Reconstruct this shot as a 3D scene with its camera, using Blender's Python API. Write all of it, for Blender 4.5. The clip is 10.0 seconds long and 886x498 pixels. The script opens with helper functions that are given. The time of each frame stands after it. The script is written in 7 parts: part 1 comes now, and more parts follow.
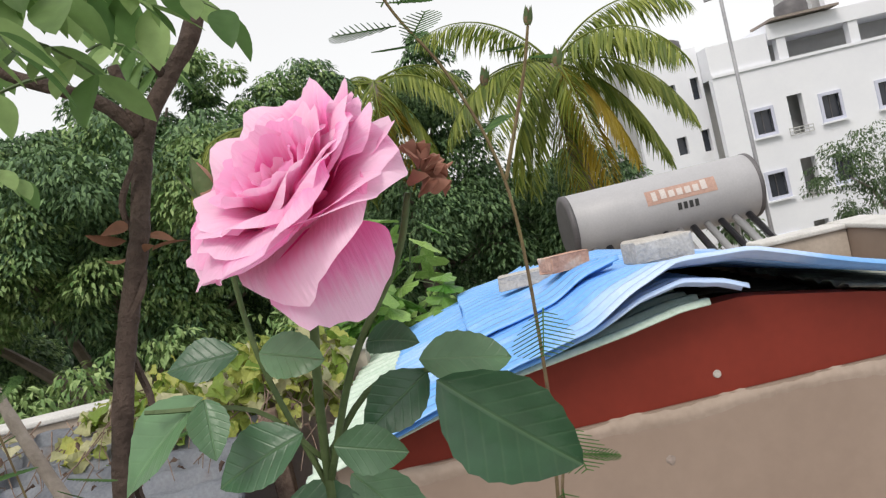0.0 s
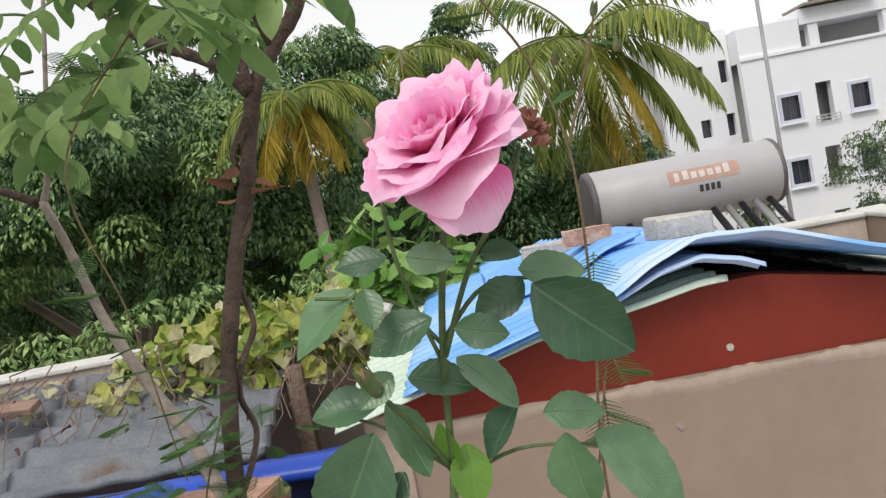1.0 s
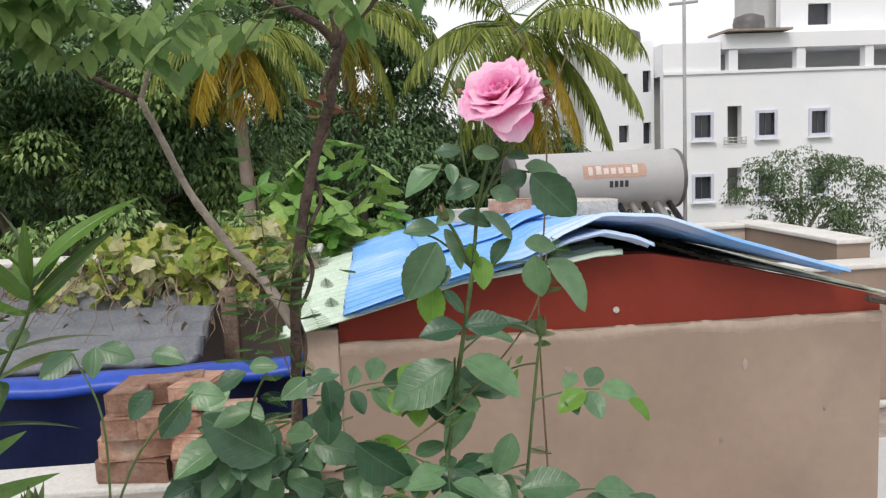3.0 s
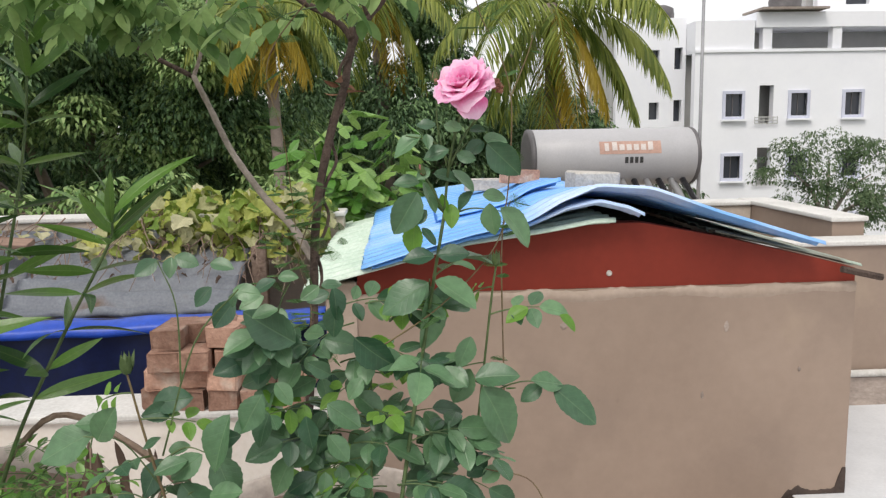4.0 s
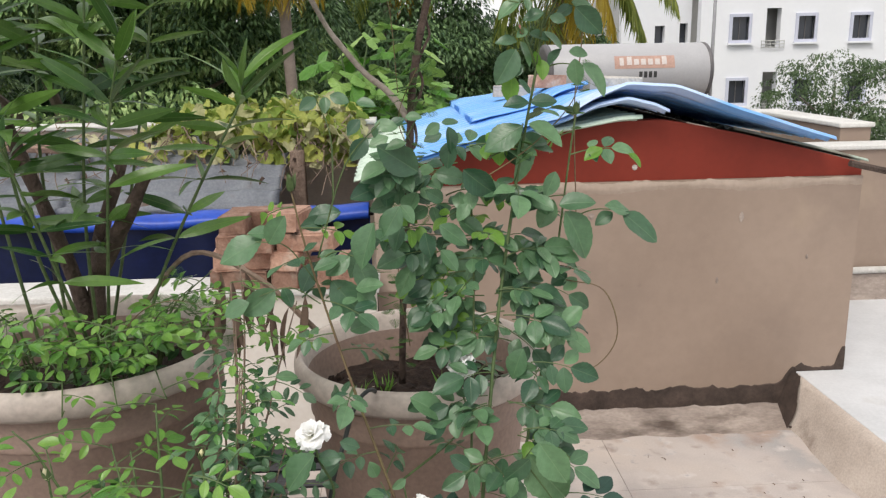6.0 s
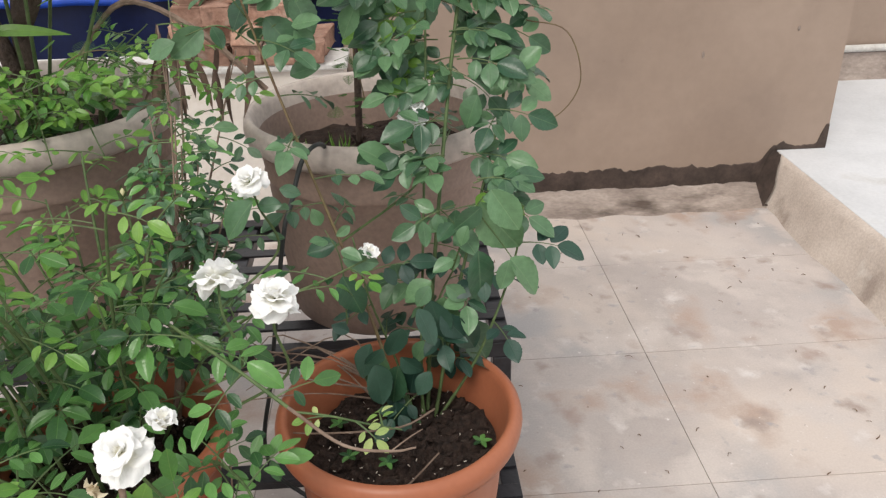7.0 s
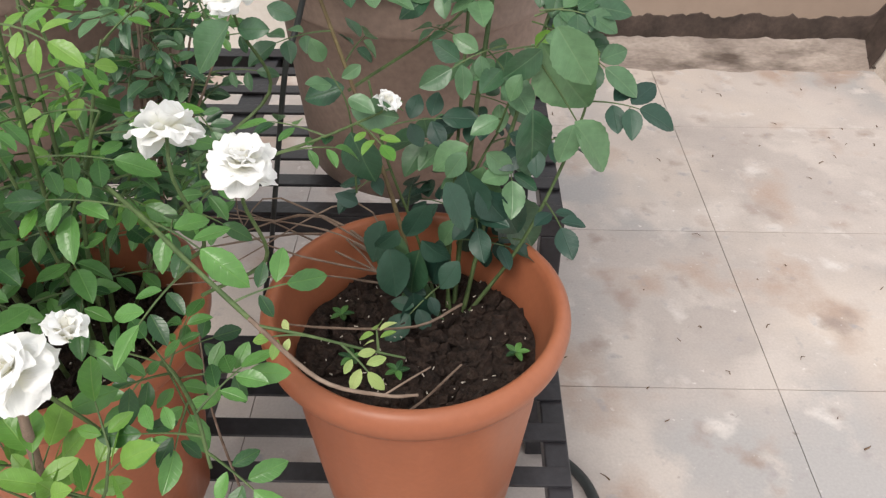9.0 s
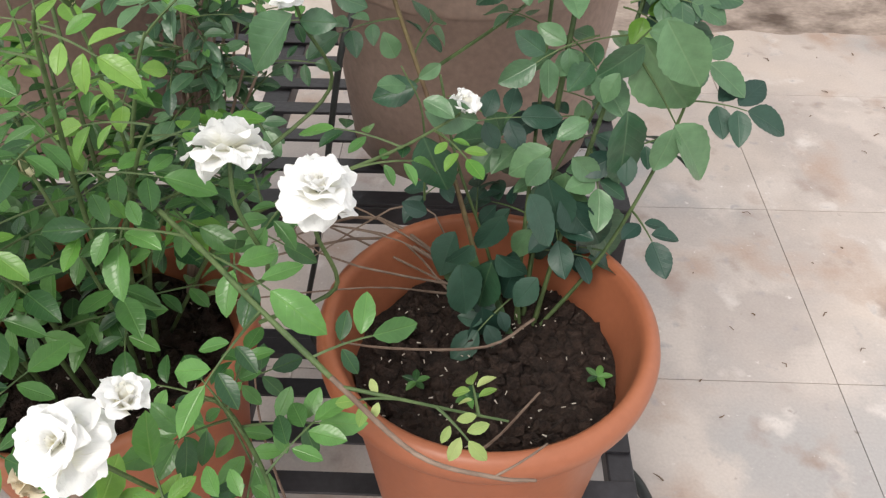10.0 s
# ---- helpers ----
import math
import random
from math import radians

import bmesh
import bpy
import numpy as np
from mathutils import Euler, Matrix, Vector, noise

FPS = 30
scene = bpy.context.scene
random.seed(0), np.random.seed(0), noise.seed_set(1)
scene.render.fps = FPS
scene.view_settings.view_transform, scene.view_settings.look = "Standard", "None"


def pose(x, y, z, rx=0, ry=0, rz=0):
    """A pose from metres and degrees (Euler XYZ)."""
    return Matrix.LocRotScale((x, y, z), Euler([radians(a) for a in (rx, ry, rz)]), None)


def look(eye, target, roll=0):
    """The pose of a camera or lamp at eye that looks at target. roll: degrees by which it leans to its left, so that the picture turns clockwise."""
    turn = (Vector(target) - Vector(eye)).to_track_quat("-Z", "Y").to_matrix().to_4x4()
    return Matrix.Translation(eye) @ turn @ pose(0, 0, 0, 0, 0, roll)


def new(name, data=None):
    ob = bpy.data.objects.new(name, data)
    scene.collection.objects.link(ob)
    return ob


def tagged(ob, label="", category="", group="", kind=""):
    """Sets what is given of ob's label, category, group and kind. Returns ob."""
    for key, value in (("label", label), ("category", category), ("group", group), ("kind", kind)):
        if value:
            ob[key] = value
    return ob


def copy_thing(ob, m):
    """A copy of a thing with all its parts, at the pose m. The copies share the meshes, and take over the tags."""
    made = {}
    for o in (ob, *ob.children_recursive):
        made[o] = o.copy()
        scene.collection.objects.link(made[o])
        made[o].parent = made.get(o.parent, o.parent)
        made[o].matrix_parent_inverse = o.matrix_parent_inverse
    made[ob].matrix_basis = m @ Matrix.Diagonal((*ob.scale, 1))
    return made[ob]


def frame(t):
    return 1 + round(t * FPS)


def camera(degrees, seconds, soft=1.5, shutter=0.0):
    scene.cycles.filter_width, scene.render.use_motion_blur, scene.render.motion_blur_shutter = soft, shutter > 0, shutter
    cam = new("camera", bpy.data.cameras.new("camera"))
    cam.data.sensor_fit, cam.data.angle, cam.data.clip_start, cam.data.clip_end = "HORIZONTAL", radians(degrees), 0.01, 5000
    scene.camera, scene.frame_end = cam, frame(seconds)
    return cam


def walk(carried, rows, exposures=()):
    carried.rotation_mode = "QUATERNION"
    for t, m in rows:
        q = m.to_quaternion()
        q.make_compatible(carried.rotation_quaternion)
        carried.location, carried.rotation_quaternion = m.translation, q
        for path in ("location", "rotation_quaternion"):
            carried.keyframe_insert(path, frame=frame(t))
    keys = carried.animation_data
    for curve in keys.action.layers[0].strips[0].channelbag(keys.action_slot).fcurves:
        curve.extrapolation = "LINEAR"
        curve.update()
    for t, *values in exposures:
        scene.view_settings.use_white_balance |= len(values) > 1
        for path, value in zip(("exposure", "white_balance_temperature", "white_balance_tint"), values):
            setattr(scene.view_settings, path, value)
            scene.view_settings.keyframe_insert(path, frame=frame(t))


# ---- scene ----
cam = camera(57.5, 10.0, soft=1.3)
PATH = [
    (0, (0.925, 0.792, 1.757), (0.930, 2.790, 1.677), -13.4),
    (0.5, (0.899, 0.775, 1.764), (0.877, 2.770, 1.635), -11.5),
    (1, (0.881, 0.681, 1.752), (0.833, 2.675, 1.615), -10.9),
    (1.5, (0.818, 0.637, 1.758), (0.776, 2.630, 1.601), -8.2),
    (2, (0.770, 0.511, 1.739), (0.840, 2.503, 1.573), -5.7),
    (2.5, (0.736, 0.412, 1.723), (0.925, 2.393, 1.532), -2.8),
    (4, (0.79, -0.029, 1.72), (0.893, 1.947, 1.423), -1.0),
    (4.5, (0.794, -0.104, 1.696), (0.868, 1.871, 1.391), -1.1),
    (5, (0.743, -0.131, 1.675), (0.807, 1.841, 1.345), -1.1),
    (5.2, (0.699, -0.186, 1.665), (0.763, 1.784, 1.33), -1.6),
    (6.3, (0.606, -0.313, 1.598), (0.717, 1.6, 1.027), -1.0),
    (6.5, (0.622, -0.307, 1.57), (0.733, 1.578, 0.909), -1.3),
    (6.7, (0.63, -0.271, 1.524), (0.753, 1.57, 0.752), -0.8),
    (7, (0.679, -0.262, 1.506), (0.781, 1.51, 0.583), -1.5),
    (7.5, (0.709, -0.219, 1.469), (0.778, 1.484, 0.421), -1.3),
    (8, (0.736, -0.181, 1.448), (0.76, 1.494, 0.356), -0.9),
    (8.5, (0.744, -0.122, 1.424), (0.725, 1.51, 0.269), -0.4),
    (9, (0.711, 0.013, 1.38), (0.679, 1.575, 0.132), 0.1),
    (9.5, (0.663, 0.098, 1.365), (0.624, 1.609, 0.055), 0.2),
    (10, (0.629, 0.138, 1.374), (0.582, 1.616, 0.028), 0.3),
]
import collections

walk(cam, [(t, look(eye, target, roll)) for t, eye, target, roll in PATH], exposures=((0, 0.36), (2.5, 0.36), (4.5, 0.46), (6.5, 0.48), (8.0, 0.54), (10, 0.66)))

# ---- light ----
SUN_EL, SUN_AZ = radians(52), radians(205)
world = bpy.data.worlds.new("overcast")
scene.world = world
world.use_nodes = True
wn, wl = world.node_tree.nodes, world.node_tree.links
sky = wn.new("ShaderNodeTexSky")
sky.sky_type, sky.sun_disc = "NISHITA", False
sky.sun_elevation, sky.sun_rotation = SUN_EL, SUN_AZ
sky.air_density, sky.dust_density, sky.ozone_density = 1.0, 2.0, 1.0
grey = wn.new("ShaderNodeHueSaturation")
grey.inputs["Saturation"].default_value = 0.2
wl.new(sky.outputs[0], grey.inputs["Color"])
veil = wn.new("ShaderNodeMixRGB")
veil.inputs["Fac"].default_value, veil.inputs["Color2"].default_value = 0.7, (5.25, 5.2, 5.15, 1)
wl.new(grey.outputs[0], veil.inputs["Color1"])
wl.new(veil.outputs[0], wn["Background"].inputs["Color"])
wn["Background"].inputs["Strength"].default_value = 0.15
sun = new("sun", bpy.data.lights.new("sun", "SUN"))
sun.data.energy, sun.data.angle, sun.data.color = 1.35, radians(25), (1.0, 0.93, 0.84)
sun.matrix_world = look((0, 0, 0), (-math.sin(SUN_AZ) * math.cos(SUN_EL), -math.cos(SUN_AZ) * math.cos(SUN_EL), -math.sin(SUN_EL)))


# ---- materials ----
def mat(name, a, b, scale=6.0, rough=0.7, bump=0.15, fine=80.0, metal=0.0, blots=(), spec=0.4, vary=0.0, grit=0.3, stretch=(1, 1, 1)):
    """Two colours mixed by coarse noise, fine grain on top, a bump, more colours in blotches (colour, scale, threshold)."""
    m = bpy.data.materials.new(name)
    m.use_nodes = True
    n, l = m.node_tree.nodes, m.node_tree.links
    p = n["Principled BSDF"]
    tc, mp = n.new("ShaderNodeNewGeometry"), n.new("ShaderNodeMapping")
    mp.inputs["Scale"].default_value = stretch
    l.new(tc.outputs["Position"], mp.inputs["Vector"])
    n1, n2 = n.new("ShaderNodeTexNoise"), n.new("ShaderNodeTexNoise")
    n1.inputs["Scale"].default_value, n1.inputs["Detail"].default_value, n1.inputs["Roughness"].default_value = scale, 6, 0.65
    n2.inputs["Scale"].default_value, n2.inputs["Detail"].default_value = fine, 3
    for x in (n1, n2):
        l.new(mp.outputs[0], x.inputs["Vector"])
    ramp = n.new("ShaderNodeValToRGB")
    ramp.color_ramp.elements[0].position, ramp.color_ramp.elements[1].position = 0.32, 0.68
    ramp.color_ramp.elements[0].color, ramp.color_ramp.elements[1].color = (*a, 1), (*b, 1)
    l.new(n1.outputs["Fac"], ramp.inputs["Fac"])
    col = ramp.outputs["Color"]
    for third in blots:
        n3 = n.new("ShaderNodeTexNoise")
        n3.inputs["Scale"].default_value, n3.inputs["Detail"].default_value = third[1], 8
        l.new(mp.outputs[0], n3.inputs["Vector"])
        r3 = n.new("ShaderNodeMapRange")
        r3.inputs["From Min"].default_value, r3.inputs["From Max"].default_value = third[2], third[2] + 0.12
        l.new(n3.outputs["Fac"], r3.inputs["Value"])
        mx = n.new("ShaderNodeMixRGB")
        mx.inputs["Color2"].default_value = (*third[0], 1)
        l.new(r3.outputs[0], mx.inputs["Fac"])
        l.new(col, mx.inputs["Color1"])
        col = mx.outputs[0]
    grain = n.new("ShaderNodeMixRGB")
    grain.blend_type = "OVERLAY"
    grain.inputs["Fac"].default_value = grit
    l.new(col, grain.inputs["Color1"])
    l.new(n2.outputs["Fac"], grain.inputs["Color2"])
    col = grain.outputs[0]
    if vary:
        info, mr, hsv = n.new("ShaderNodeObjectInfo"), n.new("ShaderNodeMapRange"), n.new("ShaderNodeHueSaturation")
        mr.inputs["To Min"].default_value, mr.inputs["To Max"].default_value = 1 - vary, 1 + vary
        l.new(info.outputs["Random"], mr.inputs["Value"])
        l.new(mr.outputs[0], hsv.inputs["Value"])
        l.new(col, hsv.inputs["Color"])
        col = hsv.outputs[0]
    l.new(col, p.inputs["Base Color"])
    p.inputs["Roughness"].default_value, p.inputs["Metallic"].default_value = rough, metal
    p.inputs["Specular IOR Level"].default_value = spec
    if bump:
        mixh = n.new("ShaderNodeMath")
        mixh.operation = "MULTIPLY_ADD"
        mixh.inputs[1].default_value = 0.4
        l.new(n2.outputs["Fac"], mixh.inputs[0])
        l.new(n1.outputs["Fac"], mixh.inputs[2])
        bp = n.new("ShaderNodeBump")
        bp.inputs["Strength"].default_value, bp.inputs["Distance"].default_value = bump, 0.02
        l.new(mixh.outputs[0], bp.inputs["Height"])
        l.new(bp.outputs[0], p.inputs["Normal"])
    return m


LEAF_LOOKS = {}


def leaf_mat(name, a, b, rough=0.5, through_light=0.3, vary=0.25, island=False, glow=None, spec=0.35, veins=0.0):
    """Leaf or petal: colour varies from piece to piece, veins in the relief, some light passes through."""
    m = bpy.data.materials.new(name)
    LEAF_LOOKS[name] = dict(a=a, b=b, rough=rough, through_light=through_light, vary=vary, glow=glow, spec=spec, veins=veins)
    m.use_nodes = True
    n, l = m.node_tree.nodes, m.node_tree.links
    p = n["Principled BSDF"]
    if island:
        rnd = n.new("ShaderNodeNewGeometry").outputs["Random Per Island"]
    else:
        rnd = n.new("ShaderNodeObjectInfo").outputs["Random"]
    mix = n.new("ShaderNodeMixRGB")
    mix.inputs["Color1"].default_value, mix.inputs["Color2"].default_value = (*a, 1), (*b, 1)
    l.new(rnd, mix.inputs["Fac"])
    geo, nz = n.new("ShaderNodeNewGeometry"), n.new("ShaderNodeTexNoise")
    nz.inputs["Scale"].default_value, nz.inputs["Detail"].default_value = 90, 4
    l.new(geo.outputs["Position"], nz.inputs["Vector"])
    hsv, mr = n.new("ShaderNodeHueSaturation"), n.new("ShaderNodeMapRange")
    mr.inputs["To Min"].default_value, mr.inputs["To Max"].default_value = 1 - vary, 1 + vary
    l.new(nz.outputs["Fac"], mr.inputs["Value"])
    l.new(mr.outputs[0], hsv.inputs["Value"])
    l.new(mix.outputs[0], hsv.inputs["Color"])
    colour, relief = hsv.outputs[0], nz.outputs["Fac"]
    if veins:
        def maths(op, a, b=None, c=None):
            q = n.new("ShaderNodeMath")
            q.operation = op
            for i, v in enumerate((a, b, c)):
                if v is not None and hasattr(v, "links"):
                    l.new(v, q.inputs[i])
                elif v is not None:
                    q.inputs[i].default_value = v
            return q.outputs[0]
        sep, uv = n.new("ShaderNodeSeparateXYZ"), n.new("ShaderNodeUVMap")
        uv.uv_map = "blade"
        l.new(uv.outputs[0], sep.inputs[0])
        across = maths("ABSOLUTE", sep.outputs["Y"])
        rib = maths("SUBTRACT", 1.0, maths("MINIMUM", maths("DIVIDE", across, 0.0011 * veins), 1.0))
        slant = maths("SINE", maths("MULTIPLY", maths("MULTIPLY_ADD", across, -0.85, sep.outputs["X"]), 880.0 / veins))
        side = maths("MULTIPLY", maths("POWER", maths("MAXIMUM", slant, 0.0), 8.0), 0.22)
        vein = maths("MAXIMUM", rib, side)
        pale = n.new("ShaderNodeMixRGB")
        pale.inputs["Color2"].default_value = (min(1, b[0] * 2.0 + 0.03), min(1, b[1] * 1.6 + 0.03), min(1, b[2] * 1.6 + 0.02), 1)
        l.new(maths("MULTIPLY", vein, 0.18), pale.inputs["Fac"])
        l.new(colour, pale.inputs["Color1"])
        colour = pale.outputs[0]
        relief = maths("MULTIPLY_ADD", vein, -0.6, relief)
    l.new(colour, p.inputs["Base Color"])
    p.inputs["Roughness"].default_value, p.inputs["Specular IOR Level"].default_value = rough, spec
    tr, ms = n.new("ShaderNodeBsdfTranslucent"), n.new("ShaderNodeMixShader")
    if glow:
        tr.inputs["Color"].default_value = (*glow, 1)
    else:
        l.new(colour, tr.inputs["Color"])
    ms.inputs["Fac"].default_value = through_light
    l.new(p.outputs[0], ms.inputs[1])
    l.new(tr.outputs[0], ms.inputs[2])
    l.new(ms.outputs[0], n["Material Output"].inputs["Surface"])
    bp = n.new("ShaderNodeBump")
    bp.inputs["Strength"].default_value, bp.inputs["Distance"].default_value = 0.5, 0.0015
    l.new(relief, bp.inputs["Height"])
    l.new(bp.outputs[0], p.inputs["Normal"])
    return m


def petal_mat(name, base, middle, rim, through_light=0.52):
    """Petal along its own x axis: colour from base to rim, faint streaks along it."""
    m = bpy.data.materials.new(name)
    m.use_nodes = True
    n, l = m.node_tree.nodes, m.node_tree.links
    p = n["Principled BSDF"]
    tc, sep, nz, mp = n.new("ShaderNodeTexCoord"), n.new("ShaderNodeSeparateXYZ"), n.new("ShaderNodeTexNoise"), n.new("ShaderNodeMapping")
    mp.inputs["Scale"].default_value = (1.5, 16, 1.5)
    nz.inputs["Scale"].default_value, nz.inputs["Detail"].default_value = 1.6, 4
    l.new(tc.outputs["Object"], mp.inputs["Vector"])
    l.new(mp.outputs[0], nz.inputs["Vector"])
    l.new(tc.outputs["Object"], sep.inputs[0])
    add = n.new("ShaderNodeMath")
    add.operation = "MULTIPLY_ADD"
    add.inputs[1].default_value = 0.35
    l.new(nz.outputs["Fac"], add.inputs[0])
    l.new(sep.outputs["X"], add.inputs[2])
    ramp = n.new("ShaderNodeValToRGB")
    e = ramp.color_ramp.elements
    e[0].position, e[0].color = 0.25, (*base, 1)
    e[1].position, e[1].color = 1.0, (*rim, 1)
    q = e.new(0.68)
    q.color = (*middle, 1)
    l.new(add.outputs[0], ramp.inputs["Fac"])
    info, mr, hsv = n.new("ShaderNodeObjectInfo"), n.new("ShaderNodeMapRange"), n.new("ShaderNodeHueSaturation")
    mr.inputs["To Min"].default_value, mr.inputs["To Max"].default_value = 0.85, 1.15
    l.new(info.outputs["Random"], mr.inputs["Value"])
    l.new(mr.outputs[0], hsv.inputs["Saturation"])
    l.new(ramp.outputs[0], hsv.inputs["Color"])
    l.new(hsv.outputs[0], p.inputs["Base Color"])
    p.inputs["Roughness"].default_value, p.inputs["Specular IOR Level"].default_value = 0.6, 0.15
    tr, ms, bp = n.new("ShaderNodeBsdfTranslucent"), n.new("ShaderNodeMixShader"), n.new("ShaderNodeBump")
    l.new(hsv.outputs[0], tr.inputs["Color"])
    ms.inputs["Fac"].default_value = through_light
    l.new(p.outputs[0], ms.inputs[1])
    l.new(tr.outputs[0], ms.inputs[2])
    l.new(ms.outputs[0], n["Material Output"].inputs["Surface"])
    bp.inputs["Strength"].default_value, bp.inputs["Distance"].default_value = 0.25, 0.02
    l.new(nz.outputs["Fac"], bp.inputs["Height"])
    l.new(bp.outputs[0], p.inputs["Normal"])
    return m


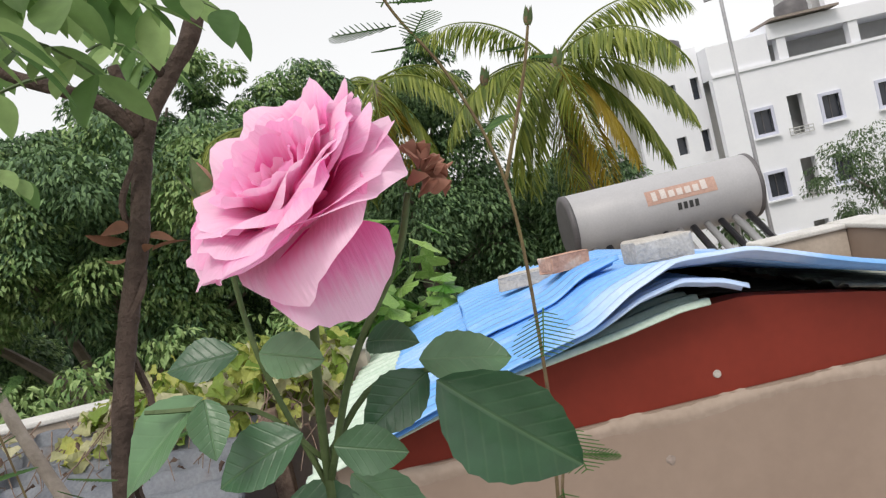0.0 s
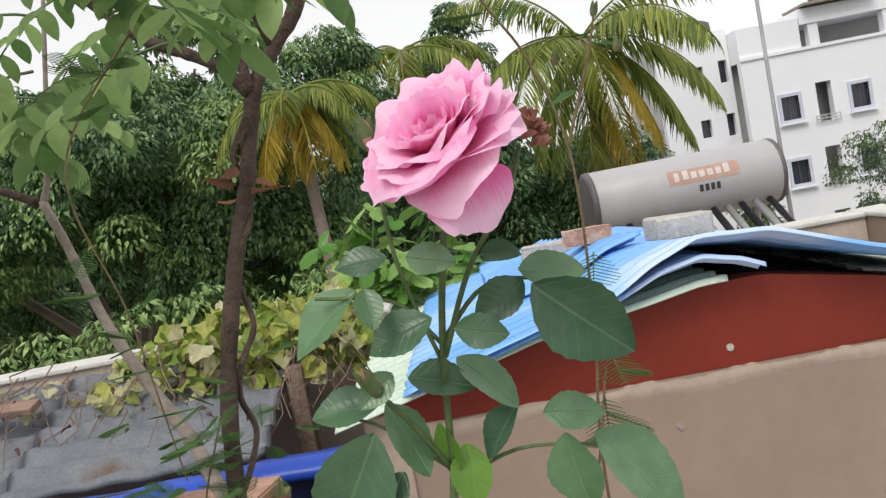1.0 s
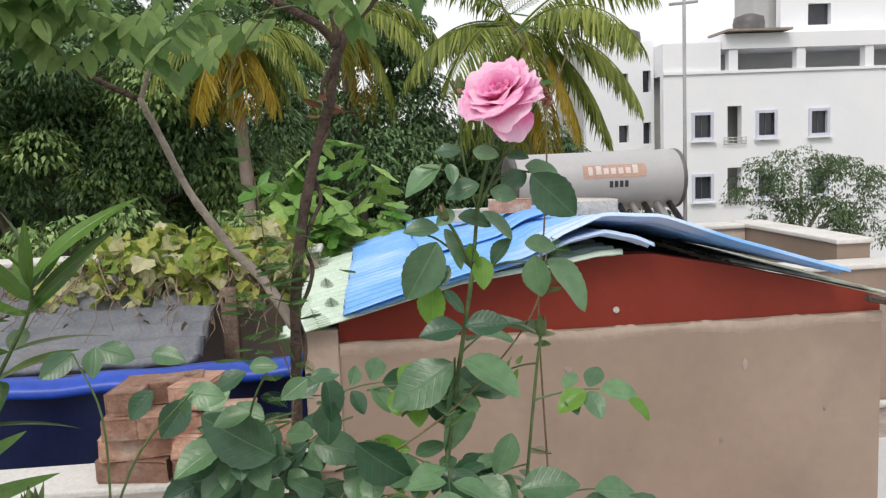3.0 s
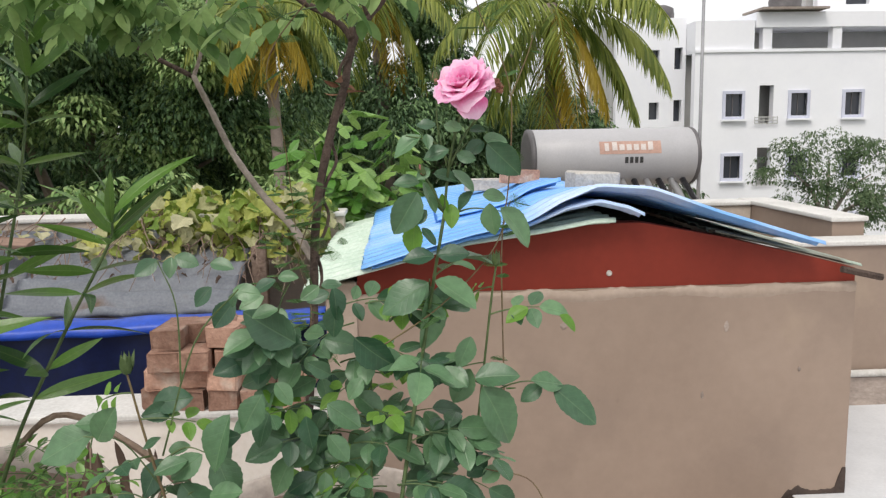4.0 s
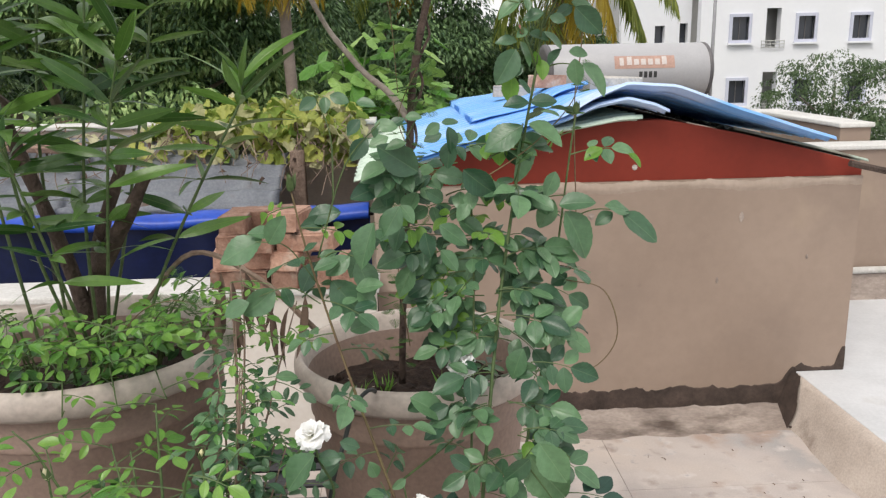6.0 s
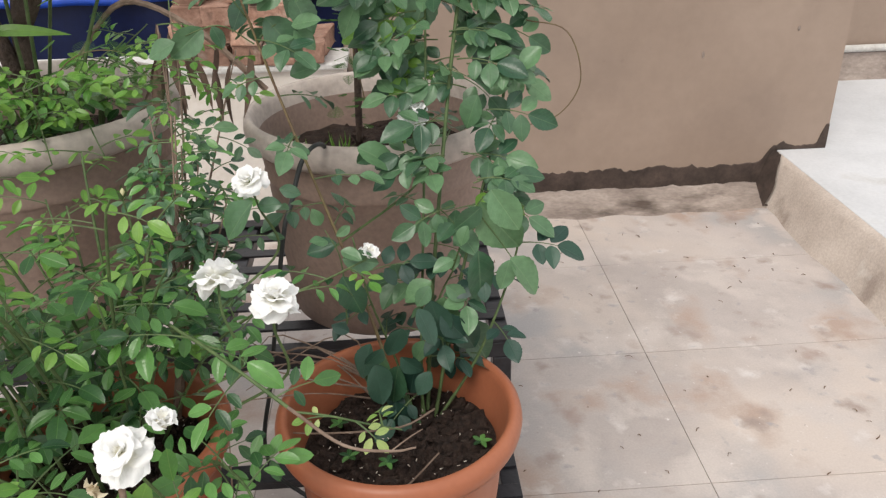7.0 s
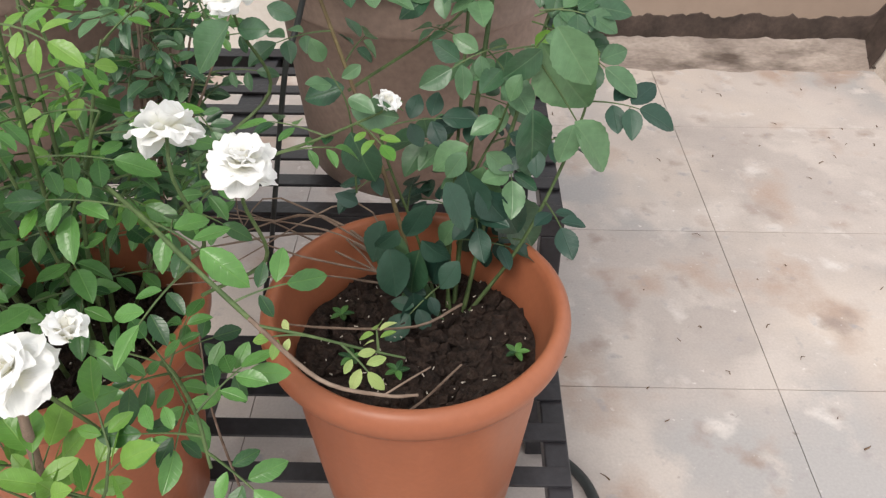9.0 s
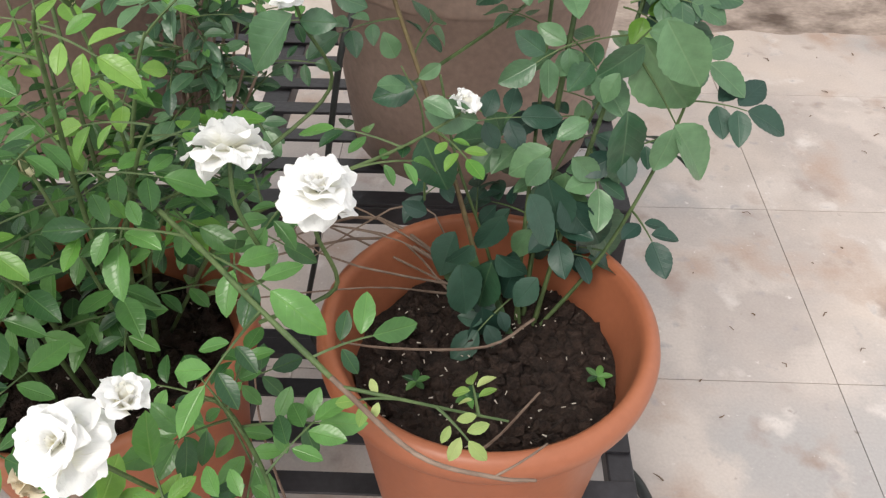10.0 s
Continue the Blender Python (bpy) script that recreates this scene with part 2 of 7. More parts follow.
M = dict(
    concrete=mat("weathered_concrete", (0.38, 0.335, 0.315), (0.53, 0.472, 0.445), 1.7, 0.85, 0.04, 160, blots=(((0.555, 0.482, 0.435), 1.1, 0.49), ((0.395, 0.375, 0.372), 1.5, 0.50), ((0.53, 0.472, 0.44), 5.0, 0.52), ((0.41, 0.315, 0.265), 3.4, 0.57), ((0.61, 0.565, 0.54), 9, 0.61), ((0.33, 0.265, 0.235), 7, 0.61), ((0.28, 0.185, 0.145), 2.9, 0.64), ((0.36, 0.33, 0.33), 18, 0.62), ((0.72, 0.69, 0.68), 40, 0.68), ((0.16, 0.125, 0.11), 26, 0.70)), vary=0.03, grit=0.12),
    joint=mat("joint_mortar", (0.17, 0.14, 0.125), (0.34, 0.295, 0.27), 14, 0.9),
    plaster=mat("beige_plaster", (0.262, 0.196, 0.155), (0.315, 0.24, 0.192), 1.1, 0.8, 0.05, 25, blots=(((0.235, 0.178, 0.145), 0.9, 0.58), ((0.35, 0.27, 0.205), 1.9, 0.62), ((0.20, 0.15, 0.12), 7, 0.70)), grit=0.08),
    pale_parapet=mat("pale_plaster", (0.62, 0.565, 0.51), (0.73, 0.68, 0.63), 2.5, 0.85, 0.12, 50, blots=(((0.48, 0.42, 0.36), 4, 0.64),), grit=0.15),
    lip=mat("pale_plaster_lip", (0.33, 0.26, 0.21), (0.40, 0.32, 0.265), 6, 0.85, 0.12, 50, grit=0.15),
    straw=mat("pale_straw_bits", (0.40, 0.34, 0.28), (0.62, 0.56, 0.50), 90, 0.9),
    cream=mat("cream_plaster", (0.42, 0.35, 0.29), (0.54, 0.465, 0.395), 2.5, 0.85, 0.12, 50, blots=(((0.34, 0.285, 0.235), 4, 0.62),), grit=0.15),
    red=mat("red_oxide_paint", (0.165, 0.022, 0.012), (0.215, 0.030, 0.017), 2, 0.6, 0.03, 30, grit=0.1, spec=0.25),
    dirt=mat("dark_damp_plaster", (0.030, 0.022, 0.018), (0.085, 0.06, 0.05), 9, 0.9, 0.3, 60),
    grime=mat("brown_stained_plaster", (0.19, 0.15, 0.13), (0.43, 0.36, 0.315), 5, 0.9, 0.3, 60, stretch=(0.8, 1.6, 1.6), blots=(((0.10, 0.075, 0.062), 4, 0.58),)),
    tan_cement=mat("tan_cement", (0.46, 0.39, 0.34), (0.60, 0.525, 0.465), 3.5, 0.85, 0.15, 120, blots=(((0.34, 0.28, 0.24), 5, 0.60), ((0.60, 0.55, 0.50), 8, 0.62))),
    ledge_top=mat("bluish_white_cement", (0.54, 0.545, 0.56), (0.66, 0.665, 0.685), 2, 0.75, 0.1, blots=(((0.52, 0.51, 0.50), 4, 0.62),), grit=0.15),
    slab=mat("pale_cement", (0.52, 0.51, 0.49), (0.66, 0.645, 0.625), 3, 0.8, 0.15, blots=(((0.42, 0.40, 0.37), 4, 0.60),)),
    mint=mat("mint_roofing", (0.44, 0.56, 0.46), (0.60, 0.69, 0.60), 6, 0.6, 0.05),
    # The pale blue blotches paint highlights into the sheet colour.
    blue_sheet=mat("blue_roofing", (0.13, 0.36, 0.78), (0.24, 0.47, 0.85), 2, 0.30, 0.05, blots=(((0.50, 0.64, 0.90), 1.1, 0.50), ((0.30, 0.33, 0.38), 7, 0.70)), grit=0.15),
    eave=mat("weathered_dark_roofing", (0.10, 0.075, 0.06), (0.30, 0.33, 0.28), 4, 0.8, 0.1, blots=(((0.42, 0.52, 0.44), 2.5, 0.52),)),
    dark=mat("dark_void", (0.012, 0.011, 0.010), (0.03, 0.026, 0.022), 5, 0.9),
    white_wall=mat("white_painted_wall", (0.79, 0.80, 0.85), (0.85, 0.86, 0.90), 0.4, 0.8, 0.02, 8, blots=(((0.70, 0.70, 0.72), 0.5, 0.68),), grit=0.1),
    white_trim=mat("pale_window_frame", (0.52, 0.54, 0.66), (0.60, 0.62, 0.73), 1, 0.6, 0.0),
    # Greyer copy of the white wall with recess shade painted in; also colours rails.
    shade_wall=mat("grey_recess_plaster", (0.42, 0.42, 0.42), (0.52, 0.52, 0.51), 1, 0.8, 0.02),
    glass=mat("dark_window_glass", (0.015, 0.018, 0.026), (0.04, 0.045, 0.06), 1, 0.12, 0.0, spec=0.6),
    steel=mat("grey_coated_steel", (0.37, 0.365, 0.38), (0.44, 0.435, 0.45), 2, 0.42, 0.02, grit=0.1),
    steel_dark=mat("dark_end_cap", (0.09, 0.085, 0.09), (0.14, 0.13, 0.135), 4, 0.45, 0.02),
    tube=mat("black_glass_tube", (0.015, 0.015, 0.02), (0.03, 0.03, 0.035), 4, 0.12, 0.0),
    alu=mat("aluminium", (0.62, 0.62, 0.64), (0.72, 0.72, 0.74), 4, 0.35, 0.02, metal=0.6),
    plate=mat("orange_badge", (0.42, 0.26, 0.21), (0.48, 0.31, 0.25), 8, 0.5, 0.0),
    plate_ink=mat("pale_badge_ink", (0.56, 0.50, 0.48), (0.63, 0.57, 0.54), 8, 0.5, 0.0),
    black_ink=mat("black_ink", (0.03, 0.03, 0.03), (0.05, 0.05, 0.05), 8, 0.5, 0.0),
    brick=mat("fired_clay_brick", (0.26, 0.14, 0.10), (0.45, 0.28, 0.21), 16, 0.9, 0.5, 90, blots=(((0.44, 0.35, 0.29), 9, 0.56), ((0.10, 0.065, 0.05), 14, 0.62)), vary=0.4),
    block=mat("grey_concrete_block", (0.40, 0.37, 0.34), (0.56, 0.53, 0.49), 10, 0.9, 0.4),
    terracotta=mat("terracotta_plastic", (0.315, 0.105, 0.053), (0.37, 0.132, 0.067), 3, 0.40, 0.02, 120, grit=0.1),
    brown_pot=mat("brown_plastic_pot", (0.235, 0.165, 0.135), (0.285, 0.205, 0.17), 3, 0.6, 0.05, 90, blots=(((0.33, 0.26, 0.22), 3, 0.63),)),
    pale_rim=mat("pale_worn_rim", (0.38, 0.32, 0.285), (0.53, 0.465, 0.42), 7, 0.65, 0.06, 70, blots=(((0.28, 0.22, 0.185), 5, 0.62),)),
    soil=mat("dark_soil", (0.012, 0.007, 0.0055), (0.052, 0.031, 0.023), 60, 0.95, 0.9, 220, blots=(((0.10, 0.075, 0.06), 70, 0.64),)),
    iron=mat("black_painted_steel", (0.016, 0.0155, 0.018), (0.04, 0.038, 0.044), 8, 0.36, 0.1, 90),
    tarp=mat("blue_tarpaulin", (0.010, 0.045, 0.34), (0.02, 0.085, 0.50), 2, 0.38, 0.1, 40),
    mast=mat("grey_galvanised_pipe", (0.30, 0.30, 0.32), (0.40, 0.40, 0.42), 6, 0.5, 0.05),
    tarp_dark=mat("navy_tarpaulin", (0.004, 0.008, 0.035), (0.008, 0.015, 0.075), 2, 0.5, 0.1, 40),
    corr=mat("grey_corrugated_iron", (0.24, 0.26, 0.30), (0.36, 0.38, 0.42), 3, 0.5, 0.1, blots=(((0.22, 0.15, 0.11), 3, 0.60),)),
    bark=mat("brown_bark", (0.045, 0.031, 0.025), (0.115, 0.08, 0.066), 22, 0.9, 0.7, 120),
    bark_pale=mat("grey_bark", (0.22, 0.18, 0.155), (0.36, 0.31, 0.275), 16, 0.9, 0.5, 100),
    palm_bark=mat("palm_trunk_bark", (0.18, 0.145, 0.12), (0.28, 0.23, 0.20), 4, 0.9, 0.5),
    plank=mat("weathered_plank", (0.20, 0.125, 0.095), (0.34, 0.235, 0.185), 6, 0.9, 0.4, 60, stretch=(0.3, 4, 4)),
    twig=mat("dry_twig", (0.15, 0.10, 0.075), (0.27, 0.20, 0.155), 30, 0.9, 0.4),
    green_stem=mat("green_stem", (0.05, 0.09, 0.03), (0.105, 0.15, 0.055), 20, 0.6, 0.2),
    brown_stem=mat("reddish_stem", (0.13, 0.075, 0.05), (0.17, 0.14, 0.06), 20, 0.7, 0.3),
    ground=mat("distant_ground", (0.05, 0.07, 0.03), (0.11, 0.10, 0.07), 0.1, 0.95, 0.0, 1),
    rose=leaf_mat("rose_leaf", (0.024, 0.078, 0.040), (0.132, 0.252, 0.120), 0.34, 0.2, 0.35, spec=0.6, veins=1.0),
    rose_dark=leaf_mat("rose_leaf_old", (0.016, 0.048, 0.036), (0.035, 0.085, 0.055), 0.42, 0.12, 0.25, spec=0.45, veins=1.0),
    rose_new=leaf_mat("rose_leaf_young", (0.12, 0.27, 0.035), (0.18, 0.34, 0.06), 0.36, 0.35, spec=0.5, veins=1.0),
    white_leaf=leaf_mat("small_rose_leaf", (0.012, 0.054, 0.018), (0.120, 0.285, 0.070), 0.28, 0.2, 0.25, spec=0.5, veins=0.7),
    white_leaf_new=leaf_mat("small_rose_leaf_young", (0.09, 0.25, 0.04), (0.21, 0.385, 0.075), 0.30, 0.32, spec=0.5, veins=0.7),
    pale_shoot=leaf_mat("pale_curled_leaf", (0.16, 0.30, 0.06), (0.42, 0.50, 0.20), 0.4, 0.3, veins=0.7),
    oleander=leaf_mat("oleander_leaf", (0.020, 0.068, 0.016), (0.125, 0.25, 0.045), 0.30, 0.25, spec=0.5, veins=1.2),
    dry_leaf=leaf_mat("withered_leaf", (0.07, 0.045, 0.035), (0.15, 0.10, 0.075), 0.8, 0.1),
    husk=leaf_mat("rusty_dry_leaf", (0.16, 0.075, 0.045), (0.25, 0.12, 0.07), 0.8, 0.1),
    pinnate=leaf_mat("pinnate_leaf", (0.075, 0.165, 0.045), (0.36, 0.51, 0.20), 0.45, 0.6),
    tree=leaf_mat("dark_tree_leaf", (0.032, 0.080, 0.036), (0.20, 0.32, 0.135), 0.5, 0.16, 0.3, island=True),
    tree_shaded=leaf_mat("deep_tree_leaf", (0.016, 0.040, 0.020), (0.075, 0.135, 0.062), 0.5, 0.2, 0.3, island=True),
    tree_light=leaf_mat("light_tree_leaf", (0.10, 0.20, 0.055), (0.36, 0.48, 0.19), 0.5, 0.22, 0.3, island=True),
    shrub=leaf_mat("grey_green_shrub_leaf", (0.06, 0.11, 0.05), (0.15, 0.21, 0.10), 0.6, 0.3, 0.3, island=True),
    creeper=leaf_mat("yellowing_creeper_leaf", (0.15, 0.25, 0.035), (0.48, 0.48, 0.13), 0.5, 0.35, 0.25, island=True),
    creeper_pale=leaf_mat("bleached_creeper_leaf", (0.40, 0.40, 0.20), (0.56, 0.53, 0.34), 0.6, 0.3, 0.25, island=True),
    lobed=leaf_mat("bright_lobed_leaf", (0.08, 0.22, 0.03), (0.32, 0.48, 0.14), 0.35, 0.3, 0.4),
    palm=leaf_mat("palm_leaf", (0.10, 0.16, 0.03), (0.36, 0.40, 0.09), 0.4, 0.42, island=True),
    palm_yellow=leaf_mat("yellow_palm_leaf", (0.34, 0.24, 0.02), (0.46, 0.36, 0.06), 0.5, 0.35, island=True),
    feather=leaf_mat("feathery_vine_leaf", (0.05, 0.13, 0.035), (0.10, 0.20, 0.05), 0.6, 0.3, island=True),
    pink=petal_mat("pink_petal", (0.90, 0.15, 0.42), (0.96, 0.37, 0.66), (0.98, 0.66, 0.85), 0.42),
    pink_deep=petal_mat("deep_pink_petal", (0.87, 0.10, 0.32), (0.94, 0.28, 0.57), (0.98, 0.54, 0.79), 0.42),
    bud=leaf_mat("pink_bud", (0.42, 0.16, 0.15), (0.46, 0.26, 0.18), 0.55, 0.2, 0.1),
    withered=leaf_mat("withered_petal", (0.22, 0.09, 0.06), (0.42, 0.22, 0.16), 0.7, 0.2, 0.2),
    faded=petal_mat("faded_petal", (0.45, 0.33, 0.20), (0.66, 0.56, 0.40), (0.74, 0.66, 0.52), 0.3),
    white=petal_mat("white_petal", (0.92, 0.91, 0.80), (0.96, 0.96, 0.95), (0.97, 0.97, 0.97), 0.34),
    ivory=petal_mat("ivory_petal", (0.82, 0.78, 0.52), (0.92, 0.90, 0.80), (0.95, 0.94, 0.89), 0.34),
    stamen=mat("yellow_brown_stamen", (0.36, 0.22, 0.05), (0.50, 0.34, 0.08), 40, 0.8),
    rubber=mat("black_hose_rubber", (0.02, 0.022, 0.022), (0.035, 0.04, 0.04), 6, 0.5, 0.05),
    litter=mat("dead_leaf_litter", (0.10, 0.065, 0.04), (0.20, 0.13, 0.085), 40, 0.9),
)


# ---- mesh helpers ----
def part(name, bm, material, parent=None, label="", smooth=False):
    me = bpy.data.meshes.new(name)
    if smooth:
        for f in bm.faces:
            f.smooth = True
    bm.to_mesh(me)
    bm.free()
    return mesh_part(name, me, material, parent, label)


def mesh_part(name, me, material, parent=None, label="", m=None):
    if not me.materials:
        me.materials.append(material)
    ob = new(name, me)
    if parent:
        ob.parent = parent
    if m is not None:
        ob.matrix_basis = m
    if label:
        tagged(ob, label)
    return ob


def thing(name, label, category, group="", kind="", at=(0, 0, 0)):
    ob = new(name)
    ob.location = at
    return tagged(ob, label, category, group, kind)


def box(bm, x0, x1, y0, y1, z0, z1, bevel=0.0):
    g = bmesh.ops.create_cube(bm, size=1, matrix=Matrix.LocRotScale(((x0 + x1) / 2, (y0 + y1) / 2, (z0 + z1) / 2), None, (x1 - x0, y1 - y0, z1 - z0)))
    if bevel:
        edges = {e for v in g["verts"] for e in v.link_edges}
        bmesh.ops.bevel(bm, geom=list(edges), offset=bevel, segments=2, affect="EDGES", profile=0.5)
    return bm


def boxed(*a, **k):
    return box(bmesh.new(), *a, **k)


def smooth_path(pts, n=6):
    """Catmull-Rom through the points."""
    p = [Vector(q) for q in pts]
    p = [2 * p[0] - p[1]] + p + [2 * p[-1] - p[-2]]
    out = []
    for i in range(1, len(p) - 2):
        for k in range(n):
            t = k / n
            a, b, c, d = p[i - 1], p[i], p[i + 1], p[i + 2]
            out.append(0.5 * ((2 * b) + (c - a) * t + (2 * a - 5 * b + 4 * c - d) * t * t + (3 * b - a - 3 * c + d) * t ** 3))
    out.append(p[-2])
    return out


def tube(bm, pts, r0, r1, sides=6, knobble=0.0):
    """A tapered tube along the points."""
    rings, ref = [], Vector((0.3, 0.9, 0.2))
    for i, q in enumerate(pts):
        d = (pts[min(i + 1, len(pts) - 1)] - pts[max(i - 1, 0)]).normalized()
        u = d.cross(ref).normalized()
        v = d.cross(u)
        r = r0 + (r1 - r0) * i / max(1, len(pts) - 1)
        if knobble:
            r *= 1 + knobble * (random.random() - 0.4)
        rings.append([bm.verts.new(q + (u * math.cos(2 * math.pi * k / sides) + v * math.sin(2 * math.pi * k / sides)) * r) for k in range(sides)])
    for a, b in zip(rings, rings[1:]):
        for k in range(sides):
            bm.faces.new((a[k], a[(k + 1) % sides], b[(k + 1) % sides], b[k]))
    bm.faces.new(rings[0][::-1])
    bm.faces.new(rings[-1])
    return bm


def lathe(profile, sides=48, wobble=0.0):
    """A body of revolution from (radius, height) pairs."""
    bm = bmesh.new()
    rings = []
    for r, z in profile:
        rings.append([bm.verts.new((r * math.cos(2 * math.pi * k / sides) * (1 + wobble * math.sin(3 * 2 * math.pi * k / sides + z * 7)), r * math.sin(2 * math.pi * k / sides), z)) for k in range(sides)])
    for a, b in zip(rings, rings[1:]):
        for k in range(sides):
            bm.faces.new((a[k], a[(k + 1) % sides], b[(k + 1) % sides], b[k]))
    bmesh.ops.recalc_face_normals(bm, faces=bm.faces)
    return bm


def leaf_verts(length, width, n=6, serrate=0.0, fold=0.25, droop=0.15, tip=0.9, wide_at=0.42, wave=0.0):
    """Blade along +x, midrib on the x axis, folded up along it, drooping to the tip."""
    verts, faces = [], []
    for i in range(n + 1):
        t = i / n
        if t < wide_at:
            w = math.sin(t / wide_at * math.pi / 2) ** 0.75
        else:
            w = max(0.0, math.cos((t - wide_at) / (1 - wide_at) * math.pi / 2)) ** tip
        w *= width / 2
        if serrate and 0 < i < n:
            w *= 1 + serrate * (0.5 if i % 2 else -0.5)
        x, z = length * t, -droop * length * t * t
        wz = wave * width * math.sin(t * 9)
        for s in (-1, -0.5, 0, 0.5, 1):
            verts.append((x, s * w, z + abs(s) * w * fold + (wz * s if abs(s) == 1 else 0)))
    for i in range(n):
        for k in range(4):
            a = i * 5 + k
            faces.append((a, a + 5, a + 6, a + 1))
    return verts, faces


def leaf_mesh(name, *a, **k):
    me = bpy.data.meshes.new(name)
    v, f = leaf_verts(*a, **k)
    me.from_pydata(v, [], f)
    me.polygons.foreach_set("use_smooth", [True] * len(f))
    lay_uv(me, np.array(v)[:, :2])
    me.update()
    return me


def lay_uv(me, xy):
    """Stores each vertex's place on its blade."""
    idx = np.empty(len(me.loops), dtype=np.int32)
    me.loops.foreach_get("vertex_index", idx)
    me.uv_layers.new(name="blade").data.foreach_set("uv", np.asarray(xy, dtype=np.float32)[idx].ravel())


MANY, JOINED, MASS = collections.Counter(), {}, {}


def leaflet(me, parent, m, name="leaflet", most=300):
    """One leaflet as an object of its own; past the first few hundred of a plant they are kept for joining."""
    MANY[parent.name] += 1
    if MANY[parent.name] <= most:
        return mesh_part(name, me, None, parent, m=m)
    JOINED.setdefault((parent.name, me.materials[0].name), (parent, []))[1].append((me, m))


def join_leaflets():
    """Lays the kept leaflets of each plant into one mesh for each look."""
    for (who, look), (parent, kept) in JOINED.items():
        if look not in MASS:
            MASS[look] = leaf_mat(look + "_mass", island=True, **LEAF_LOOKS[look])
        vs, fs, us, base = [], [], [], 0
        for me, m in kept:
            v = np.empty(len(me.vertices) * 3, dtype=np.float32)
            me.vertices.foreach_get("co", v)
            v = v.reshape(-1, 3)
            a = np.array(m)
            vs.append(v @ a[:3, :3].T + a[:3, 3])
            us.append(v[:, :2])
            fs.append(np.array([p.vertices[:] for p in me.polygons]) + base)
            base += len(v)
        out = bpy.data.meshes.new("foliage")
        out.from_pydata(np.concatenate(vs).tolist(), [], np.concatenate(fs).tolist())
        out.polygons.foreach_set("use_smooth", [True] * len(out.polygons))
        lay_uv(out, np.concatenate(us))
        tagged(mesh_part("foliage", out, MASS[look], parent), kind="stuff")


def cloud(name, placed, template, material, parent=None, label=""):
    """Many small leaves joined into one mesh; placed: matrices as a list."""
    tv, tf = np.array(template[0]), np.array(template[1])
    mats = np.array([np.array(m) for m in placed])
    v = np.einsum("nij,kj->nki", mats[:, :3, :3], tv) + mats[:, None, :3, 3]
    f = tf[None] + (np.arange(len(placed)) * len(tv))[:, None, None]
    me = bpy.data.meshes.new(name)
    me.from_pydata(v.reshape(-1, 3).tolist(), [], f.reshape(-1, tf.shape[1]).tolist())
    return mesh_part(name, me, material, parent, label)


def aim(at, direction, roll=0.0, size=1.0):
    """Matrix whose x axis points along direction, z as far up as it can, then rolled."""
    x = Vector(direction).normalized()
    up = Vector((0, 0, 1)) if abs(x.z) < 0.97 else Vector((0, 1, 0))
    y = up.cross(x).normalized()
    z = x.cross(y)
    r = Matrix((x, y, z)).transposed().to_4x4()
    return Matrix.Translation(at) @ r @ Matrix.Rotation(roll, 4, "X") @ Matrix.Scale(size, 4)


def blade(base, tip, normal, unit):
    """Matrix for a leaf of length unit laid from base to tip, its face turned to normal."""
    base, tip = Vector(base), Vector(tip)
    x = (tip - base).normalized()
    y = Vector(normal).cross(x).normalized()
    z = x.cross(y)
    return Matrix.Translation(base) @ Matrix((x, y, z)).transposed().to_4x4() @ Matrix.Scale((tip - base).length / unit, 4)


rng = random.Random(7)


def jitter(a):
    return rng.uniform(-a, a)


def rand_dir(up=0.0):
    a, z = rng.uniform(0, 2 * math.pi), rng.uniform(-1, 1)
    r = math.sqrt(1 - z * z)
    return Vector((r * math.cos(a), r * math.sin(a), z + up)).normalized()


# ---- terrace ----
ground = part("ground", boxed(-300, 300, -300, 600, -6.6, -6.5), M["ground"])
tagged(ground, "flat green and brown land far below the terrace", "ground", kind="structure")
host = part("building_below", boxed(-6, 7, -4.5, 5.9, -6.5, -0.03), M["cream"])
tagged(host, "cream plastered house body under the roof terrace", "house", kind="structure")

floor = part("floor", boxed(-4, 2.34, -4, 3.0, -0.03, -0.006), M["joint"])
tagged(floor, "stained concrete terrace floor laid in large slabs", "floor", kind="structure")

# sloping fillet at the foot of the shed wall and along the raised ledge
bm = bmesh.new()
prev = None
for i in range(61):
    x = 0.35 + i * (2.34 - 0.35) / 60
    w = 0.012 * math.sin(i * 0.7) + jitter(0.006)
    row = [bm.verts.new(c) for c in ((x, 2.835 + w, -0.004), (x, 2.90 + w * 0.5, 0.016), (x, 2.96, 0.034 + jitter(0.004)), (x, 3.022, 0.062 + jitter(0.006)))]
    if prev:
        for a in range(3):
            bm.faces.new((prev[a], row[a], row[a + 1], prev[a + 1]))
    prev = row
fillet = part("plaster_fillet", bm, M["grime"], smooth=True)
tagged(fillet, "brown stained sloping plaster strip at the wall foot", "skirting", kind="structure")

bm = bmesh.new()
prev = None
for i in range(61):
    y = -3.9 + i * (3.0 + 3.9) / 60
    w = 0.014 * math.sin(i * 1.1) + jitter(0.010)
    row = [bm.verts.new(c) for c in ((2.275 + w, y, -0.004), (2.297 + w, y, 0.05), (2.318 + w, y, 0.12), (2.338 + w, y, 0.18), (2.362 + w * 0.5, y, 0.2025), (2.43, y, 0.2035))]
    if prev:
        for a in range(5):
            bm.faces.new((row[a], prev[a], prev[a + 1], row[a + 1]))
    prev = row
edge = part("ledge_fillet", bm, M["tan_cement"], smooth=True)
tagged(edge, "rounded concrete slope up to the raised ledge", "kerb", kind="structure")
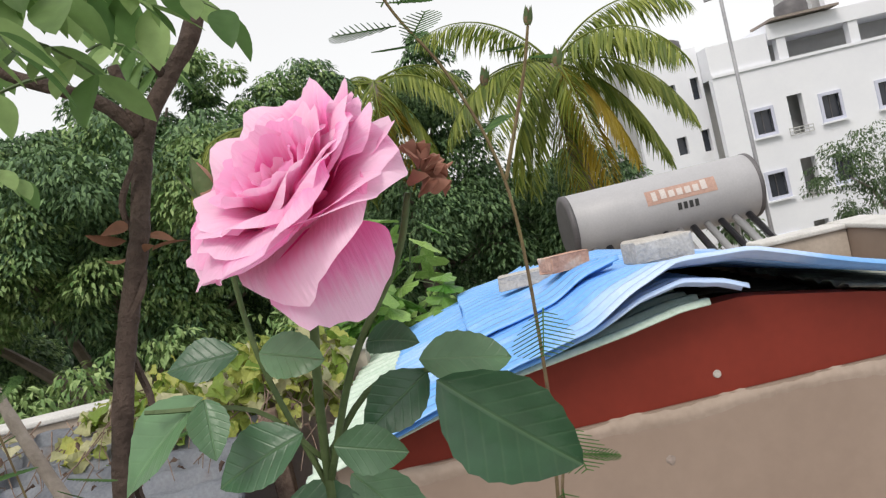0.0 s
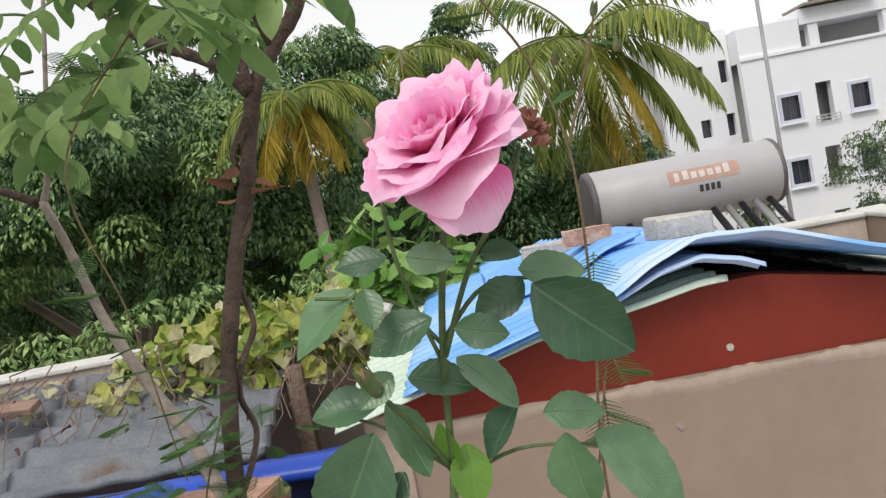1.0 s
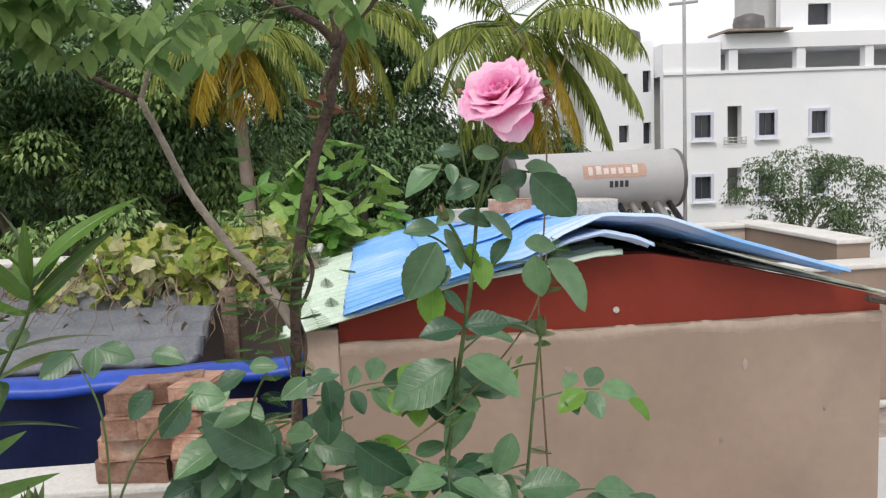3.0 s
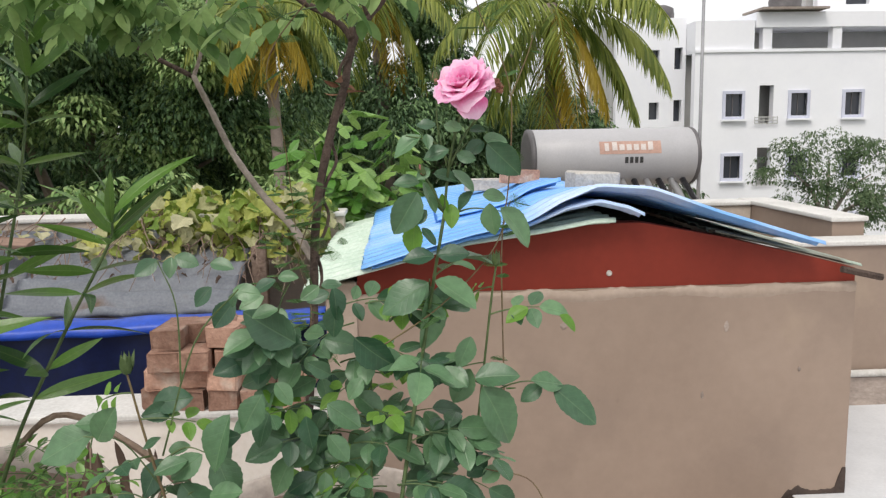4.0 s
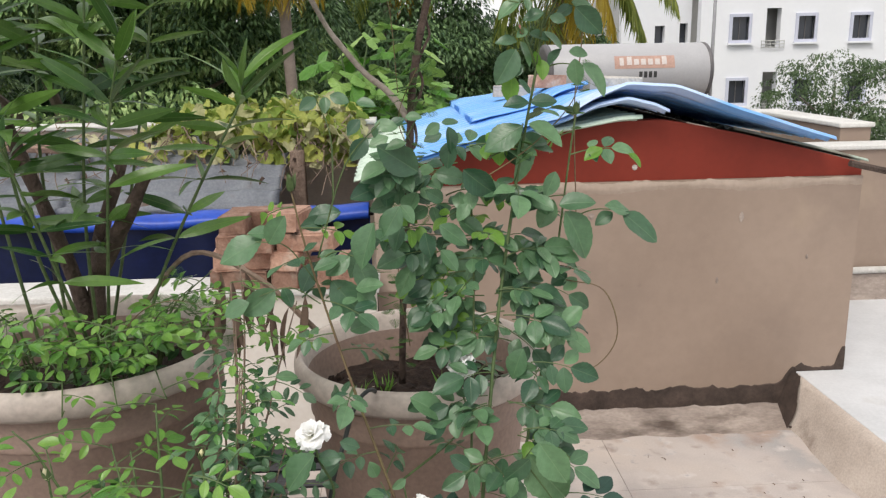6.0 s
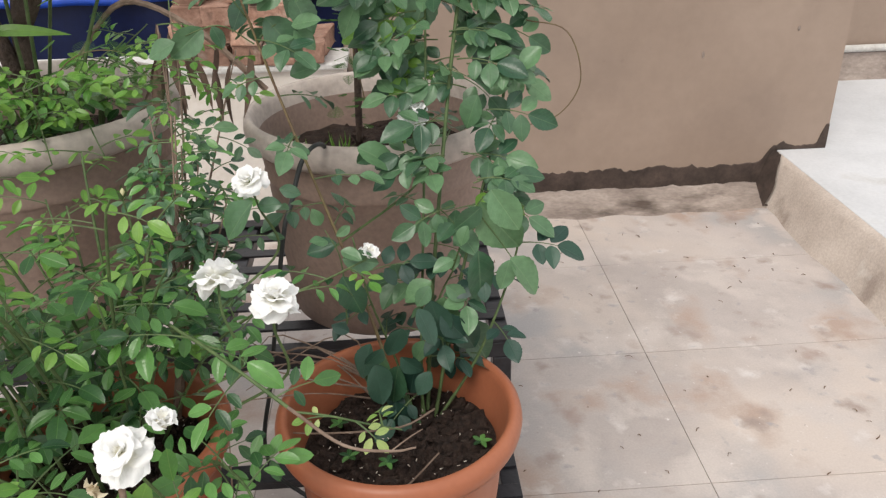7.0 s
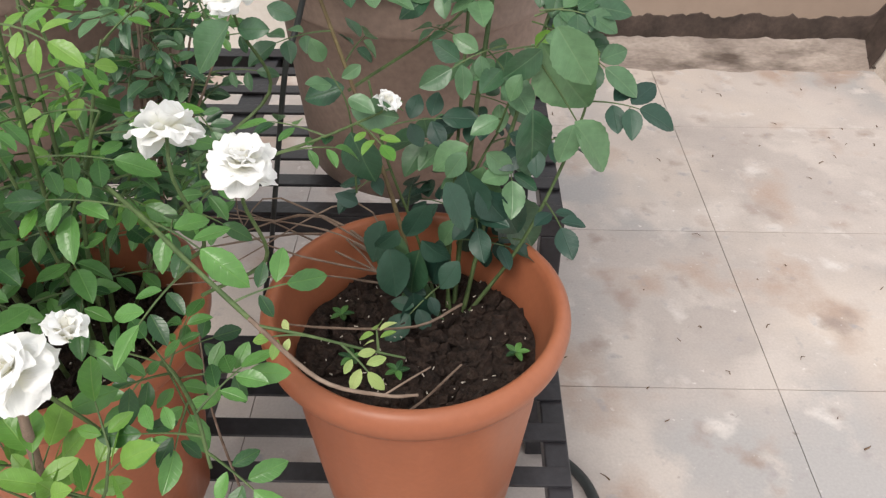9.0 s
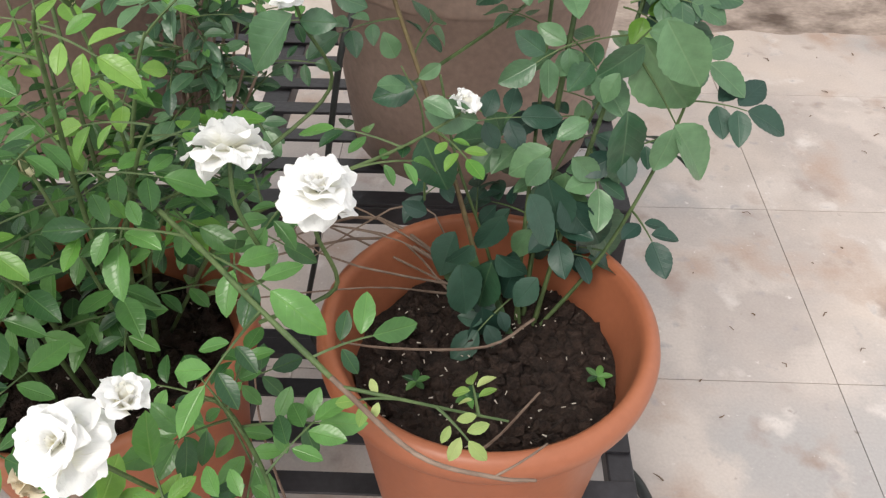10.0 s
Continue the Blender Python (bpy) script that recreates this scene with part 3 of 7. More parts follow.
ledge = part("raised_ledge", boxed(2.365, 6.9, -4, 5.0, -0.03, 0.206, bevel=0.006), M["ledge_top"])
tagged(ledge, "pale cement raised ledge beside the terrace floor", "ledge", kind="structure")

# ---- rooftop shed ----
WALL_Y, WX0, WX1, BAND = 3.02, 0.50, 2.585, 1.09


GABLE = ((0.40, 1.125), (0.62, 1.178), (1.04, 1.285), (1.36, 1.328), (1.52, 1.356), (1.72, 1.360), (2.04, 1.296), (2.36, 1.218), (2.70, 1.128))


def gable(x):
    """Height of the mint roof above x."""
    for (a, p), (b, q) in zip(GABLE, GABLE[1:]):
        if x <= b:
            return p + (q - p) * (x - a) / (b - a)
    return GABLE[-1][1]


PIER = 0.617
shed_wall = part("wall_shed_front", boxed(WX0, WX1, WALL_Y, WALL_Y + 0.11, 0.0, BAND), M["plaster"])
tagged(shed_wall, "beige plastered front wall of a low rooftop shed", "wall", kind="structure")
for n, a in (("wall_shed_side_1", (WX0, WX0 + 0.11, WALL_Y + 0.112, 5.25)), ("wall_shed_side_2", (WX1 - 0.11, WX1, WALL_Y + 0.112, 5.25)), ("wall_shed_back", (WX0 + 0.112, WX1 - 0.112, 5.14, 5.25))):
    w = part(n, boxed(*a, 0.0, BAND + 0.02), M["plaster"])
    tagged(w, "beige plastered wall of a low rooftop shed", "wall", kind="structure")

# uneven cream plaster lip under the red gable
bm = bmesh.new()
prev = None
for i in range(81):
    x = PIER + i * (WX1 - PIER) / 80
    t = BAND + 0.004 * math.sin(i * 0.5) + jitter(0.003)
    b = BAND - 0.030 - 0.008 * math.sin(i * 0.23) + jitter(0.004)
    row = [bm.verts.new(c) for c in ((x, WALL_Y + 0.02, t), (x, WALL_Y - 0.005, t - 0.004), (x, WALL_Y - 0.005, b), (x, WALL_Y + 0.003, b - 0.022))]
    if prev:
        for a in range(3):
            bm.faces.new((row[a], prev[a], prev[a + 1], row[a + 1]))
    prev = row
lip = part("plaster_lip", bm, M["lip"], shed_wall, "uneven pale plaster lip", smooth=True)

bm = bmesh.new()
front, back = [], []
xs = [PIER + i * (WX1 - PIER) / 40 for i in range(41)]
for y, lst in ((WALL_Y + 0.012, front), (WALL_Y + 0.10, back)):
    lst.extend([(bm.verts.new((x, y, BAND + 0.001)), bm.verts.new((x, y, max(BAND + 0.02, gable(x) - 0.015)))) for x in xs])
for i in range(40):
    bm.faces.new((front[i][0], front[i + 1][0], front[i + 1][1], front[i][1]))
    bm.faces.new((back[i + 1][0], back[i][0], back[i][1], back[i + 1][1]))
    bm.faces.new((front[i][1], front[i + 1][1], back[i + 1][1], back[i][1]))
part("corner_pier", boxed(WX0 - 0.004, PIER - 0.002, WALL_Y - 0.012, WALL_Y + 0.11, BAND - 0.45, BAND + 0.052, bevel=0.006), M["lip"], shed_wall, "pale plastered corner pier")
red = part("red_gable", bm, M["red"], shed_wall, "red oxide painted gable panel")
nail = part("plug", lathe([(0.0, 0.0), (0.012, 0.0), (0.010, 0.006), (0.0, 0.008)], 12), M["block"], shed_wall, "small grey plug in the red gable")
nail.matrix_basis = pose(1.597, WALL_Y + 0.012, 1.148, 90)
for x, z, h, w in ((2.066, 0.925, 0.045, 0.010), (1.976, 0.645, 0.030, 0.006), (1.415, 0.945, 0.03, 0.012), (2.37, 0.74, 0.02, 0.006)):
    bm = bmesh.new()
    bmesh.ops.create_icosphere(bm, subdivisions=2, radius=1)
    for v in bm.verts:
        v.co = Vector((v.co.x * w * (1 + jitter(0.3)), v.co.y * 0.003, v.co.z * h / 2 * (1 + jitter(0.2))))
    c = part("plaster_scar", bm, M["grime"], shed_wall, "small brown scar in the plaster")
    c.location = (x, WALL_Y - 0.001, z)

# damp dark skirting with a ragged top, stepping up beside the ledge
bm = bmesh.new()
prev = None
for i in range(161):
    x = 0.36 + i * (WX1 - 0.36) / 160
    top = 0.150 + 0.026 * noise.noise(Vector((x * 9, 0, 0))) + 0.015 * noise.noise(Vector((x * 40, 3, 0)))
    if x > 2.29:
        top += 0.075 * min(1, (x - 2.29) / 0.05)
    if x > 2.54:
        top += 0.10 * min(1, (x - 2.54) / 0.03)
    low = 0.03 if x < 2.36 else 0.195
    row = [bm.verts.new(c) for c in ((x, WALL_Y + 0.003, top), (x, WALL_Y - 0.004, top - 0.006), (x, WALL_Y - 0.006, (top + low) / 2), (x, WALL_Y - 0.005, low))]
    if prev:
        for a in range(3):
            bm.faces.new((row[a], prev[a], prev[a + 1], row[a + 1]))
    prev = row
part("damp_skirting", bm, M["dirt"], shed_wall, "dark damp ragged skirting band")
slope = ((2.273, -0.002), (2.297, 0.05), (2.318, 0.12), (2.338, 0.18), (2.362, 0.2025))
bm = bmesh.new()
prev = None
for i in range(17):
    y = 2.865 + 0.155 * i / 16
    reach = min(1.0, 0.35 + 0.65 * i / 9) + 0.10 * noise.noise(Vector((i * 0.7, 5, 0)))
    row = [bm.verts.new((x - 0.004, y, z + 0.005)) for x, z in ((a[0] + (b[0] - a[0]) * q, a[1] + (b[1] - a[1]) * q) for k in range(9) for a, b, q in [(slope[min(3, int(k / 8 * min(1, reach) * 4))], slope[min(3, int(k / 8 * min(1, reach) * 4)) + 1], k / 8 * min(1, reach) * 4 - min(3, int(k / 8 * min(1, reach) * 4)))])]
    if prev:
        for a in range(8):
            bm.faces.new((row[a], prev[a], prev[a + 1], row[a + 1]))
    prev = row
part("damp_patch", bm, M["dirt"], edge, "dark damp patch in the corner", smooth=True)
bm = bmesh.new()
for i in range(12):
    s = rng.uniform(0.004, 0.010)
    bmesh.ops.create_icosphere(bm, subdivisions=1, radius=1, matrix=Matrix.LocRotScale((rng.uniform(2.28, 2.42), rng.uniform(2.86, 3.0), 0.02 + jitter(0.01)), None, (s * 1.4, s, s * 0.35)))
bmesh.ops.transform(bm, matrix=Matrix.Identity(4), verts=bm.verts)
crumbs = tagged(part("plaster_crumbs", bm, M["dirt"]), "dark crumbs of fallen plaster in the wall corner", "rubble", kind="stuff")


def corrugated(y0, y1, xa, xb, height, pitch=0.11, amp=0.022, thick=0.004, nx=40, skew=0.0):
    """A corrugated sheet whose ribs run along x; height(x, y) gives its lie."""
    bm = bmesh.new()
    ny = max(2, int((y1 - y0) / pitch * 8))
    layers = []
    for dz in (0, -thick):
        grid = []
        for i in range(nx + 1):
            row = []
            for j in range(ny + 1):
                y = y0 + (y1 - y0) * j / ny
                x = xa + (xb - xa) * i / nx - skew * (i / nx) * (y - y0)
                rib = amp * max(-1.0, min(1.0, 1.9 * math.sin(2 * math.pi * (y - y0) / pitch)))
                row.append(bm.verts.new((x + 0.004 * math.sin(j * 0.9), y, height(x, y) + rib + dz)))
            grid.append(row)
        layers.append(grid)
    top, low = layers
    for i in range(nx):
        for j in range(ny):
            bm.faces.new((top[i][j], top[i + 1][j], top[i + 1][j + 1], top[i][j + 1]))
            bm.faces.new((low[i][j], low[i][j + 1], low[i + 1][j + 1], low[i + 1][j]))
    for i in range(nx):
        bm.faces.new((top[i + 1][0], top[i][0], low[i][0], low[i + 1][0]))
        bm.faces.new((top[i][ny], top[i + 1][ny], low[i + 1][ny], low[i][ny]))
    for j in range(ny):
        bm.faces.new((top[0][j], top[0][j + 1], low[0][j + 1], low[0][j]))
        bm.faces.new((top[nx][j + 1], top[nx][j], low[nx][j], low[nx][j + 1]))
    return bm


roof = thing("shed_roof", "pale mint corrugated roof sheets on the low shed", "roof", kind="structure")
part("roof_sheet", corrugated(2.955, 5.30, 0.42, 1.60, lambda x, y: gable(x) + 0.002, amp=0.012), M["mint"], roof, smooth=True)
part("roof_sheet", corrugated(3.045, 5.30, 2.02, 2.62, lambda x, y: gable(x) + 0.0, amp=0.006), M["eave"], roof, "dark weathered sheet at the eave", smooth=True)
# Near-black colour paints the shade under the bulging blue sheet.
part("roof_sheet", corrugated(3.30, 5.30, 1.602, 2.018, lambda x, y: gable(x) - 0.03, amp=0.008), M["dark"], roof, "roof sheet painted near-black for shade under the blue one", smooth=True)
# Unseen panel added to stop daylight leaking in through the open back.
bm = bmesh.new()
for i in range(40):
    xa, xb = (0.505 + k * (WX1 - 0.505) / 40 for k in (i, i + 1))
    low = [bm.verts.new((x, 5.195, BAND + 0.021)) for x in (xa, xb)]
    high = [bm.verts.new((x, 5.195, max(BAND + 0.03, gable(x) - 0.012))) for x in (xb, xa)]
    bm.faces.new(low + high)
bmesh.ops.remove_doubles(bm, verts=bm.verts, dist=0.0001)
bmesh.ops.solidify(bm, geom=bm.faces[:], thickness=0.05)
part("back_gable", bm, M["plaster"], roof, "unseen plastered back gable added to block light")
bm = bmesh.new()
tube(bm, [Vector((2.50, 2.98, 1.150)), Vector((2.665, 2.98, 1.112))], 0.014, 0.014, 6)
part("rafter_end", bm, M["bark"], roof, "dark weathered rafter end")


def along(profile, x):
    """Height on a line of (x, height) corners, eased at each corner."""
    for (a, p), (b, q) in zip(profile, profile[1:]):
        if x <= b:
            t = max(0.0, (x - a) / (b - a))
            return p + (q - p) * (0.6 * t + 0.4 * t * t * (3 - 2 * t))
    return profile[-1][1]


UPPER = ((0.60, 0.026), (1.00, 0.040), (1.25, 0.062), (1.40, 0.118), (1.52, 0.140), (1.66, 0.126), (2.04, 0.078), (2.42, 0.048))
LOWER = ((0.68, 0.010), (1.10, 0.020), (1.26, 0.036), (1.42, 0.076), (1.53, 0.078), (1.62, 0.055), (1.72, 0.012))


def lie_upper(x, y):
    f = math.exp(-max(0.0, y - 2.9) * (0.45 if x < 1.35 else 0.45 + 1.1 * min(1.0, (x - 1.35) / 0.3)))
    return gable(x) + 0.018 + (along(UPPER, x) - 0.018) * f + 0.004 * math.sin(x * 7 + y * 3)


def lie_lower(x, y):
    f = math.exp(-max(0.0, y - 2.9) * 1.1)
    return gable(x) + 0.006 + along(LOWER, x) * f


upper = tagged(part("blue_roof_sheet", corrugated(2.90, 5.05, 0.64, 2.39, lie_upper, pitch=0.10, amp=0.011, thick=0.003, nx=64, skew=0.03), M["blue_sheet"], smooth=True), "light blue corrugated sheet bulging up over the shed roof", "roof sheet", "loose blue roof sheets")
lower = tagged(part("blue_roof_sheet", corrugated(2.92, 3.75, 0.68, 1.70, lie_lower, pitch=0.075, amp=0.010, thick=0.003, nx=48, skew=0.10), M["blue_sheet"], smooth=True), "light blue corrugated sheet curled under the larger one", "roof sheet", "loose blue roof sheets")


def lie_third(x, y):
    return lie_upper(x, y) + 0.022 + 0.05 * max(0, x - 1.2) + 0.006 * math.sin(x * 9)


third = tagged(part("blue_roof_sheet", corrugated(3.50, 5.15, 0.95, 1.50, lie_third, amp=0.016, nx=30, skew=0.12), M["blue_sheet"], smooth=True), "light blue corrugated sheet overlapping near the ridge", "roof sheet", "loose blue roof sheets")


def rough_block(name, at, size, material, label, turn=0, group=""):
    bm = bmesh.new()
    box(bm, -size[0] / 2, size[0] / 2, -size[1] / 2, size[1] / 2, 0, size[2], bevel=min(size) * 0.09)
    for v in bm.verts:
        v.co += Vector((jitter(0.004), jitter(0.004), jitter(0.003)))
    ob = part(name, bm, material)
    ob.matrix_basis = pose(*at, jitter(2), jitter(2), turn)
    return tagged(ob, label, name.replace("_", " "), group)


rough_block("concrete_block", (1.69, 3.72, lie_upper(1.69, 3.72) + 0.016), (0.22, 0.14, 0.085), M["block"], "grey mortar-smeared concrete block weighing down the roof sheets", 6)
rough_block("brick", (1.36, 3.80, lie_third(1.36, 3.80) + 0.018), (0.16, 0.11, 0.065), M["brick"], "orange brick weighing down the blue roof sheets", 20)
rough_block("brick", (1.24, 4.12, lie_third(1.24, 4.12) + 0.02), (0.23, 0.11, 0.06), M["block"], "pale mortared brick weighing down the blue roof sheets", -8)

# ---- parapets and walls beyond ----
def parapet(name, x0, x1, y0, y1, top, label, z0=-0.03, face="cream"):
    w = part(name, boxed(x0, x1, y0, y1, z0, top - 0.03), M[face])
    tagged(w, label, "parapet", kind="structure")
    part("coping", boxed(x0 - 0.015, x1 + 0.015, y0 - 0.02, y1 + 0.02, top - 0.028, top, bevel=0.008), M["slab"], w, "pale cement coping")
    return w


parapet("wall_parapet_1", -5.0, 0.498, 2.76, 2.96, 0.745, "pale plastered low parapet beside the shed", face="pale_parapet")
parapet("wall_parapet_2", -6.0, 0.46, 4.62, 4.80, 1.255, "cream plastered back parapet under a creeper")
parapet("wall_parapet_3", 3.14, 3.32, 4.225, 5.42, 1.205, "beige plastered parapet running back past the shed", face="plaster")
parapet("wall_parapet_4", 2.66, 3.135, 5.245, 5.42, 1.20, "beige plastered back parapet")
parapet("wall_back_right", 2.66, 6.9, 4.04, 4.20, 1.10, "beige plastered wall beyond the shed", z0=0.2, face="plaster")
# Strip floor takes the same dark brown as the wall skirting.
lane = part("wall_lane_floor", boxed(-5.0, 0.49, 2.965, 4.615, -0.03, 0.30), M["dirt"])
tagged(lane, "dark sunken roof strip behind the parapet", "floor", kind="structure")
bm = bmesh.new()
tube(bm, [Vector((2.60, 4.01, 0.385)), Vector((6.8, 4.01, 0.385))], 0.020, 0.020, 12)
pipe = tagged(part("water_pipe", bm, M["slab"], smooth=True), "white plastic pipe along the back wall", "pipe", kind="structure")
skirt = part("wall_skirting", boxed(2.60, 6.9, 4.015, 4.038, 0.198, 0.36), M["grime"])
tagged(skirt, "brown stained skirting under the white pipe", "skirting", kind="structure")

# ---- solar water heater ----
heater = thing("solar_water_heater", "grey horizontal solar water heater tank with glass tubes", "water heater")
TX0, TX1, TY, TZ, TR = 1.85, 3.25, 6.70, 1.452, 0.238
turn = Matrix.Translation(((TX0 + TX1) / 2, TY, TZ)) @ Matrix.Rotation(radians(4), 4, "Z") @ Matrix.Rotation(radians(90), 4, "Y") @ Matrix.Translation((0, 0, -(TX1 - TX0) / 2))
L = TX1 - TX0
bm = lathe([(0.0, 0.0), (TR * 0.9, 0.0), (TR, 0.02), (TR, L * 0.5), (TR, L - 0.02), (TR * 0.97, L)], 48)
bmesh.ops.transform(bm, matrix=turn, verts=bm.verts)
part("tank", bm, M["steel"], heater, smooth=True)
for z0 in (-0.012, L - 0.03):
    bm = lathe([(0, z0 - 0.004), (TR * 0.8, z0 - 0.002), (TR * 1.012, z0 + 0.006), (TR * 1.012, z0 + 0.036), (TR * 0.9, z0 + 0.046), (0, z0 + 0.05)], 48)
    bmesh.ops.transform(bm, matrix=turn, verts=bm.verts)
    part("end_cap", bm, M["steel_dark"], heater, "dark end cap", smooth=True)


def on_tank(u, ang, lift):
    """A point of the tank's skin: u along it, ang degrees up from the side that faces the terrace."""
    x = TX0 + u * L
    return Vector((x, TY + (x - (TX0 + TX1) / 2) * math.tan(radians(4)) - (TR + lift) * math.cos(radians(ang)), TZ + (TR + lift) * math.sin(radians(ang))))


def skin_patch(name, u0, u1, a0, a1, lift, material, label):
    bm = bmesh.new()
    g = [[bm.verts.new(on_tank(u0 + (u1 - u0) * i / 4, a0 + (a1 - a0) * j / 6, lift)) for j in range(7)] for i in range(5)]
    for i in range(4):
        for j in range(6):
            bm.faces.new((g[i][j], g[i + 1][j], g[i + 1][j + 1], g[i][j + 1]))
    part(name, bm, material, heater, label, smooth=True)


skin_patch("badge", 0.40, 0.77, 8, 34, 0.003, M["plate"], "faded orange badge")
for k in range(6):
    u = 0.475 + k * 0.043
    skin_patch("badge_mark", u, u + 0.030, 15, 27 + (5 if k in (0, 5) else 0), 0.006, M["plate_ink"], "pale bar on the badge")
skin_patch("badge_mark", 0.43, 0.455, 14, 30, 0.006, M["plate_ink"], "pale bar on the badge")
for k in range(4):
    u = 0.55 + k * 0.030
    skin_patch("label_mark", u, u + 0.02, -10, 2, 0.003, M["black_ink"], "black bar under the badge")
for k in range(12):
    u = 0.10 + k * 0.075
    p0 = on_tank(u, -55, -0.02)
    bm = bmesh.new()
    tube(bm, [p0, p0 + Vector((0.0, -1.25, -0.62))], 0.026, 0.026, 10)
    part("glass_tube", bm, M["tube"] if k % 2 else M["alu"], heater, smooth=True)
for x in (TX0 + 0.15, TX1 - 0.15):
    bm = bmesh.new()
    tube(bm, [Vector((x, TY + 0.1, 0.2)), Vector((x, TY + 0.05, TZ - TR + 0.02))], 0.02, 0.02, 6)
    tube(bm, [Vector((x, TY - 1.35, 0.52)), Vector((x, TY - 0.05, TZ - TR + 0.02))], 0.018, 0.018, 6)
    tube(bm, [Vector((x, TY - 1.35, 0.2)), Vector((x, TY - 1.35, 0.54))], 0.018, 0.018, 6)
    part("support_frame", bm, M["alu"], heater)
plinth = part("heater_plinth", boxed(1.2, 4.4, 5.28, 7.4, -6.5, 0.2), M["cream"])
tagged(plinth, "cream flat roof that carries the water heater", "roof", kind="structure")

# ---- white apartment building ----
BY = 26.0
GROUND = -6.5
apt = thing("apartment_building", "white painted apartment block with dark framed windows", "building")


def opening_wall(name, x0, x1, z0, z1, y0, y1, holes, material, parent, label=""):
    """A wall with real openings: holes as (x0, x1, z0, z1)."""
    xs = sorted({x0, x1, *[h[0] for h in holes], *[h[1] for h in holes]})
    zs = sorted({z0, z1, *[h[2] for h in holes], *[h[3] for h in holes]})
    bm = bmesh.new()
    for a, b in zip(xs, xs[1:]):
        for c, d in zip(zs, zs[1:]):
            cx, cz = (a + b) / 2, (c + d) / 2
            if not any(h[0] < cx < h[1] and h[2] < cz < h[3] for h in holes):
                box(bm, a, b, y0, y1, c, d)
    bmesh.ops.remove_doubles(bm, verts=bm.verts, dist=0.001)
    return part(name, bm, material, parent, label)


def window(x, z, w, h, y, parent, frame_w=0.095):
    f = opening_wall("window", x - w / 2 - frame_w, x + w / 2 + frame_w, z - h / 2 - frame_w, z + h / 2 + frame_w, y - 0.05, y + 0.08, [(x - w / 2, x + w / 2, z - h / 2, z + h / 2)], M["white_trim"], parent, "pale framed window")
    part("pane", boxed(x - w / 2, x + w / 2, y + 0.09, y + 0.11, z - h / 2, z + h / 2), M["glass"], f, "dark glass")
    part("mullion", boxed(x - 0.012, x + 0.012, y + 0.07, y + 0.088, z - h / 2, z + h / 2), M["steel_dark"], f)
    part("sill", boxed(x - w / 2 - 0.15, x + w / 2 + 0.15, y - 0.14, y - 0.052, z - h / 2 - frame_w - 0.06, z - h / 2 - frame_w), M["white_wall"], f)


STOREY = 2.0
MAIN = [11.65, 13.82, 15.63, 18.6, 20.8]
holes = []
rowz = [(2.28 - STOREY * k) for k in range(0, 4)]
for z in rowz:
    for x in MAIN:
        holes.append((x - 0.27, x + 0.27, z - 0.36, z + 0.36))
    holes.append((12.5, 12.98, z - 0.62, z + 0.62))
opening_wall("front_wall", 10.35, 24, GROUND, 3.95, BY, BY + 0.3, holes, M["white_wall"], apt)
for z in rowz:
    for x in MAIN:
        window(x, z, 0.54, 0.72, BY, apt)
    part("recess_back", boxed(12.4, 13.1, BY + 0.9, BY + 1.0, z - 0.7, z + 0.7), M["shade_wall"], apt, "back of the balcony recess, shade painted in grey")
    rail = bmesh.new()
    for k in range(3):
        tube(rail, [Vector((12.35, BY - 0.08, z - 0.60 + k * 0.10)), Vector((13.1, BY - 0.08, z - 0.60 + k * 0.10))], 0.014, 0.014, 4)
    for k in range(6):
        tube(rail, [Vector((12.35 + k * 0.15, BY - 0.08, z - 0.62)), Vector((12.35 + k * 0.15, BY - 0.08, z - 0.38))], 0.012, 0.012, 4)
    part("balcony_rail", rail, M["shade_wall"], apt, "thin grey balcony rail")
# upper storey set back behind an open gallery
part("gallery_floor", boxed(10.35, 24, BY - 0.06, BY + 4, 3.952, 4.05), M["white_wall"], apt)
part("gallery_back", boxed(12.3, 24, BY + 1.6, BY + 1.8, 4.052, 4.75), M["shade_wall"], apt, "gallery wall with shade painted in grey")
for x in (12.55, 14.85, 17.2, 19.6, 22):
    part("pillar", boxed(x, x + 0.3, BY, BY + 0.3, 4.052, 4.72), M["white_wall"], apt)
part("gallery_beam", boxed(12.3, 24, BY - 0.05, BY + 4, 4.722, 5.2), M["white_wall"], apt)
part("upper_block", boxed(10.35, 12.28, BY + 0.02, BY + 4, 4.052, 4.95), M["white_wall"], apt)
top = opening_wall("top_storey", 14.6, 24, 5.202, 8.2, BY + 0.6, BY + 0.9, [(15.55, 16.35, 5.5, 6.2), (18.4, 19.2, 5.5, 6.2)], M["white_wall"], apt)
part("top_fill", boxed(14.6, 24, BY + 1.4, BY + 4, 5.202, 8.2), M["shade_wall"], apt)
for x in (15.95, 18.8):
    part("pane", boxed(x - 0.4, x + 0.4, BY + 0.8, BY + 0.84, 5.5, 6.2), M["glass"], apt, "dark glass")
part("roof_edge", boxed(12.35, 14.5, BY - 0.4, BY + 1.2, 5.24, 5.31), M["bark_pale"], apt, "weathered canopy slab")
# stair wing to one side
holes = []
for z in (2.15, 3.85, 0.2, -1.9):
    holes += [(9.12, 9.45, z - 0.28, z + 0.28), (9.95, 10.22, z - 0.35, z + 0.35)]
opening_wall("side_wall", 8.0, 10.33, GROUND, 5.15, BY + 0.8, BY + 1.1, holes, M["white_wall"], apt)
for h in holes:
    part("pane", boxed(h[0], h[1], BY + 1.02, BY + 1.06, h[2], h[3]), M["glass"], apt, "dark glass")
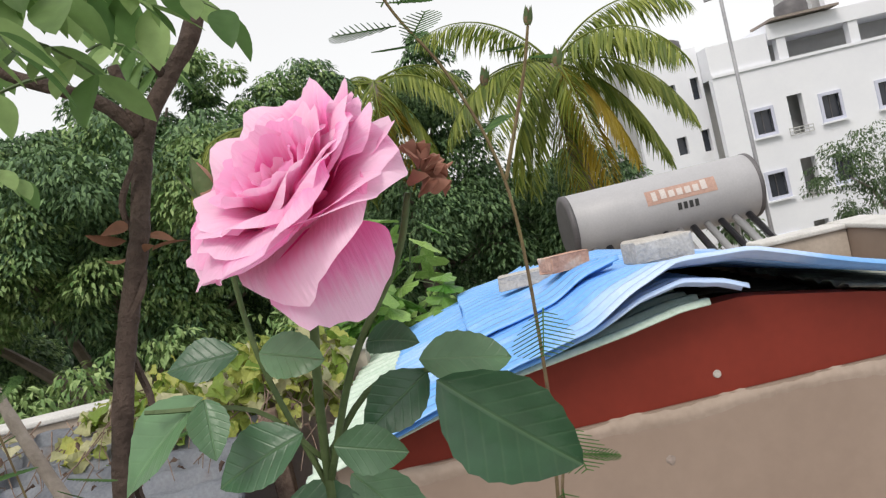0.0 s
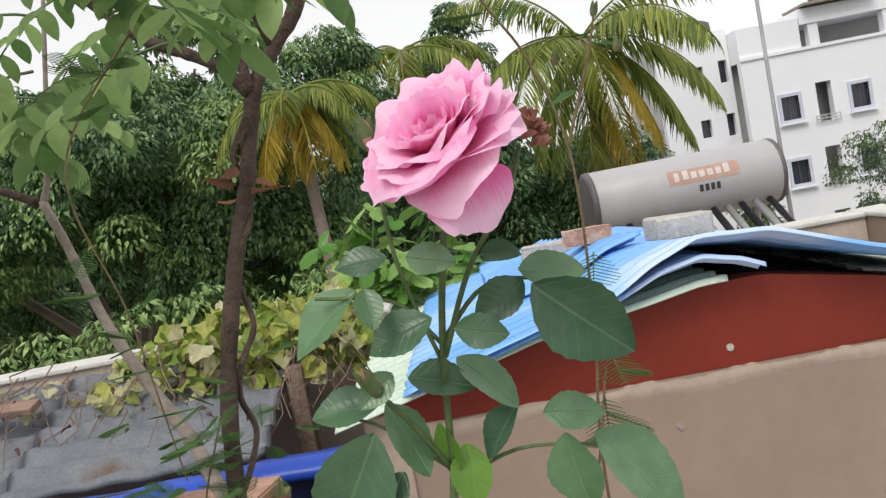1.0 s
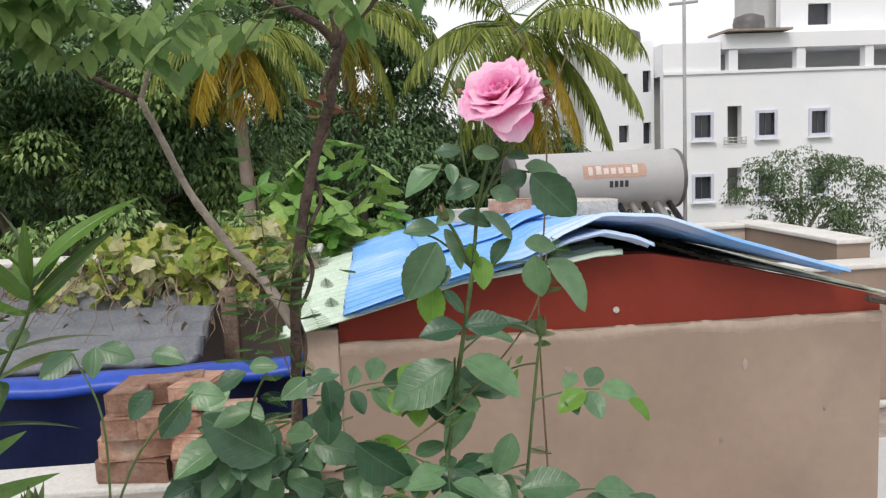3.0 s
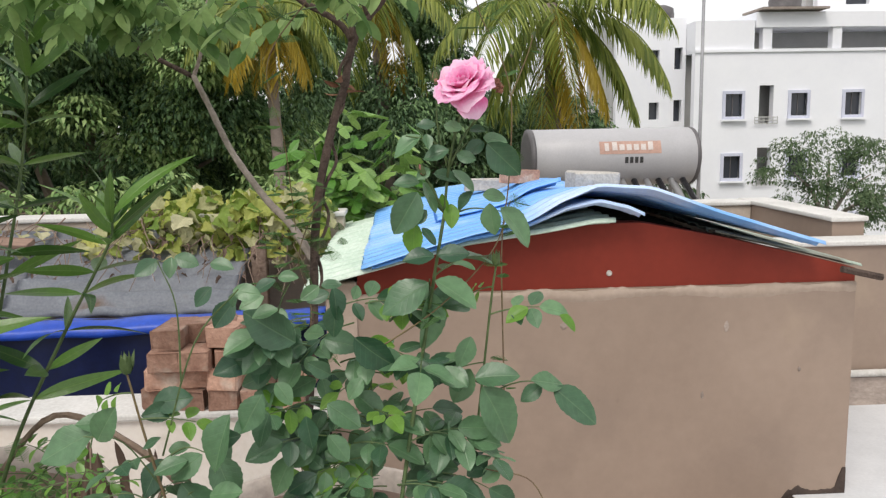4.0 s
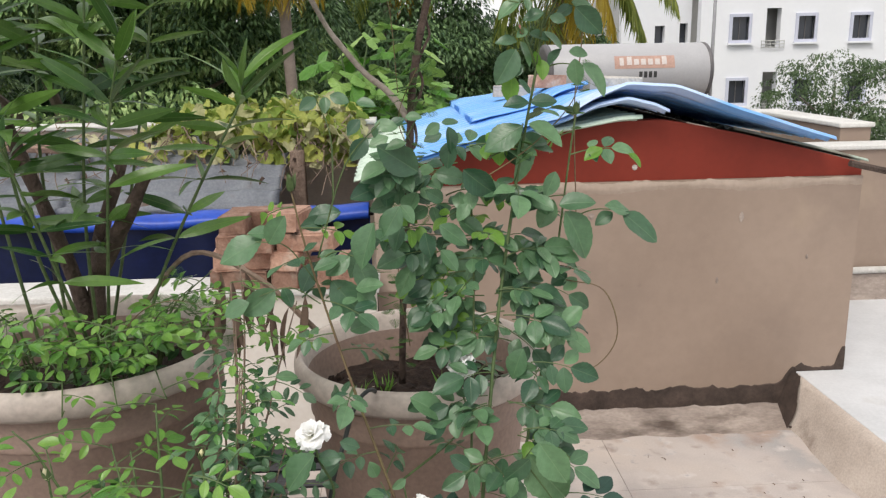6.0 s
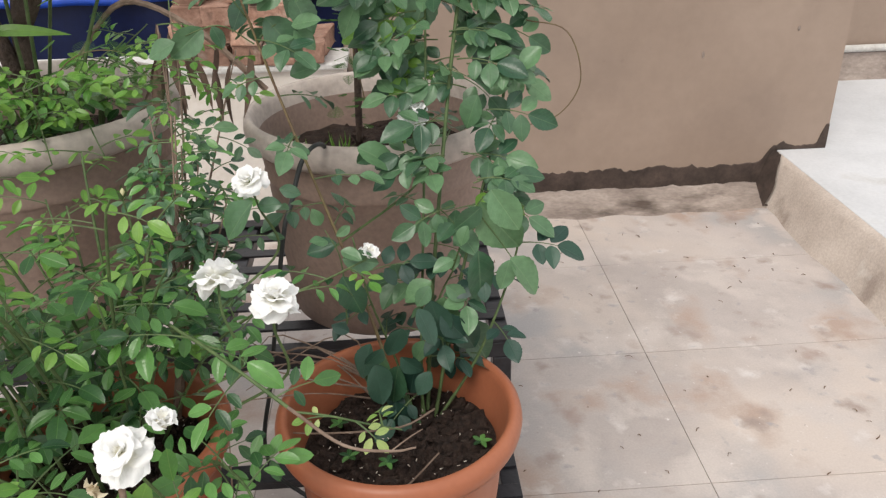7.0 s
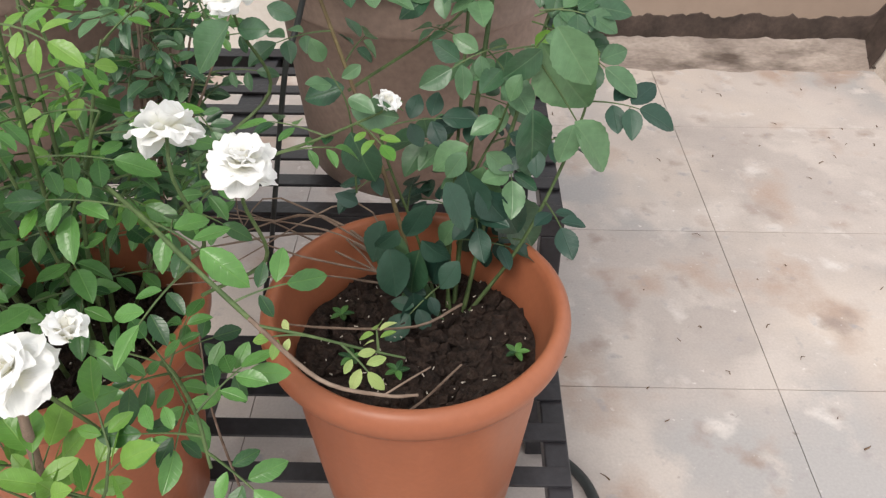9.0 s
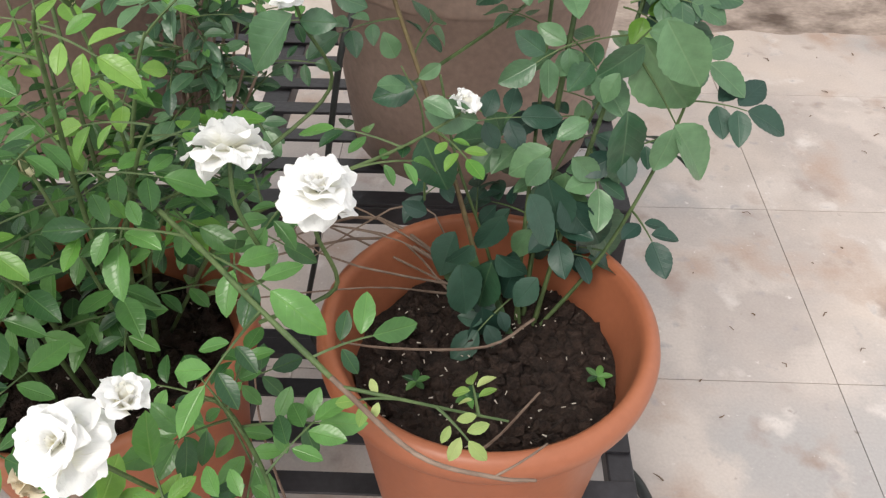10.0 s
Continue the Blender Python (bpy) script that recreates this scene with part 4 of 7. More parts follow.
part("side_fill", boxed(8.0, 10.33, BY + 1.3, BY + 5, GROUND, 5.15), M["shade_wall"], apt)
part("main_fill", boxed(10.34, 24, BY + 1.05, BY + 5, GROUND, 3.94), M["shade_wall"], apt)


def roof_tank(x, y, z, r=0.42, h=0.62):
    t = part("water_tank", lathe([(0, 0), (r, 0), (r * 1.03, h * 0.2), (r, h * 0.25), (r * 1.03, h * 0.5), (r, h * 0.55), (r * 0.95, h * 0.8), (r * 0.5, h * 0.95), (r * 0.3, h), (0, h)], 20), M["steel_dark"], smooth=True)
    t.location = (x, y, z)
    tagged(t, "black plastic water tank on the apartment roof", "water tank", "black roof tanks")


roof_tank(9.25, BY + 2.2, 5.15, 0.40, 0.6)
roof_tank(9.95, BY + 2.2, 5.15, 0.40, 0.6)
roof_tank(13.5, BY + 0.6, 5.31, 0.5, 0.6)
mast = thing("pipe_mast", "thin grey metal mast with a short crossbar beside the heater", "mast")
bm = bmesh.new()
tube(bm, [Vector((3.29, 6.62, 0.2)), Vector((3.29, 6.62, 2.0)), Vector((3.29, 6.62, 4.4))], 0.017, 0.011, 8)
part("pole", bm, M["mast"], mast, smooth=True)
bm = bmesh.new()
tube(bm, [Vector((3.17, 6.62, 2.82)), Vector((3.40, 6.62, 2.84))], 0.012, 0.012, 6)
part("crossbar", bm, M["mast"], mast)

# ---- clutter behind the parapet ----
def brick_mesh():
    bm = bmesh.new()
    box(bm, -0.112, 0.112, -0.053, 0.053, 0, 0.072, bevel=0.005)
    for v in bm.verts:
        v.co += Vector((jitter(0.005), jitter(0.005), jitter(0.004)))
    me = bpy.data.meshes.new("brick")
    bm.to_mesh(me)
    bm.free()
    me.materials.append(M["brick"])
    return me


brick_kinds = [brick_mesh() for _ in range(4)]


def lay_brick(x, y, z, turn):
    ob = new("brick", rng.choice(brick_kinds))
    ob.matrix_basis = pose(x, y, z, jitter(2), jitter(2), turn + jitter(9))
    tagged(ob, "worn red clay brick in a loose stack on the parapet", "brick", "bricks stacked on the parapet")


for course, (x0, x1) in enumerate(((-0.14, 0.36), (-0.12, 0.19), (-0.11, 0.20))):
    for y in (2.845, 2.955) if course < 3 else (2.87,):
        x = x0 + jitter(0.012)
        while x < x1:
            if rng.random() < 0.6:
                lay_brick(x + 0.055, y + jitter(0.012), 0.747 + course * 0.0735, 90)
                x += 0.114
            else:
                lay_brick(x + 0.115, y - 0.035 + jitter(0.012), 0.747 + course * 0.0735, 0)
                x += 0.234
lay_brick(-0.03, 2.86, 0.747 + 3 * 0.0735, 84)
lay_brick(0.07, 2.90, 0.747 + 3 * 0.0735, 12)
lay_brick(0.17, 2.86, 0.747 + 3 * 0.0735, 78)

# blue tarpaulin hung over a rail
tarp = thing("tarpaulin_rail", "deep blue tarpaulin folded over a long horizontal rail", "tarpaulin")
bm = bmesh.new()
prev = None
for i in range(91):
    x = -2.6 + i * 3.06 / 90
    sag = 0.012 * math.sin(x * 2.1) + 0.004 * math.sin(x * 17)
    fold = 0.014 * math.sin(x * 23 + math.sin(x * 5) * 2)
    row = [bm.verts.new(c) for c in ((x, 3.52 + fold, 0.62), (x, 3.50, 0.90 + sag), (x, 3.45, 0.945 + sag), (x, 3.38, 0.952 + sag), (x, 3.325, 0.93 + sag), (x, 3.310, 0.905 + sag), (x, 3.325, 0.89 + sag))]
    if prev:
        for a in range(6):
            bm.faces.new((row[a], prev[a], prev[a + 1], row[a + 1]))
    prev = row
part("cloth", bm, M["tarp"], tarp, smooth=True)
# Lower fall of the tarpaulin; its navy holds the shade under the fold.
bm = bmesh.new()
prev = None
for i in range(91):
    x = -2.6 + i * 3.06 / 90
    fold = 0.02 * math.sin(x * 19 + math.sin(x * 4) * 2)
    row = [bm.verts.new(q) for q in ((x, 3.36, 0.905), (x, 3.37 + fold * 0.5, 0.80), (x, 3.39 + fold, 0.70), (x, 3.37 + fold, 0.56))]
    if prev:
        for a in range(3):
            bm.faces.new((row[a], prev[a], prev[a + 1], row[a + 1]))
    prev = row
part("hanging_cloth", bm, M["tarp_dark"], tarp, "hanging blue cloth, shade painted in as navy", smooth=True)
bm = bmesh.new()
tube(bm, [Vector((-2.7, 3.41, 0.92)), Vector((0.48, 3.41, 0.92))], 0.02, 0.02, 8)
part("rail", bm, M["iron"], tarp)
for x in (-2.5, -1.0, 0.4):
    bm = bmesh.new()
    tube(bm, [Vector((x, 3.41, 0.30)), Vector((x, 3.41, 0.92))], 0.018, 0.018, 8)
    part("post", bm, M["iron"], tarp)

# grey corrugated lean-to in front of the back parapet
lean = thing("corrugated_lean_to", "grey rusting corrugated iron sheets leaning on the back parapet", "lean-to")


def lean_sheet(x0, x1, ya, za, yb, zb):
    bm = bmesh.new()
    n, m = 10, int((x1 - x0) / 0.075 * 6)
    g = [[bm.verts.new((x0 + (x1 - x0) * j / m, ya + (yb - ya) * i / n, za + (zb - za) * i / n + 0.011 * math.sin(2 * math.pi * (x1 - x0) * j / m / 0.075))) for j in range(m + 1)] for i in range(n + 1)]
    for i in range(n):
        for j in range(m):
            bm.faces.new((g[i][j], g[i][j + 1], g[i + 1][j + 1], g[i + 1][j]))
    bmesh.ops.solidify(bm, geom=bm.faces[:], thickness=0.003)
    return bm


def lean_along(x0, x1, ya, za, yb, zb):
    """The same with the ribs lying along x."""
    bm = bmesh.new()
    run = math.hypot(yb - ya, zb - za)
    n, m = int(run / 0.11 * 6), 24
    g = [[bm.verts.new((x0 + (x1 - x0) * j / m, ya + (yb - ya) * i / n, za + (zb - za) * i / n + 0.022 * math.sin(2 * math.pi * run * i / n / 0.14) + 0.006 * math.sin(j * 1.3))) for j in range(m + 1)] for i in range(n + 1)]
    for i in range(n):
        for j in range(m):
            bm.faces.new((g[i][j], g[i][j + 1], g[i + 1][j + 1], g[i + 1][j]))
    bmesh.ops.solidify(bm, geom=bm.faces[:], thickness=0.003)
    return bm


part("iron_sheet", lean_along(-3.2, -1.1, 3.75, 0.86, 4.58, 1.17), M["corr"], lean, smooth=True)
part("iron_sheet", lean_along(-1.12, -0.02, 3.74, 0.875, 4.58, 1.185), M["corr"], lean, smooth=True)
for x in (-3.1, -1.6, -0.1):
    bm = boxed(x - 0.03, x + 0.03, 3.8, 3.86, 0.30, 0.88)
    part("post", bm, M["bark_pale"], lean)
bm = boxed(-0.85, 0.85, -0.045, 0.045, 0, 0.03, bevel=0.005)
for v in bm.verts:
    v.co.z += 0.03 * (v.co.x / 0.85) ** 2 + jitter(0.003)
plank = part("wooden_plank", bm, M["plank"])
plank.matrix_basis = pose(-1.95, 4.28, 1.165, 18, 3, -6)
tagged(plank, "weathered pinkish brown plank lying on the iron sheets", "plank")
post = part("weathered_post", boxed(0.0, 0.08, 4.2, 4.28, 0.30, 1.12, bevel=0.008), M["twig"])
tagged(post, "grey weathered wooden post behind the brick stack", "post")

# ---- plant stand, two tiers of slats ----
stand = thing("plant_stand", "black painted steel two-tier slatted plant stand", "plant stand")
SX0, SX1 = -0.95, 0.90


def tier(y0, y1, z, pitch, slat):
    for name, b in (("front_rail", (SX0, SX1, y0, y0 + 0.04, z - 0.042, z - 0.004)), ("back_rail", (SX0, SX1, y1 - 0.04, y1, z - 0.042, z - 0.004)),
                    ("side_rail", (SX0, SX0 + 0.04, y0 + 0.041, y1 - 0.041, z - 0.042, z - 0.004)), ("side_rail", (SX1 - 0.04, SX1, y0 + 0.041, y1 - 0.041, z - 0.042, z - 0.004)),
                    ("cross_rail", (0.24, 0.29, y0 + 0.041, y1 - 0.041, z - 0.042, z - 0.004)), ("cross_rail", (-0.4, -0.36, y0 + 0.041, y1 - 0.041, z - 0.042, z - 0.004))):
        part(name, boxed(*b, bevel=0.003), M["iron"], stand)
    y = y0
    while y < y1 - 0.02:
        part("slat", boxed(SX0 + 0.002, SX1 - 0.002, y, y + slat, z - 0.003, z + 0.003, bevel=0.001), M["iron"], stand)
        y += pitch


tier(1.143, 1.82, 0.55, 0.088, 0.034)
tier(0.42, 1.10, 0.30, 0.088, 0.036)
for x in (SX0, SX1 - 0.04):
    for y, z in ((0.42, 0.258), (1.06, 0.258), (1.143, 0.508), (1.78, 0.508)):
        part("leg", boxed(x, x + 0.04, y, y + 0.04, 0.0, z, bevel=0.003), M["iron"], stand)
bm = bmesh.new()
tube(bm, smooth_path([(0.56, 1.22, 0.93), (0.545, 1.12, 1.01), (0.515, 1.075, 1.0), (0.49, 1.05, 0.93), (0.472, 1.03, 0.876), (0.435, 1.02, 0.68), (0.411, 1.02, 0.554), (0.388, 1.01, 0.443), (0.40, 1.0, 0.36), (0.47, 0.97, 0.312)]), 0.0045, 0.0045, 6)
tagged(part("drip_tube", bm, M["rubber"], smooth=True), "thin black drip irrigation tube hanging by the pots", "tube")
bm = bmesh.new()
tube(bm, smooth_path([(0.70, 1.25, 0.012), (0.86, 1.10, 0.012), (0.935, 1.04, 0.012), (0.985, 0.96, 0.012), (1.0, 0.80, 0.012), (0.95, 0.5, 0.012), (0.80, 0.2, 0.012)]), 0.011, 0.011, 8)
hose = tagged(part("garden_hose", bm, M["rubber"], smooth=True), "black garden hose lying on the concrete floor", "hose")


# ---- pots ----
def soil_disc(r, parent, z, clods, seed):
    bm = bmesh.new()
    rr = random.Random(seed)
    rings = []
    for i in range(14):
        q = r * i / 13
        n = 40
        rings.append([bm.verts.new((q * math.cos(2 * math.pi * k / n), q * math.sin(2 * math.pi * k / n), z + 0.016 * noise.noise(Vector((q * math.cos(2 * math.pi * k / n) * 14, q * math.sin(2 * math.pi * k / n) * 14, seed))) + 0.008 * noise.noise(Vector((q * math.cos(2 * math.pi * k / n) * 45, q * math.sin(2 * math.pi * k / n) * 45, seed))))) for k in range(n)])
    for a, b in zip(rings, rings[1:]):
        for k in range(40):
            bm.faces.new((a[k], a[(k + 1) % 40], b[(k + 1) % 40], b[k]))
    bmesh.ops.remove_doubles(bm, verts=bm.verts, dist=0.0001)
    for _ in range(clods):
        q, a = r * 0.95 * math.sqrt(rr.random()), rr.uniform(0, 6.28)
        s = rr.uniform(0.003, 0.015) * rr.uniform(0.4, 1)
        g = bmesh.ops.create_icosphere(bm, subdivisions=1, radius=1, matrix=Matrix.LocRotScale((q * math.cos(a), q * math.sin(a), z + s * 0.4), Euler((rr.random() * 6, rr.random() * 6, 0)), (s * 1.3, s, s * 0.8)))
        for v in g["verts"]:
            v.co += Vector((rr.uniform(-1, 1), rr.uniform(-1, 1), rr.uniform(-1, 1))) * s * 0.35
    bits = bmesh.new()
    for _ in range(clods // 7):
        q, a, h = r * 0.93 * math.sqrt(rr.random()), rr.uniform(0, 6.28), rr.uniform(0, 6.28)
        at = Vector((q * math.cos(a), q * math.sin(a), z + rr.uniform(0.006, 0.016)))
        ln = rr.uniform(0.001, 0.006)
        tube(bits, [at, at + Vector((ln * math.cos(h), ln * math.sin(h), rr.uniform(-0.002, 0.003)))], rr.uniform(0.0006, 0.0014), 0.0006, 4)
    tagged(part("straw_bits", bits, M["straw"], parent, "pale straw bits in the soil"), kind="stuff")
    return part("soil", bm, M["soil"], parent, "dark crumbly potting soil")


def terracotta_pot(x, y, z):
    pot = thing("plant_pot", "terracotta coloured plastic pot with a rolled rim on the lower tier", "plant pot", "terracotta pots", at=(x, y, z))
    prof = [(0.0, 0.012), (0.118, 0.012), (0.122, 0.0), (0.135, 0.004), (0.15, 0.12), (0.166, 0.26), (0.172, 0.335), (0.174, 0.345), (0.186, 0.350), (0.195, 0.357), (0.201, 0.369), (0.2025, 0.382), (0.200, 0.393), (0.194, 0.400),
            (0.186, 0.402), (0.181, 0.397), (0.178, 0.385), (0.174, 0.365), (0.167, 0.345), (0.163, 0.32), (0.150, 0.2), (0.13, 0.03), (0.0, 0.03)]
    bm = lathe([(q * 0.974, h * 0.974) for q, h in prof], 72)
    for v in bm.verts:
        a = math.atan2(v.co.y, v.co.x)
        if v.co.z < 0.33 and math.hypot(v.co.x, v.co.y) > 0.115:
            k = 1 + 0.008 * (1 if math.sin(a * 12) > 0 else -1)
            v.co.x *= k
            v.co.y *= k
    part("pot_body", bm, M["terracotta"], pot, smooth=True)
    soil_disc(0.158, pot, 0.307, 620, int(x * 100))
    return pot


def brown_pot(x, y, z, r, h):
    pot = thing("plant_pot", "large grey-brown plastic pot with a pale worn rim", "plant pot", "large brown pots", at=(x, y, z))
    prof = [(0.0, 0.012), (r * 0.72, 0.012), (r * 0.74, 0.0), (r * 0.77, 0.006), (r * 0.82, h * 0.35), (r * 0.865, h * 0.70), (r * 0.87, h * 0.705), (r * 0.885, h * 0.72), (r * 0.875, h * 0.735), (r * 0.91, h * 0.885)]
    part("pot_body", lathe(prof, 64), M["brown_pot"], pot, smooth=True)
    rim = [(r * 0.905, h * 0.875), (r * 0.955, h * 0.868), (r * 0.990, h * 0.890), (r * 1.0, h * 0.935), (r * 0.992, h * 0.978), (r * 0.965, h), (r * 0.935, h * 0.992), (r * 0.912, h * 0.955), (r * 0.895, h * 0.90)]
    part("rim", lathe(rim, 64), M["pale_rim"], pot, "pale worn rolled rim", smooth=True)
    part("inner_wall", lathe([(r * 0.895, h * 0.90), (r * 0.858, h * 0.74), (r * 0.845, h * 0.62)], 64), M["brown_pot"], pot, "dull brown inside of the pot", smooth=True)
    soil_disc(r * 0.852, pot, h * 0.735, 80, int(r * 100))
    return pot


terracotta_pot(0.661, 0.770, 0.304)
terracotta_pot(0.20, 0.75, 0.304)
brown_pot(0.637, 1.385, 0.554, 0.272, 0.447)
brown_pot(-0.095, 1.425, 0.554, 0.325, 0.48)

# ---- leaves of the roses ----
rose_leaf = [leaf_mesh("leaflet", 0.056, 0.0365, n=16, serrate=0.05, fold=f, droop=d, tip=0.78, wide_at=0.46, wave=w) for f, d, w in ((0.22, 0.12, 0.02), (0.32, 0.22, 0.03), (0.12, 0.08, 0.04), (0.4, 0.15, 0.02))]
small_leaf = [leaf_mesh("leaflet", 0.038, 0.0195, n=10, serrate=0.06, fold=f, droop=d, tip=0.72, wide_at=0.50) for f, d in ((0.25, 0.15), (0.4, 0.25), (0.12, 0.05))]


def facing(at, d, n, size):
    """Matrix of a blade that runs along d with its upper face turned to n."""
    x = Vector(d).normalized()
    y = Vector(n).cross(x)
    y = y.normalized() if y.length > 0.05 else x.orthogonal().normalized()
    return Matrix.Translation(at) @ Matrix((x, y, x.cross(y))).transposed().to_4x4() @ Matrix.Scale(size, 4)


def compound(parent, stems, base, d, meshes, material, length=0.10, pairs=2, size=1.0, droop=0.5, toward=0.35):
    """A compound leaf: a drooping stalk with flat pairs of leaflets and one at its end, all in one plane turned to the light."""
    d = Vector(d).normalized()
    pts, q, step = [Vector(base)], Vector(base), length / 6
    for i in range(6):
        d = (d + Vector((0, 0, -droop * 0.13))).normalized()
        q = q + d * step
        pts.append(q.copy())
    tube(stems, pts, 0.0015, 0.0008, 4)
    n = Vector((jitter(0.4), -toward + jitter(0.35), 0.75 + jitter(0.2)))
    n = (n - d * n.dot(d)).normalized()
    side = n.cross(d)
    for k in range(pairs):
        at = pts[(3, 5)[k]] if pairs == 2 else pts[2 + k + (k > 1)]
        for s in (-1, 1):
            if rng.random() < 0.06:
                continue
            v = side * s * 0.92 + d * (0.42 + jitter(0.12)) + n * (-0.08 + jitter(0.16))
            leaflet(rng.choice(meshes), parent, facing(at + side * s * 0.003, v, n + side * s * jitter(0.35) + d * jitter(0.25), size * rng.uniform(0.78, 1.0) * (0.82 + 0.12 * k)))
    leaflet(rng.choice(meshes), parent, facing(pts[-1], d - n * rng.uniform(0.0, 0.25), n + side * jitter(0.3), size * rng.uniform(1.0, 1.2)))


def with_material(meshes, material):
    out = []
    for me in meshes:
        c = me.copy()
        c.materials.clear()
        c.materials.append(material)
        out.append(c)
    return out


ROSE, ROSE_NEW = with_material(rose_leaf, M["rose"]), with_material(rose_leaf, M["rose_new"])
ROSE_DARK = with_material(rose_leaf, M["rose_dark"])
PALE = with_material(small_leaf, M["pale_shoot"])
WHITE, WHITE_NEW = with_material(small_leaf, M["white_leaf"]), with_material(small_leaf, M["white_leaf_new"])


def leafy_cane(parent, pts, r0, r1, meshes, young, stem_mat, gap=0.055, start=0.1, size=1.0, length=0.1, pairs=2, young_tail=0.0, droop=0.5, spin=0.0, lean=0.3):
    """A cane with compound leaves along it."""
    path = smooth_path(pts, 8)
    bm, stalks = bmesh.new(), bmesh.new()
    tube(bm, path, r0, r1, 7, 0.15)
    part("cane", bm, stem_mat, parent, smooth=True)
    total = sum((b - a).length for a, b in zip(path, path[1:]))
    run, nxt, ang = 0.0, start, spin
    for a, b in zip(path, path[1:]):
        run += (b - a).length
        if run >= nxt:
            nxt += gap * rng.uniform(0.8, 1.25)
            ang += 2.4
            d = Vector((math.cos(ang), math.sin(ang), lean + jitter(0.3)))
            new_growth = run > total * (1 - young_tail)
            compound(parent, stalks, b, d, young if new_growth else meshes, None, length * rng.uniform(0.75, 1.2), pairs, size * (0.75 if new_growth else 1) * rng.uniform(0.85, 1.12), droop)
    if len(stalks.verts):
        tagged(part("leaf_stalk", stalks, M["green_stem"], parent), kind="stuff")


# ---- petals ----
def petal_mesh(name, length, width, cup, curl, ruffle=0.0, material=None, seed=0):
    """A petal along +x, cupped across, with a wavy notched rim that curls back."""
    rr = random.Random(seed)
    ph, pk, pn, lean = rr.uniform(0, 6), rr.uniform(0, 6), rr.uniform(-0.5, 0.5), rr.uniform(-0.15, 0.15)
    nu, nv = 12, 14
    verts, faces = [], []
    for i in range(nu + 1):
        t = i / nu
        w = width / 2 * (0.20 + 0.80 * math.sin(min(1.0, t * 1.4) * math.pi / 2))
        for j in range(nv + 1):
            s = j / nv * 2 - 1
            rim = 1 - 0.40 * abs(s) ** 3.0 - 0.07 * math.exp(-((s - pn) / 0.12) ** 2) * t + 0.04 * math.sin(s * 8 + pk) * t + 0.008 * math.sin(s * 17 + ph) * t ** 3
            x = length * t * rim
            z = cup * length * (t * t * 0.35 + s * s * 0.45 * t) - curl * length * max(0.0, t - 0.55) ** 2 * 3.0 * (1 + 0.5 * math.sin(s * 3 + pk))
            z += ruffle * length * (math.sin(s * 5 + ph) * t * t + 0.45 * math.sin(s * 9 + pk) * t ** 4)
            verts.append((x, s * w + lean * x * t, z))
    for i in range(nu):
        for j in range(nv):
            a = i * (nv + 1) + j
            faces.append((a, a + nv + 1, a + nv + 2, a + 1))
    me = bpy.data.meshes.new(name)
    me.from_pydata(verts, [], faces)
    me.polygons.foreach_set("use_smooth", [True] * len(faces))
    me.materials.append(material)
    return me


def bloom(parent, at, axis, radius, whorls, name="flower", label="", loose=11):
    """A flower as an empty-free head: one receptacle mesh with its petals under it. whorls: (count, length, opening in degrees, meshes)."""
    z = Vector(axis).normalized()
    base = Matrix.Translation(at) @ z.to_track_quat("Z", "Y").to_matrix().to_4x4()
    bm = bmesh.new()
    bmesh.ops.create_icosphere(bm, subdivisions=2, radius=radius * 0.13)
    head = part(name, bm, M["green_stem"], parent, label, smooth=True)
    head.matrix_basis = base
    spin = 0.0
    for count, size, opening, lift, meshes in whorls:
        spin += 0.9
        for k in range(count):
            a = spin + 2 * math.pi * k / count + jitter(0.25)
            o = radians(opening + jitter(loose))
            m = Matrix.Rotation(a, 4, "Z") @ Matrix.Translation((radius * 0.05, 0, lift * radius + jitter(0.02) * radius)) @ Matrix.Rotation(-(math.pi / 2 - o), 4, "Y") @ Matrix.Rotation(jitter(0.2), 4, "X") @ Matrix.Scale(size * radius * rng.uniform(0.92, 1.08), 4)
            mesh_part("petal", rng.choice(meshes), None, head, m=m)
    return head


PINK = [petal_mesh("petal", 1.0, 1.2, 0.46, 0.34, 0.040, M["pink"], s) for s in range(9)]
PINK_IN = [petal_mesh("petal", 1.0, 0.92, 0.55, 0.20, 0.06, M["pink_deep"], s) for s in range(5)]
WPET = [petal_mesh("petal", 1.0, 1.15, 0.40, 0.40, 0.075, M["white"], s) for s in range(9)]
WPET_IN = [petal_mesh("petal", 1.0, 0.75, 0.6, 0.15, 0.12, M["ivory"], s) for s in range(4)]


def stamens(head, r):
    bm = bmesh.new()
    for _ in range(28):
        a, q = rng.uniform(0, 6.28), r * math.sqrt(rng.random())
        p0 = Vector((q * 0.3 * math.cos(a), q * 0.3 * math.sin(a), 0.004))
        p1 = Vector((q * math.cos(a), q * math.sin(a), r * rng.uniform(0.9, 1.4)))
        tube(bm, [p0, p1], 0.0004, 0.0004, 3)
        bmesh.ops.create_icosphere(bm, subdivisions=1, radius=0.0011, matrix=Matrix.Translation(p1))
    tagged(part("stamen_tuft", bm, M["stamen"], head, "yellow-brown stamens"), kind="stuff")


